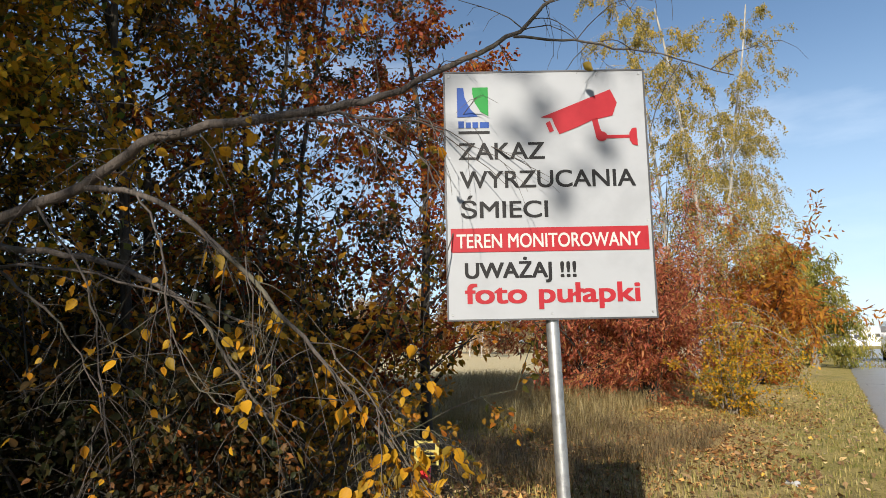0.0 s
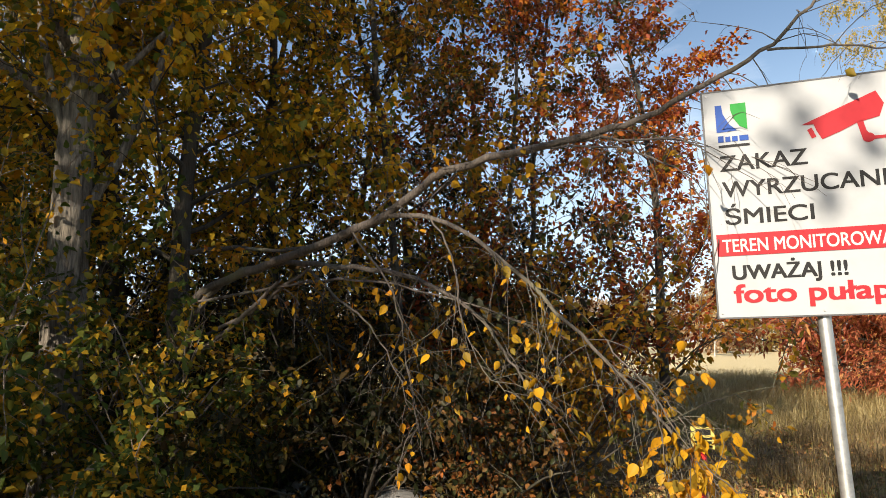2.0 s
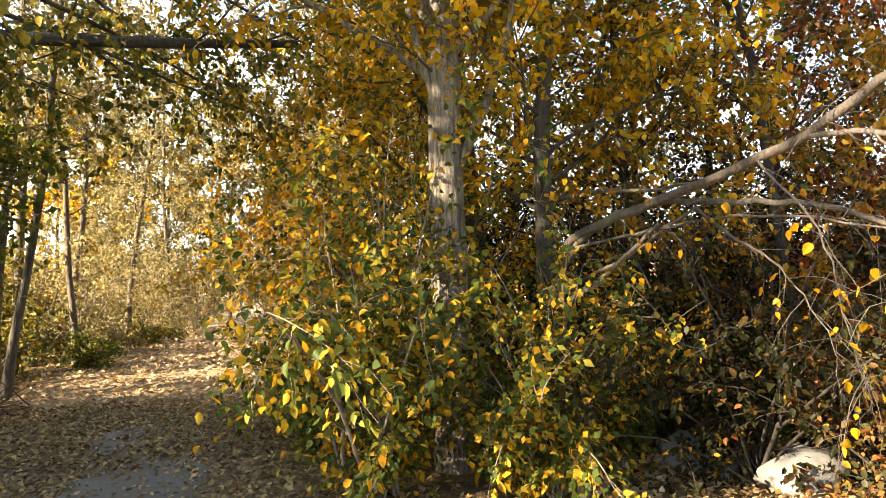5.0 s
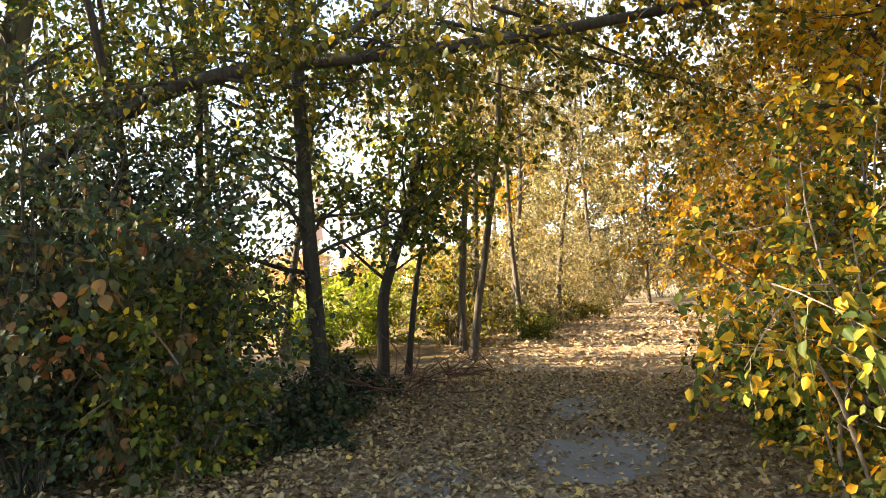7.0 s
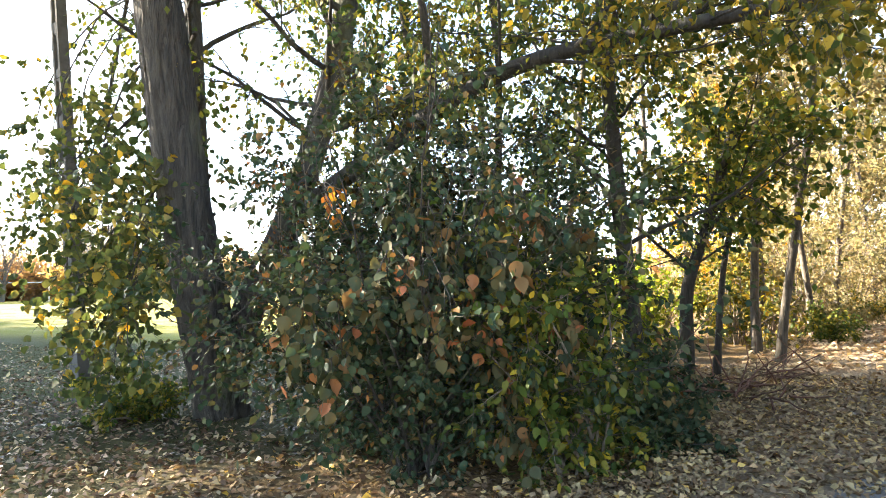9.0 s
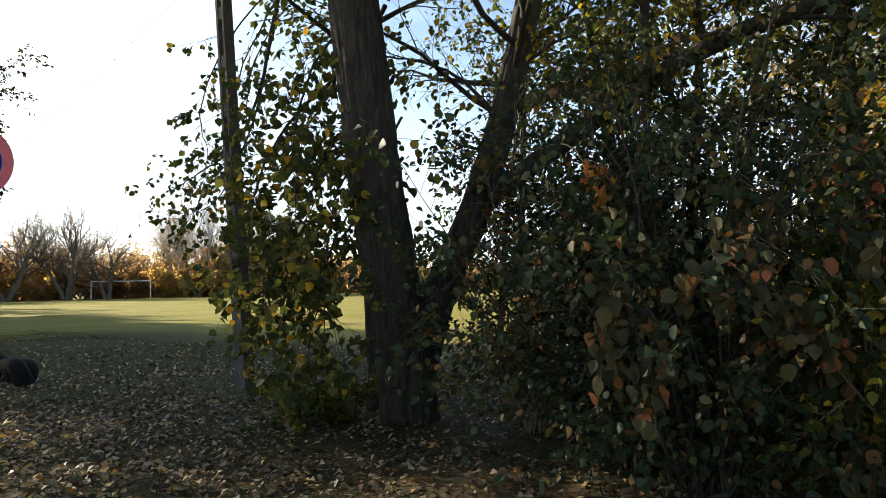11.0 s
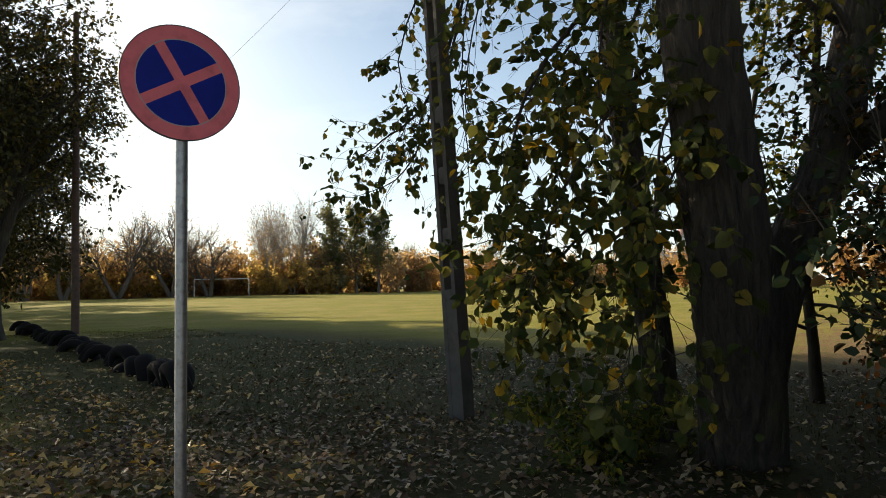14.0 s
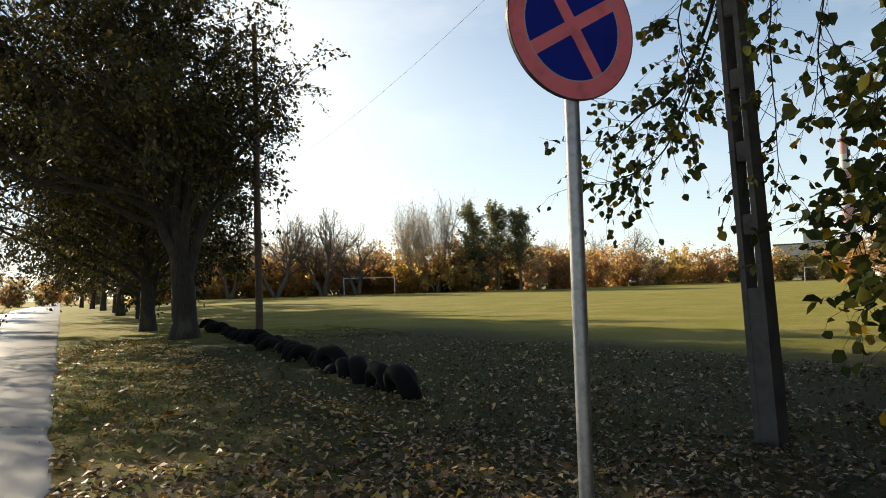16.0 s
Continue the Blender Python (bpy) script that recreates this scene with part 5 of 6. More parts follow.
tree("tree", (-9.35, -4.4), 3.6, 0.05, "thin dark stem beside the forked tree", seed=65, bark=bark_dark, leaf=leaf_green, limbs=10, first=0.5, reach=1.1, rise=0.8, subs=6, twigs=4, leaves=6, size=0.1, fine=False, width=0.75, lean=(0.03, 0.1))

# ---------------------------------------------------------------- the great poplar with two stems
tree("poplar", (-4.79, -8.48), 14, 0.29, "great old poplar with deeply furrowed bark", seed=81, bark=bark_poplar, leaf=leaf_green, furrow=0.04, skew=(0.15, 0.05), limbs=40, first=0.76, reach=4.6, subs=7, twigs=6, leaves=16, size=0.16, droop=0.7, sides=26, rise=0.3, hang=0.05, rmin=0.003, top_reach=0.7, split=True,
     path=[(-4.86, -8.52, -0.1), (-4.76, -8.46, 0.25), (-4.57, -8.36, 0.84), (-4.39, -8.31, 1.6), (-4.24, -8.34, 2.54), (-4.09, -8.33, 3.57), (-3.95, -8.35, 4.62), (-3.85, -8.5, 6.5), (-3.8, -8.7, 9.5), (-3.9, -8.8, 13)], taper=0.55, fine=False)
tree("leaning_poplar", (-4.85, -8.35), 12, 0.185, "leaning dark poplar grown from the same foot", seed=82, bark=bark_poplar, leaf=leaf_green, furrow=0.025, limbs=18, first=0.52, reach=3.0, subs=6, twigs=5, leaves=4, size=0.085, droop=0.7, sides=16, rise=0.5, hang=0.05, split=True,
     path=[(-4.8, -8.42, 0.2), (-4.95, -8.36, 0.9), (-5.12, -8.25, 1.45), (-5.34, -8.06, 1.98), (-5.5, -7.95, 2.5), (-5.72, -7.9, 3.1), (-5.92, -7.82, 3.8), (-6.0, -7.6, 4.8), (-6.15, -7.3, 7), (-6.4, -7.0, 10)], taper=0.55, fine=False)
tree("slender_poplar", (-5.2, -9.36), 11, 0.15, "slender dark poplar standing close behind the great one", seed=88, bark=bark_poplar, leaf=leaf_green, furrow=0.015, limbs=18, first=0.5, reach=2.4, subs=6, twigs=5, leaves=7, size=0.1, rise=0.6, hang=0.1, split=True,
     path=[(-5.2, -9.3, -0.1), (-5.3, -9.5, 1.2), (-5.39, -9.72, 2.6), (-5.5, -9.95, 4.2), (-5.6, -10.15, 5.6), (-5.7, -10.4, 8), (-5.7, -10.5, 11)], taper=0.5, fine=False)
tree("leaning_tree", (-5.45, -8.0), 6, 0.115, "long dark leaning tree sweeping over the lane", seed=83, bark=bark_dark, leaf=leaf_olive, limbs=32, first=0.42, reach=2.2, subs=6, twigs=5, leaves=6, size=0.085, rise=0.15, hang=0.25, split=True, top_reach=0.9,
     path=[(-5.4, -8.05, 2.15), (-5.7, -7.5, 2.6), (-5.88, -7.0, 2.92), (-6.0, -6.5, 3.22), (-6.13, -5.9, 3.5), (-6.27, -5.2, 3.68), (-6.42, -4.4, 3.73), (-6.62, -3.4, 3.75), (-6.85, -2.4, 3.8), (-7.3, -1.2, 4.0), (-7.9, 0.0, 4.3)], taper=0.3)
bough("forked_limb", "dark bare-stemmed limbs rising from the leaning tree", 89, (-6.45, -4.32, 3.69), [
    ([(-6.42, -4.4, 3.72), (-6.59, -3.78, 4.03), (-6.71, -3.24, 4.39), (-6.9, -2.5, 4.9), (-7.2, -1.6, 5.5)], 0.055, 0.012, 26),
    ([(-6.05, -6.35, 3.28), (-5.85, -6.3, 3.75), (-5.5, -6.1, 4.2), (-5.2, -6.0, 4.9), (-5.1, -5.9, 6.0)], 0.06, 0.02, 16),
    ([(-5.66, -7.9, 3.0), (-5.5, -7.9, 3.25), (-5.25, -8.08, 3.57), (-4.95, -8.35, 3.72), (-4.7, -8.7, 3.8)], 0.028, 0.008, 18),
    ([(-5.9, -7.84, 3.7), (-6.0, -7.4, 3.95), (-6.2, -6.9, 4.05)], 0.025, 0.008, 10),
], leaf_olive, 1.1, 0.08, hang=0.15, twig=0.6, width=0.75, tail=0.25, mat=bark_dark, thin=0.004)
droop = bough("drooping_bough", "drooping poplar bough with broad green and yellow leaves", 84, (-4.15, -8.4, 4.0), [
    ([(-4.1, -8.4, 4.1), (-4.38, -9.3, 3.8), (-3.92, -9.71, 3.21), (-3.66, -9.84, 2.72), (-3.5, -9.88, 2.17), (-3.52, -9.91, 1.56)], 0.026, 0.004, 46),
    ([(-4.15, -8.35, 3.4), (-4.44, -9.2, 3.02), (-4.02, -9.42, 2.48), (-3.73, -9.58, 1.91), (-3.62, -9.71, 1.36), (-3.53, -9.81, 0.96)], 0.02, 0.004, 52),
    ([(-4.25, -8.3, 2.2), (-4.56, -9.1, 1.96), (-4.13, -9.39, 1.63), (-3.83, -9.54, 1.27), (-3.66, -9.71, 0.88)], 0.02, 0.005, 30),
    ([(-4.1, -8.5, 4.4), (-4.98, -9.7, 3.49), (-4.81, -10.17, 2.94), (-4.67, -10.46, 2.22), (-4.45, -10.7, 1.52)], 0.02, 0.004, 46),
    ([(-4.1, -8.4, 4.6), (-4.57, -9.93, 3.54), (-4.09, -10.01, 2.94), (-3.63, -10.07, 2.49)], 0.02, 0.004, 28),
    ([(-4.2, -8.3, 2.6), (-4.64, -10.0, 1.76), (-4.15, -10.08, 1.42), (-3.8, -10.17, 1.32)], 0.02, 0.004, 28),
    ([(-4.2, -8.3, 3.0), (-3.9, -8.5, 2.4), (-3.6, -8.7, 1.7), (-3.5, -8.8, 1.0), (-3.45, -8.85, 0.6)], 0.014, 0.003, 30),
    ([(-4.0, -8.5, 4.2), (-3.6, -8.85, 3.6), (-3.35, -8.9, 2.8), (-3.35, -8.85, 2.0)], 0.016, 0.003, 34),
    ([(-4.1, -8.4, 3.0), (-3.65, -8.65, 2.3), (-3.5, -8.65, 1.5), (-3.48, -8.6, 0.8)], 0.014, 0.003, 34),
], leaf_broad, 3.3, 0.1, hang=0.25, twig=0.6, width=0.86, tail=0.08, droop=0.5, mat=bark_dark)
droop.matrix_world = pose(-4.4, -8.25, 4.0)
bough("drooping_bough", "thin bare-tipped bough with small dark leaves", 85, (-5.7, -10.4, 7.9), [
    ([(-5.7, -10.4, 8.0), (-5.55, -11.4, 6.9), (-5.6, -12.09, 5.15), (-5.51, -12.23, 4.35), (-5.26, -12.49, 3.48), (-4.84, -12.74, 3.13), (-4.48, -12.94, 2.83)], 0.04, 0.005, 46),
    ([(-5.4, -11.6, 5.4), (-5.47, -12.32, 3.9), (-5.05, -12.6, 2.66), (-4.49, -12.96, 2.4)], 0.02, 0.003, 30),
    ([(-5.6, -10.15, 5.7), (-5.1, -11.0, 5.6), (-4.5, -11.5, 4.7), (-4.18, -11.69, 3.65), (-4.42, -11.68, 3.12), (-4.32, -11.94, 2.75)], 0.014, 0.003, 34),
    ([(-5.58, -10.1, 5.4), (-4.9, -10.6, 5.1), (-4.5, -10.9, 4.2), (-4.46, -10.97, 3.34), (-4.62, -11.05, 2.64), (-4.66, -11.1, 2.2)], 0.012, 0.003, 24),
    ([(-4.0, -8.35, 4.4), (-3.95, -9.2, 4.6), (-3.8, -9.9, 3.9), (-3.74, -10.18, 2.94), (-3.86, -10.2, 2.5)], 0.012, 0.003, 20),
], leaf_broad, 2.6, 0.085, hang=0.4, twig=0.6, tail=0.35, mat=bark_dark, width=0.85)
# unseen boughs, added to keep the sun off the thicket and lane bushes
bough("shade_bough", "unseen leafy poplar boughs added over the verge to shade the thicket", 86, (-3.95, -8.5, 5.6), [
    ([(-3.95, -8.5, 5.4), (-3.2, -8.6, 5.3), (-2.2, -8.5, 5.2), (-1.0, -8.4, 5.4), (0.4, -8.2, 5.7)], 0.05, 0.008, 12),
    ([(-3.9, -8.5, 6.0), (-3.1, -8.3, 6.1), (-2.0, -8.1, 6.1), (-0.8, -7.9, 6.3), (0.6, -7.8, 6.6)], 0.05, 0.008, 44),
    ([(-3.95, -8.6, 5.8), (-3.0, -9.2, 5.9), (-1.8, -9.5, 5.9), (-0.5, -9.7, 6.2)], 0.045, 0.008, 18),
    ([(-3.9, -8.6, 6.7), (-2.9, -8.7, 6.9), (-1.7, -8.6, 7.0), (-0.4, -8.4, 7.2), (0.9, -8.3, 7.5)], 0.045, 0.008, 44),
    ([(-3.9, -8.7, 7.5), (-2.8, -8.9, 7.7), (-1.5, -9.0, 7.8), (0.0, -8.9, 8.0)], 0.045, 0.008, 40),
], leaf_broad, 4.0, 0.11, hang=0.2, twig=0.95, width=0.86, tail=0.1, mat=bark_dark)
bough("canopy_bough", "olive-leaved boughs hanging over the lane", 87, (-8.0, -3.9, 4.4), [
    ([(-8.3, -3.4, 4.7), (-8.8, -2.2, 4.4), (-9.2, -1.0, 4.0), (-9.4, 0.2, 3.6)], 0.03, 0.005, 40),
    ([(-8.6, -2.8, 4.9), (-9.6, -1.8, 4.7), (-10.4, -0.8, 4.3), (-11.0, 0.2, 3.9)], 0.03, 0.005, 40),
    ([(-7.6, -4.3, 4.2), (-8.2, -3.2, 4.0), (-8.7, -2.2, 3.7)], 0.02, 0.004, 26),
    ([(-8.9, -1.2, 5.4), (-9.5, 0.0, 5.0), (-9.8, 1.2, 4.4)], 0.025, 0.005, 36),
    ([(-8.8, -2.4, 5.1), (-10.5, -2.2, 5.4), (-12.0, -1.6, 5.2), (-13.2, -0.8, 4.8)], 0.03, 0.005, 44),
], leaf_olive, 4.0, 0.09, hang=0.3, twig=0.9, width=0.75, tail=0.05, twigs=4, droop=0.5, mat=bark_dark)
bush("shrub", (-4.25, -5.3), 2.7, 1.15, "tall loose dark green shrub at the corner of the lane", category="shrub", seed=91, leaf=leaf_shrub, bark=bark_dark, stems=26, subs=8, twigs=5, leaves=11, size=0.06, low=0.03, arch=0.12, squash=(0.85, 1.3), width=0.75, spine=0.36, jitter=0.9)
shoots = []
for x, y, z in ((-3.2, -5.1, 0.95), (-4.5, -4.2, 1.1), (-4.1, -4.45, 0.45), (-3.3, -4.8, 1.45), (-3.5, -4.65, 1.35), (-3.8, -4.35, 1.5), (-3.75, -4.75, 1.75), (-4.1, -4.3, 1.95), (-3.1, -5.3, 1.25), (-4.3, -4.25, 1.8), (-3.9, -4.6, 1.1), (-4.25, -4.5, 0.75)):
    top = (-4.1 + (x + 4.1) * 0.55, -5.1 + (y + 5.1) * 0.55, z + 0.28)
    shoots.append(([(-4.1, -5.1, 0.0), (-4.1 + (x + 4.1) * 0.2, -5.1 + (y + 5.1) * 0.2, z * 0.6), top, (x, y, z + 0.12), (x + (x + 4.1) * 0.12, y + (y + 5.1) * 0.12, z - 0.08)], 0.009, 0.002, 7))
bough("broadleaf_shrub", "shrub with broad grey-green and pinkish orange leaves", 191, (-4.1, -5.1, 0.0), shoots, leaf_maple, 3.2, 0.09, hang=0.5, twig=0.3, tail=0.62, width=0.82, droop=0.75, mat=bark_dark, thin=0.003, jitter=0.3, broad=True, category="shrub", spread=0.45)
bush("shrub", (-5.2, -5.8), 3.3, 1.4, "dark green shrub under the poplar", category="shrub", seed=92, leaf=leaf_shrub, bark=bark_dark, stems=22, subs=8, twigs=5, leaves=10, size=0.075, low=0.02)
bush("shrub", (-4.3, -9.3), 0.6, 0.7, "low green undergrowth at the foot of the poplar", category="shrub", seed=99, leaf=leaf_green, bark=bark_twig, stems=16, size=0.06, low=0.02)
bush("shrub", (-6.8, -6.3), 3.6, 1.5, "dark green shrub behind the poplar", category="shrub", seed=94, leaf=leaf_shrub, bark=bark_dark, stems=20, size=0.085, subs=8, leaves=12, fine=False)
bush("shrub", (-5.2, -7.2), 2.5, 1.0, "tangled brown and olive shrub between the stems", category="shrub", seed=95, leaf=leaf_plum, bark=bark_twig, stems=16, size=0.05, subs=7, leaves=9)
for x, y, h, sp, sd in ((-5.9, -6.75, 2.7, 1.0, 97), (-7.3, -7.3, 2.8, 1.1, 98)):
    bush("shrub", (x, y), h, sp, "dense dark shrub behind the poplar's foot", category="shrub", seed=sd, leaf=leaf_shade, bark=bark_dark, stems=20, subs=8, twigs=5, leaves=11, size=0.075, fine=False, low=0.03, group="dark shrubs behind the poplar")
tree("tree", (-7.9, -6.6), 7.0, 0.07, "dark-leaved young tree behind the shrubs", seed=180, bark=bark_dark, leaf=leaf_green, limbs=16, first=0.3, reach=1.9, subs=6, twigs=4, leaves=6, size=0.085, fine=False, hang=0.15, top_reach=0.7)
for x, y, h, sd in ((-7.6, -9.0, 6.5, 183), (-8.8, -10.4, 6.0, 184)):
    tree("tree", (x, y), h, 0.06, "dark-leaved young tree behind the poplar", seed=sd, bark=bark_dark, leaf=leaf_green, limbs=18, first=0.1, reach=1.5, subs=6, twigs=4, leaves=6, size=0.09, fine=False, hang=0.15, top_reach=0.7, group="young trees behind the poplar")
bush("shrub", (-4.7, -4.2), 1.6, 0.9, "dark green shrub at the corner of the lane", category="shrub", seed=96, leaf=leaf_green, bark=bark_twig, stems=16, size=0.075, subs=7, leaves=9, low=0.02)
bough("branch_tip", "hanging twig with a few orange leaves", 97, (-4.6, -6.6, 2.5), [([(-4.7, -6.8, 2.5), (-4.2, -6.2, 2.4), (-3.85, -5.85, 2.2), (-3.8, -5.75, 2.0)], 0.006, 0.002, 7)], leaf_orange, 1.0, 0.1, twig=0.2, tail=0.6, width=0.8)

# ---------------------------------------------------------------- trees north of the board
bush("sumac", (-3.8, 16.8), 4.8, 1.6, "large sumac with feathery red leaves", category="tree", seed=101, leaf=leaf_red, bark=bark_dark, stems=30, subs=9, twigs=6, leaves=26, size=0.12, fine=False, stem_r=0.02, width=0.22, droop=0.3)
bush("sumac", (-5.6, 18.0), 4.0, 2.4, "sumac with feathery red leaves", category="tree", seed=104, leaf=leaf_red, bark=bark_dark, stems=20, subs=8, twigs=5, leaves=12, size=0.2, fine=False, stem_r=0.03, width=0.28, droop=0.3)
bush("sumac", (-2.3, 26.5), 4.6, 2.6, "sumac with orange-red leaves", category="tree", seed=102, leaf=leaf_orange, bark=bark_dark, stems=22, subs=8, twigs=6, leaves=12, size=0.26, fine=False, stem_r=0.03, width=0.3)
bush("bush", (-1.95, 15.6), 1.8, 1.3, "low yellow-green bush at the foot of the sumac", seed=103, leaf=leaf_yellow, bark=bark_twig, stems=18, subs=7, size=0.065, fine=False, leaves=12)
for k, (x, y, h, sd) in enumerate([(-5.0, 26, 17, 111), (-2.6, 38.5, 14, 112), (-4.2, 30, 16, 113), (-3.6, 34, 13, 114), (-4.0, 24, 13, 115)]):
    tree("birch", (x, y), h, 0.085, "tall white-barked birch with thin yellow leaves", seed=sd, bark=bark_birch, leaf=leaf_birch, limbs=40, first=0.14, reach=2.9, subs=9, twigs=6, leaves=9, size=0.085, hang=1.6, fine=False, rise=0.7, top_reach=0.5, group="birches")
tree("willow", (-1.1, 46), 7.5, 0.2, "willow with long hanging yellow-green twigs", seed=121, bark=bark_grey, leaf=leaf_willow, limbs=34, first=0.08, reach=4.0, subs=8, twigs=6, leaves=12, size=0.26, hang=1.4, fine=False, width=0.3, rise=0.6)
tree("willow", (-2.6, 58), 9, 0.2, "willow with long hanging yellow-green twigs", seed=122, bark=bark_grey, leaf=leaf_willow, limbs=30, first=0.08, reach=4.5, subs=7, twigs=5, leaves=12, size=0.32, hang=1.2, fine=False, width=0.3, rise=0.6)

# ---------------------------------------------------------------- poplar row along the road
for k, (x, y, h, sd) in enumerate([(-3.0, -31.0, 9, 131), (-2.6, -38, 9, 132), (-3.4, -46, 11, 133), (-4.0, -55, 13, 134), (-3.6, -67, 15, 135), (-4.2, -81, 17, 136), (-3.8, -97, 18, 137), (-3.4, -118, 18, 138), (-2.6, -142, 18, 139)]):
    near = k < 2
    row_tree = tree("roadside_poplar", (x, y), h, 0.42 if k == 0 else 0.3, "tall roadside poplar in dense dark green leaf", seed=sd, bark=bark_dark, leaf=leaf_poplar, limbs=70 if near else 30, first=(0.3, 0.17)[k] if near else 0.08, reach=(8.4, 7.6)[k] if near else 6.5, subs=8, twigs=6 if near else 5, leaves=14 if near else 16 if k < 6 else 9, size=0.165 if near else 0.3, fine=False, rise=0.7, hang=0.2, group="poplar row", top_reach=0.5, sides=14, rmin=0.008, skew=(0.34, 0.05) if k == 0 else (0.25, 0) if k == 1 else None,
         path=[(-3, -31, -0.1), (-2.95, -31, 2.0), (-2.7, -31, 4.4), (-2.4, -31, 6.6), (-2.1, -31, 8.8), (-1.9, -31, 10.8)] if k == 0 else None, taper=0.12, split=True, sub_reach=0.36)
    if k == 0:
        for pts, r0, r1 in (([(-3.0, -30.95, 1.9), (-3.25, -30.9, 2.8), (-3.7, -30.9, 4.4), (-4.1, -30.95, 6.2), (-4.3, -31.0, 8.4)], 0.24, 0.07),
                            ([(-2.9, -30.9, 2.3), (-2.95, -30.7, 3.4), (-3.1, -30.6, 5.2), (-3.2, -30.5, 8.0)], 0.2, 0.06),
                            ([(-2.85, -30.9, 2.4), (-2.4, -30.8, 3.3), (-1.8, -30.8, 4.8), (-1.2, -30.8, 7.0)], 0.2, 0.06),
                            ([(-3.6, -30.9, 4.0), (-4.4, -30.8, 5.0), (-5.2, -30.8, 6.2)], 0.1, 0.03)):
            v, f = tube(np.array(pts) - np.array(row_tree.location), np.linspace(r0, r1, len(pts)), 12)
            mesh_object("limb", v, f, bark_dark, row_tree, True)
# crown carried on out of view, added to block the sun from the verge
bough("shade_bough", "leafy boughs of the roadside poplar, carried over the road to shade the verge", 88, (-2.4, -31.0, 5.0), [
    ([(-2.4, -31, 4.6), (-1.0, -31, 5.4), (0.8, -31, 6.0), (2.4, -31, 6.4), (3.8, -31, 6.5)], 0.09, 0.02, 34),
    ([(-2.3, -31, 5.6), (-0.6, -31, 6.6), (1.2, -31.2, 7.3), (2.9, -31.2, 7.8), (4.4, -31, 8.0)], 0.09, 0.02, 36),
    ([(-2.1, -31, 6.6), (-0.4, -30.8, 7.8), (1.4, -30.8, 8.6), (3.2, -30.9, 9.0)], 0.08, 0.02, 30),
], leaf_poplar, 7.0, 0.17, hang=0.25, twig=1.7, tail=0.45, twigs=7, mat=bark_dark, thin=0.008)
for k, (x, y, h) in enumerate([(12.5, -70, 14), (13, -95, 15), (12, -125, 14)]):
    tree("roadside_tree", (x, y), h, 0.3, "roadside tree in green leaf across the road", seed=140 + k, bark=bark_poplar, leaf=leaf_green, limbs=26, first=0.15, reach=4.6, subs=6, twigs=5, leaves=9, size=0.35, fine=False, rise=0.8, group="trees across the road", rmin=0.01)


# ---------------------------------------------------------------- edge of the field
def on_field(a, dist):
    """A place round the walk's end, by bearing in degrees and distance."""
    return 0.53 - math.sin(radians(a)) * dist, -7.68 + math.cos(radians(a)) * dist


# bare and leafy trees that stand above the thickets
def forked_tree(base, height, spread, label, seed, bark, leaf, stems=3, upright=0.2, radius=0.3, leaves=1, size=0.22, fine_r=0.02):
    """A bare tree that forks from its foot into a rounded crown of fine twigs."""
    rng = np.random.default_rng(seed)
    x, y = base
    root = empty("bare_tree", pose(x, y, float(ground_h(x, y)) - 0.05), label, "tree", "field edge trees")
    az = rng.uniform(0, 6.28) + np.arange(stems) * 6.28 / stems + rng.normal(0, 0.3, stems)
    out = np.stack([np.cos(az), np.sin(az), np.zeros(stems)], 1)
    lines = grow_all(rng, out * 0.25, out * spread + np.array([0, 0, 1.0]), rng.uniform(0.4, 0.55, stems) * height, 6, 0.09, upright * 0.5)
    levels = [lines]
    for n, part_of, loose in ((7, 0.3, 0.4), (7, 0.2, 0.5), (7, 0.12, 0.6)):
        q, e = picks(rng, levels[-1], n, 0.35 if len(levels) == 1 else 0.2, 1.0)
        levels.append(grow_all(rng, q, e + rng.normal(0, loose, q.shape), rng.uniform(0.6, 1.15, len(q)) * part_of * height, 3, 0.14, upright))
    fit = height / max(l_[:, :, 2].max() for l_ in levels)
    trunk, twigs = Wood(), Wood()
    for k, l_ in enumerate(levels):
        r_ = max(radius * (1.0, 0.4, 0.17, 0.08)[k], fine_r)
        add_batch(trunk if k < 2 else twigs, l_ * fit, np.tile(np.linspace(1, 0.42, l_.shape[1]) * r_, (len(l_), 1)), (8, 5, 3, 3)[k])
    trunk.make("trunk", bark, root)
    tagged(twigs.make("twig_work", bark, root), kind="stuff")
    q, e = picks(rng, levels[-1] * fit, leaves, 0.2, 1.0)
    v, f = leaf_mesh(rng, q, e, size, 0.4, False, 0.7)
    tagged(mesh_object("crown", v, f, leaf, root), kind="stuff")


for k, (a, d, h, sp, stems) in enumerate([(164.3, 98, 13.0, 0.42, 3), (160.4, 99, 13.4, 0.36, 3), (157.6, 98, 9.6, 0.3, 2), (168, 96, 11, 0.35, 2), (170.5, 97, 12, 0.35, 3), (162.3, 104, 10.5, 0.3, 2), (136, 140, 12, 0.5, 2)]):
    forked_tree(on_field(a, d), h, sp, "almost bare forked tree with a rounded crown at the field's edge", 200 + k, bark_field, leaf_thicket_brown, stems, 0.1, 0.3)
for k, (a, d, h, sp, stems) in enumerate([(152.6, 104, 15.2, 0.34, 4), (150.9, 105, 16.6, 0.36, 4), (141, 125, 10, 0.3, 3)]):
    forked_tree(on_field(a, d), h, sp, "haze-paled bare tree with many upright stems at the field's edge", 220 + k, bark_hazed, leaf_thicket_brown, stems, 0.22, 0.17, fine_r=0.012)
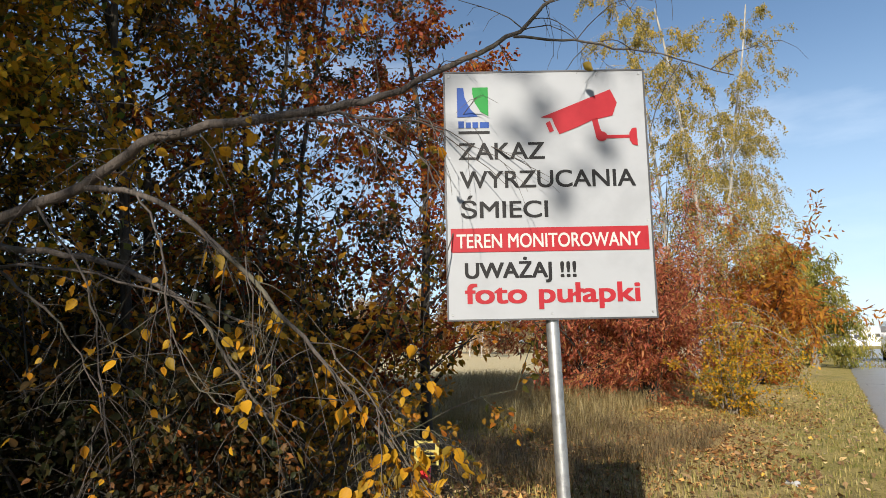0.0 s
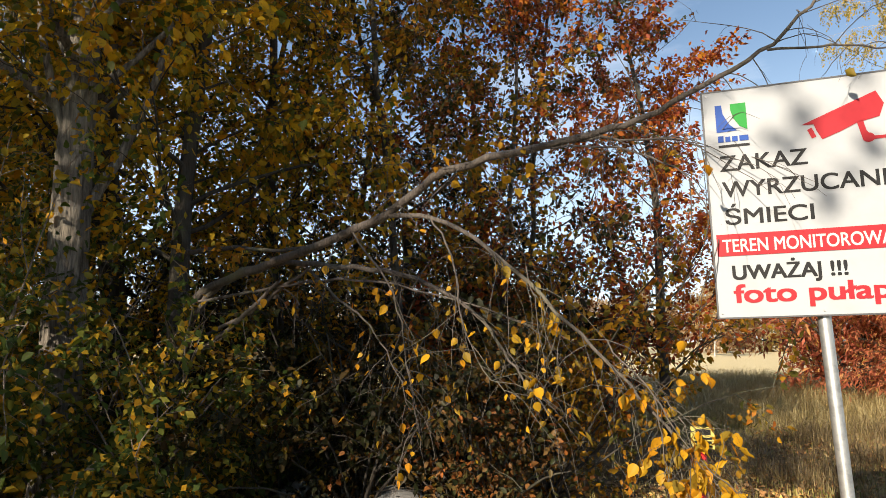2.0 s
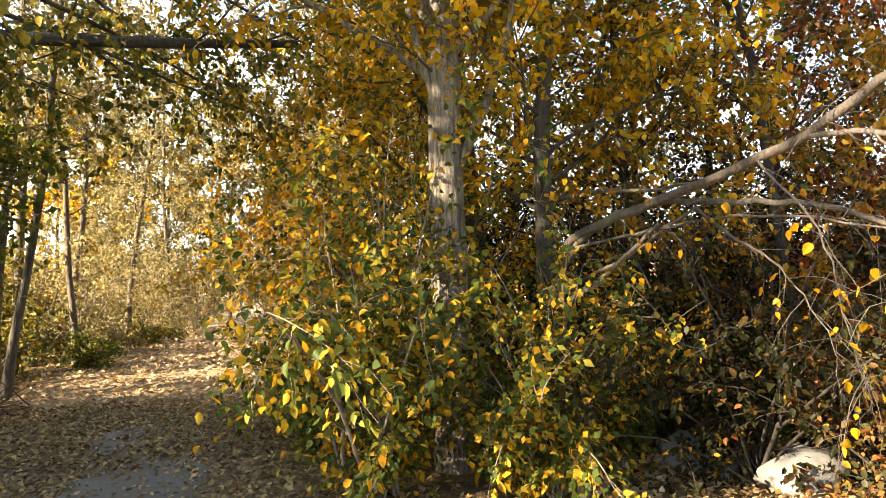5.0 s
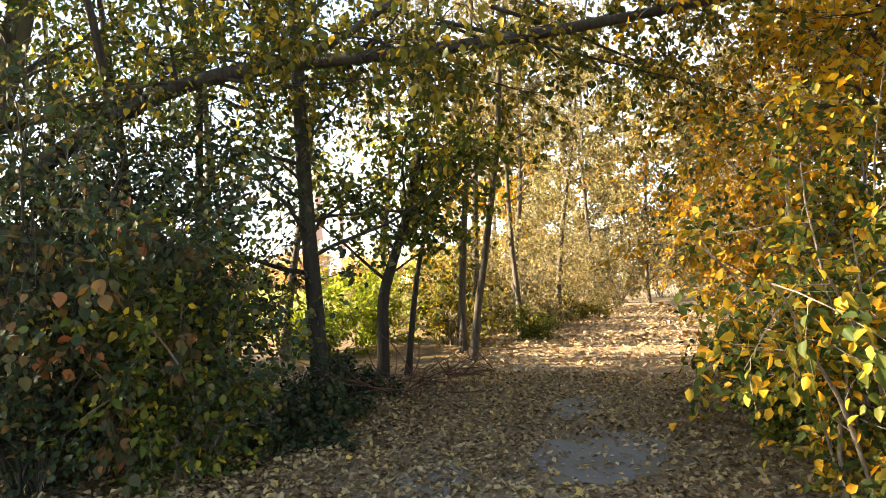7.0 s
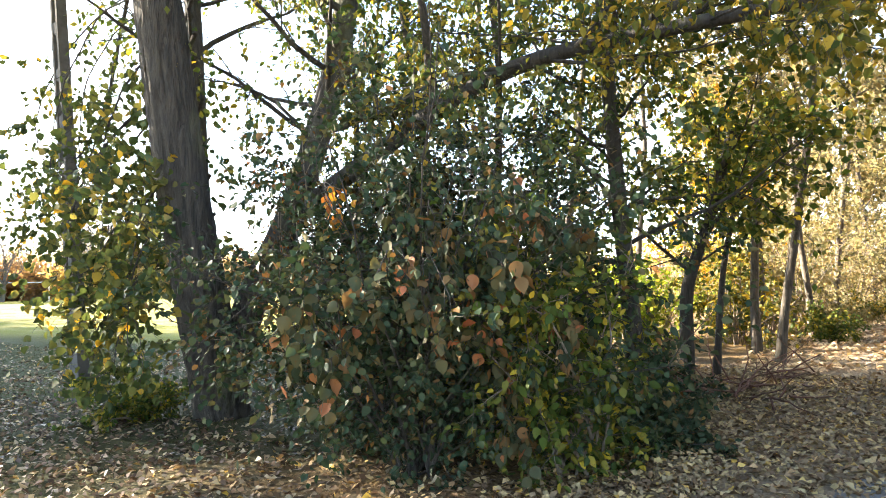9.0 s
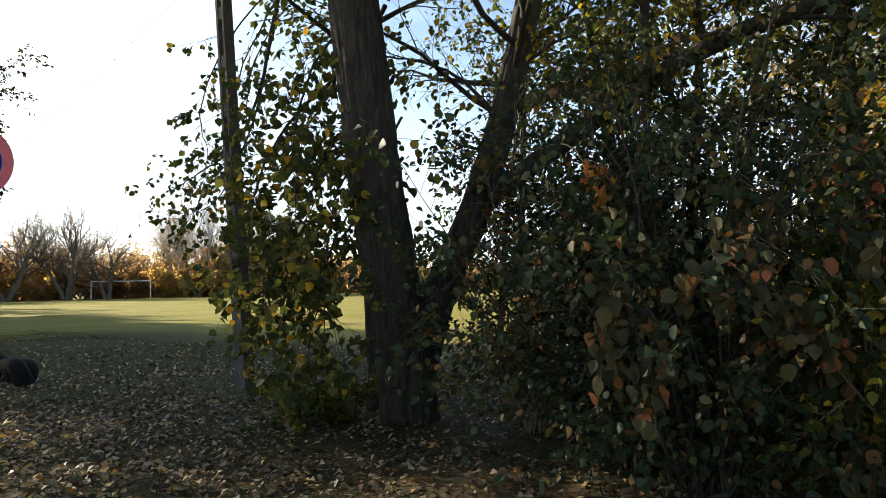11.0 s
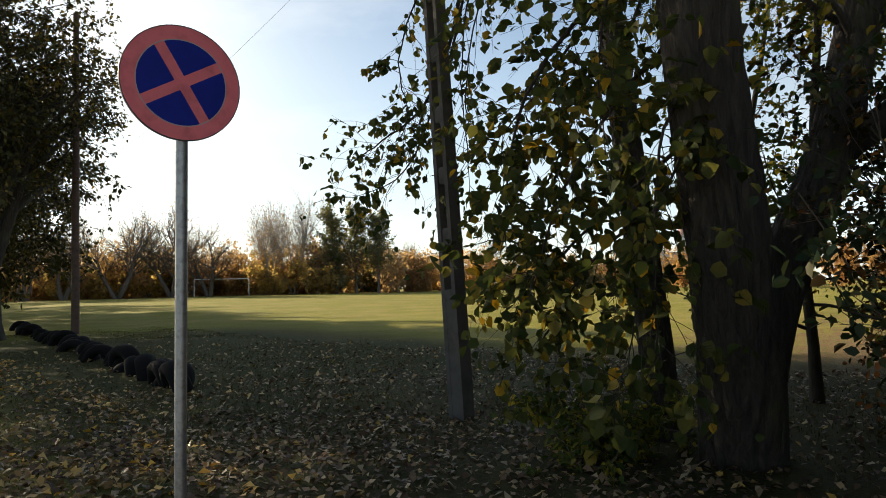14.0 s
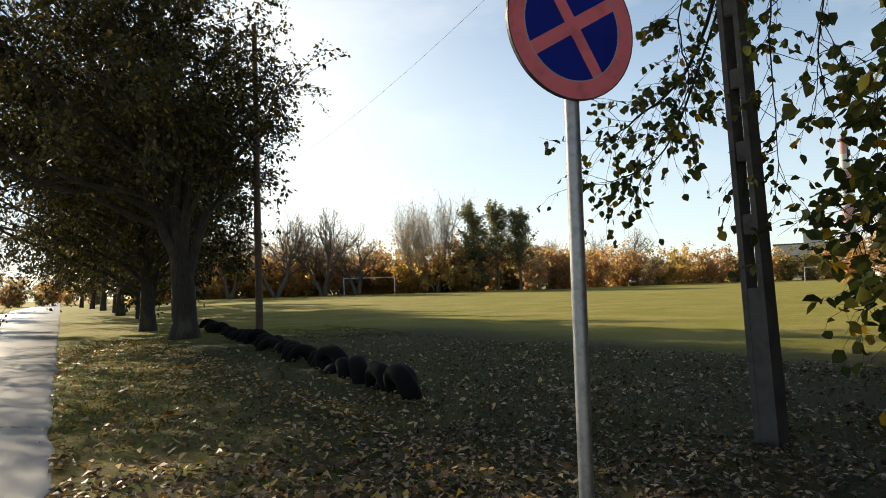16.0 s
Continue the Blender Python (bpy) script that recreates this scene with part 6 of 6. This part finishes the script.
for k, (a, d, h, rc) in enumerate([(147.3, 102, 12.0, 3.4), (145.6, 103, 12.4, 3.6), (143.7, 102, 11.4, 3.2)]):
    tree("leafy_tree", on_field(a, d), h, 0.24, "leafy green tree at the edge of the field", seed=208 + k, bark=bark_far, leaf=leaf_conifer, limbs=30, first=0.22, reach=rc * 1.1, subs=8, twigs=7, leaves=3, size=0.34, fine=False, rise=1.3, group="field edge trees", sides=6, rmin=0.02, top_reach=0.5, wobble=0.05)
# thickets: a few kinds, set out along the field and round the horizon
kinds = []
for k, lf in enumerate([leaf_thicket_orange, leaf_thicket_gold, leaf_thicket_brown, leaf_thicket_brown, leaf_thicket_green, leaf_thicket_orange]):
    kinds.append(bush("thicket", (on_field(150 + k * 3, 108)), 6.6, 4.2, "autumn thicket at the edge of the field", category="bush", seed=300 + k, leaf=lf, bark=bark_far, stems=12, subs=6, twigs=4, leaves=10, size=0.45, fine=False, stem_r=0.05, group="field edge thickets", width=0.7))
rngf = np.random.default_rng(77)
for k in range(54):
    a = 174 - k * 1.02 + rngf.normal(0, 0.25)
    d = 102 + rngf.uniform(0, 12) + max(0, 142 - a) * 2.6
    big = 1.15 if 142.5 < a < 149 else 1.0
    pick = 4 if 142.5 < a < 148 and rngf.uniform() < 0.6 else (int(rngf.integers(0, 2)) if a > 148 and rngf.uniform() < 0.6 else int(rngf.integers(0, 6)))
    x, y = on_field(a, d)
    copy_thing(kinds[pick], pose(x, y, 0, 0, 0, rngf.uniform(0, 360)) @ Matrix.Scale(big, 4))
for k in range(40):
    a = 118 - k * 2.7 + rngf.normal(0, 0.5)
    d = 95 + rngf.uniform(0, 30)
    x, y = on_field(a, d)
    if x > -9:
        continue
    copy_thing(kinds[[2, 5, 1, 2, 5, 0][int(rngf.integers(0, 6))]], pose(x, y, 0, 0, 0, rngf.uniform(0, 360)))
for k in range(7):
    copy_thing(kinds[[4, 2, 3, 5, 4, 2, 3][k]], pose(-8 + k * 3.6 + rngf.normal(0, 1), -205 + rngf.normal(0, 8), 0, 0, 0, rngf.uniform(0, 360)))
for k in range(9):
    x, y = -14 - k * 5.5 + rngf.normal(0, 1.5), 62 + rngf.normal(0, 4)
    tree("birch_sapling", (x, y), rngf.uniform(7, 9.5), 0.07, "pale thin birch with few tan leaves", seed=400 + k, bark=bark_birch, leaf=leaf_tan, limbs=20, first=0.2, reach=1.6, subs=5, twigs=4, leaves=5, size=0.25, fine=False, rise=1.3, group="birch saplings", rmin=0.01)

# ---------------------------------------------------------------- stones, goals, far works
m_stone = plain("grey_field_stone", (0.17, 0.165, 0.16), 0.9, 0.0, 0.15, 9, 0.8)
for x, y, sx, sy, sz, sd in ((-5.12, 2.85, 0.2, 0.16, 0.2, 1), (-4.3, 3.28, 0.3, 0.2, 0.24, 2), (-3.6, 3.9, 0.26, 0.18, 0.18, 3), (-4.75, 3.05, 0.12, 0.1, 0.09, 4)):
    bm = bmesh.new()
    bmesh.ops.create_icosphere(bm, subdivisions=3, radius=1)
    for v in bm.verts:
        n_ = noise.noise(v.co * 1.3 + Vector((sd * 7.1, 0, 0))) * 0.35 + noise.noise(v.co * 4 + Vector((sd * 3.3, 0, 0))) * 0.07
        v.co = Vector((v.co.x * sx, v.co.y * sy, max(v.co.z, -0.4) * sz)) * (1 + n_)
    st = part("boulder", bm, m_stone, None, "rough grey boulder among dry leaves", True)
    tagged(st, category="stone", group="boulders at the wood's edge")
    st.matrix_world = pose(x, y, float(ground_h(x, y)) + sz * 0.3, 0, 0, sd * 40)

m_goal = plain("white_goal_paint", (0.75, 0.75, 0.74), 0.4, 0.0, 0.08)


def goal(a, d, turn, w=7.32, h=2.44):
    x, y = on_field(a, d)
    root = empty("football_goal", pose(x, y, float(ground_h(x, y)), 0, 0, turn), "white football goal frame on the field", "goal", "goals")
    for nm, pts in (("upright", [(-w / 2, 0, -0.1), (-w / 2, 0, h)]), ("upright", [(w / 2, 0, -0.1), (w / 2, 0, h)]), ("crossbar", [(-w / 2, 0, h), (w / 2, 0, h)]),
                    ("stay", [(-w / 2, 0, h), (-w / 2, 1.4, 0)]), ("stay", [(w / 2, 0, h), (w / 2, 1.4, 0)])):
        v, f = tube(np.linspace(pts[0], pts[1], 3), [0.06 if nm != "stay" else 0.03] * 3, 10)
        mesh_object(nm, v, f, m_goal, root, True)


goal(156.6, 98, 156.6)
goal(135.4, 165, 170)
goal(120.2, 120, 120)

# power station on the horizon: striped chimneys and a low block
m_chim_w = plain("pale_chimney_concrete", (0.6, 0.6, 0.62), 0.9, 0.0, 0.08, 0.05)
m_chim_r = plain("faded_red_band", (0.5, 0.3, 0.28), 0.9, 0.0, 0.1, 0.05)
m_block = plain("pale_industrial_cladding", (0.5, 0.5, 0.52), 0.8, 0.0, 0.1, 0.1)


def chimney(a, d, h, r0, r1):
    x, y = on_field(a, d)
    root = empty("chimney", pose(x, y, 0), "tall power station chimney with faded red and white bands", "chimney", "chimneys")
    n = 8
    for k in range(n):
        z0, z1 = h * k / n, h * (k + 1) / n
        ra, rb = r0 + (r1 - r0) * k / n, r0 + (r1 - r0) * (k + 1) / n
        v, f = tube(np.array([(0, 0, z0), (0, 0, (z0 + z1) / 2), (0, 0, z1)]), [ra, (ra + rb) / 2, rb], 20)
        mesh_object("band", v, f, m_chim_r if k % 2 and k > 1 else m_chim_w, root, True)
    for z in (h * 0.62, h * 0.97):
        v, f = tube(np.array([(0, 0, z), (0, 0, z + 1.2)]), [r0 + (r1 - r0) * z / h + 1.0] * 2, 20)
        mesh_object("gallery", v, f, m_edge, root)


chimney(118.9, 500, 91, 4.6, 2.3)
chimney(117.0, 560, 72, 4.0, 2.2)
for a, d, w, h, lab in ((121.2, 500, 12, 30, "tall pale boiler house far off"), (122.2, 505, 30, 23, "low pale power station hall far off"), (119.9, 520, 34, 22, "low pale power station hall far off")):
    x, y = on_field(a, d)
    root = empty("power_station_block", pose(x, y, 0, 0, 0, a), lab, "building", "power station blocks")
    bm = bmesh.new()
    box(bm, w, 16, h, Matrix.Translation((0, 0, h / 2)), 0.2)
    part("wall", bm, m_block, root)
    bm = bmesh.new()
    box(bm, w + 0.8, 16.8, 0.8, Matrix.Translation((0, 0, h + 0.4)))
    part("roof", bm, m_edge, root)
    for k in range(int(w // 5)):
        bm = bmesh.new()
        box(bm, 3.2, 0.3, 2.2, Matrix.Translation((-w / 2 + 3.5 + k * 5, -8.1, h * 0.65)))
        part("window", bm, m_edge, root)

# white halls at the far end of the road
m_hall = plain("white_sheet_cladding", (0.72, 0.73, 0.75), 0.7, 0.0, 0.06, 0.1)
for x, y, w, h in ((-2, 330, 26, 6.5), (24, 345, 30, 7.5), (52, 350, 30, 6)):
    root = empty("hall", pose(x, y, 0), "long white industrial hall far down the road", "building", "halls")
    bm = bmesh.new()
    box(bm, w, 20, h, Matrix.Translation((0, 0, h / 2)), 0.1)
    part("wall", bm, m_hall, root)
    bm = bmesh.new()
    box(bm, w + 0.6, 20.6, 0.5, Matrix.Translation((0, 0, h + 0.25)))
    part("roof", bm, m_block, root)
    for k in range(int(w // 4)):
        bm = bmesh.new()
        box(bm, 2.4, 0.2, 1.4, Matrix.Translation((-w / 2 + 2.4 + k * 4, -10.08, h * 0.6)))
        part("window", bm, m_edge, root)

# a bus on the road
m_bus = plain("silver_beige_coach_paint", (0.5, 0.45, 0.4), 0.3, 0.2, 0.06)
m_glass = plain("dark_vehicle_glass", (0.02, 0.022, 0.025), 0.08, 0.0, 0.02)
bus = empty("bus", pose(4.4, 62, 0.05), "beige coach with dark windows on the road", "bus")
bm = bmesh.new()
box(bm, 2.45, 9.5, 2.6, Matrix.Translation((0, 0, 1.75)), 0.25)
part("body", bm, m_bus, bus)
bm = bmesh.new()
box(bm, 2.1, 0.06, 1.2, Matrix.Translation((0, -4.76, 2.1)), 0.02)
part("windscreen", bm, m_glass, bus)
for sx in (-1, 1):
    for k in range(5):
        bm = bmesh.new()
        box(bm, 0.05, 1.35, 0.85, Matrix.Translation((sx * 1.225, -3.4 + k * 1.6, 2.25)), 0.02)
        part("side_window", bm, m_glass, bus)
    bm = bmesh.new()
    box(bm, 0.3, 0.12, 0.45, Matrix.Translation((sx * 1.45, -4.8, 2.3)), 0.03)
    part("mirror", bm, m_edge, bus)
    for yw_ in (-3.1, 2.6):
        bm = bmesh.new()
        bmesh.ops.create_cone(bm, cap_ends=True, segments=20, radius1=0.48, radius2=0.48, depth=0.3, matrix=Matrix.Translation((sx * 1.1, yw_, 0.48)) @ Matrix.Rotation(radians(90), 4, "Y"))
        part("wheel", bm, m_tyre, bus)
    bm = bmesh.new()
    box(bm, 0.35, 0.05, 0.18, Matrix.Translation((sx * 0.9, -4.77, 0.85)), 0.02)
    part("headlight", bm, m_whitep, bus)

# brushwood beside the lane and dead sticks on the verge
rb = np.random.default_rng(123)
q = np.stack([rb.uniform(-10.2, -7.6, 60), rb.uniform(-4.3, -3.3, 60), np.full(60, 0.12)], 1)
heap = grow_all(rb, q, rb.normal(0, 1, (60, 3)) * np.array([1, 0.5, 0.25]), rb.uniform(0.5, 1.5, 60), 5, 0.15, -0.02)
br = empty("brushwood", pose(0, 0, 0), "heap of reddish-brown dead branches beside the lane", "brushwood")
for line in heap:
    v, f = tube(line, 0.012 * np.linspace(1, 0.3, 6), 5)
    mesh_object("branch", v, f, bark_red, br, True)
for x, y, L_, az_ in ((-2.2, -3.6, 0.7, 100), (-3.1, -2.9, 0.5, 30), (-1.4, -5.2, 0.6, 70), (-3.2, 1.8, 0.8, 150), (-2.9, 2.6, 0.5, 60)):
    P_ = grow_all(rb, [(0, 0, 0.03)], [(math.cos(radians(az_)), math.sin(radians(az_)), 0.05)], np.array([L_]), 6, 0.12, 0.0)[0]
    v, f = tube(P_, np.linspace(0.008, 0.003, 7), 6)
    st = mesh_object("stick", v, f, bark_twig, None, True, "thin pale dead stick on the ground")
    tagged(st, category="stick")
    st.location = (x, y, float(ground_h(x, y)))

# bracket on the concrete pole
bm = bmesh.new()
box(bm, 0.05, 0.2, 0.04, Matrix.Translation((0.0, -0.15, 5.05)))
bmesh.ops.create_cone(bm, cap_ends=True, segments=12, radius1=0.035, radius2=0.05, depth=0.11, matrix=Matrix.Translation((0, -0.24, 5.12)))
part("insulator", bm, m_edge, cp, "small dark insulator on a bracket")
# scrap of white litter in the grass
bm = bmesh.new()
bmesh.ops.create_grid(bm, x_segments=6, y_segments=5, size=0.07)
for v in bm.verts:
    v.co.z = 0.03 + 0.03 * math.sin(v.co.x * 40) * math.cos(v.co.y * 33)
bmesh.ops.solidify(bm, geom=bm.faces, thickness=0.002)
lt = part("litter_scrap", bm, m_whitep, None, "crumpled white scrap of litter in the grass")
tagged(lt, category="litter")
lt.location = (-0.42, 8.2, 0)

# ---------------------------------------------------------------- fallen leaves and grass
rg = np.random.default_rng(99)
scatter("fallen_leaves", rg, 36000, -10, 0.75, -6.5, 6.5, "dry brown and yellow leaves strewn over the ground", leaf_dry, lambda x, y: np.clip(0.45 + 0.5 * np.sin(x * 1.1 + y) * np.sin(y * 0.8 - x * 0.6) + 0.2, 0.12, 1), 0.06)
scatter("fallen_leaves", rg, 30000, -10, 0.3, -22, -6.3, "dry brown and yellow leaves strewn over the shaded verge", leaf_dry_shade, lambda x, y: np.clip(0.45 + 0.5 * np.sin(x * 1.1 + y) * np.sin(y * 0.8 - x * 0.6) + 0.2, 0.12, 1) * np.clip((y + 19) / 7, 0.12, 1), 0.06)
scatter("fallen_leaves", rg, 6000, -2.4, 0.62, -30, -8, "golden dry leaves on the roadside verge", leaf_dry_gold, lambda x, y: np.clip(0.5 + 0.5 * np.sin(x * 2.1 + 1) * np.sin(y * 0.7), 0.15, 1), 0.08)
scatter("fallen_leaves", rg, 30000, -10, -2.5, -4.5, 0.8, "dry brown and yellow leaves strewn over the lane", leaf_dry_lane, lambda x, y: np.clip(0.35 + np.minimum(np.hypot((x + 5.95) / 0.8, (y + 1.4) / 0.48), np.hypot((x + 7.7) / 0.55, (y + 1.83) / 0.22)) - 0.9, 0.12, 1), 0.055)
scatter("fallen_leaves", rg, 3000, -5.5, -2.5, 1.6, 4.2, "dry leaves in sunlit tone at the edge of the wood", leaf_dry_sun, None, 0.075)
scatter("fallen_leaves", rg, 9000, -4.5, 0.6, -13.5, -2.5, "dry leaves strewn over the verge", leaf_dry_shade, None, 0.065)
scatter("fallen_leaves", rg, 7000, -9, 0.7, -32, -13.5, "dry leaves strewn in the grass", leaf_dry, lambda x, y: np.clip(0.5 - (-13.5 - y) * 0.03, 0.1, 1), 0.085)
scatter("fallen_leaves", rg, 9000, -9, 0.7, 6.5, 22, "dry leaves strewn in the grass", leaf_dry, lambda x, y: np.full(len(x), 0.35), 0.085)
scatter("fallen_leaves", rg, 9000, -26, -10, -4.5, 1.5, "dry leaves strewn over the lane", leaf_dry_sun, None, 0.1)
scatter("fallen_leaves", rg, 16000, -4.6, -0.2, 3.0, 17, "orange-brown dry leaves lying thick behind the board", leaf_rusty, lambda x, y: np.clip(1.1 - 0.45 * np.abs(x + 2.2) + 0.3 * np.sin(x * 2 + y), 0.08, 1), 0.06)
scatter("tall_grass", rg, 9000, -4.2, -1.5, 6.5, 12.5, "rough brown grass tussocks in the shade behind the board", grass_brown, lambda x, y: np.clip(0.5 + 0.7 * np.sin(x * 3.1 + y) * np.sin(y * 2.3), 0.02, 1), 0.003, "blade", 0.4, 1.3)
scatter("grass", rg, 60000, -7, 0.65, 3.5, 30, "short dry verge grass", grass_green, lambda x, y: np.clip(0.5 + 0.5 * np.sin(x * 0.9) * np.sin(y * 0.7), 0.1, 1), 0.006, "blade", 0.09)
scatter("grass", rg, 80000, -9, 0.65, -34, -7, "short green grass with dry stalks", grass_south, lambda x, y: np.clip(0.6 + 0.6 * np.sin(x * 0.8 + 1) * np.sin(y * 0.6), 0.15, 1), 0.004, "blade", 0.055, 0.9)
scatter("tall_grass", rg, 42000, -13, -3.4, 10.5, 26, "tall dry straw-coloured grass", grass_dry, lambda x, y: np.clip(0.9 - 0.1 * np.maximum(0, x + 6), 0.02, 1), 0.0035, "blade", 0.55, 1.4)
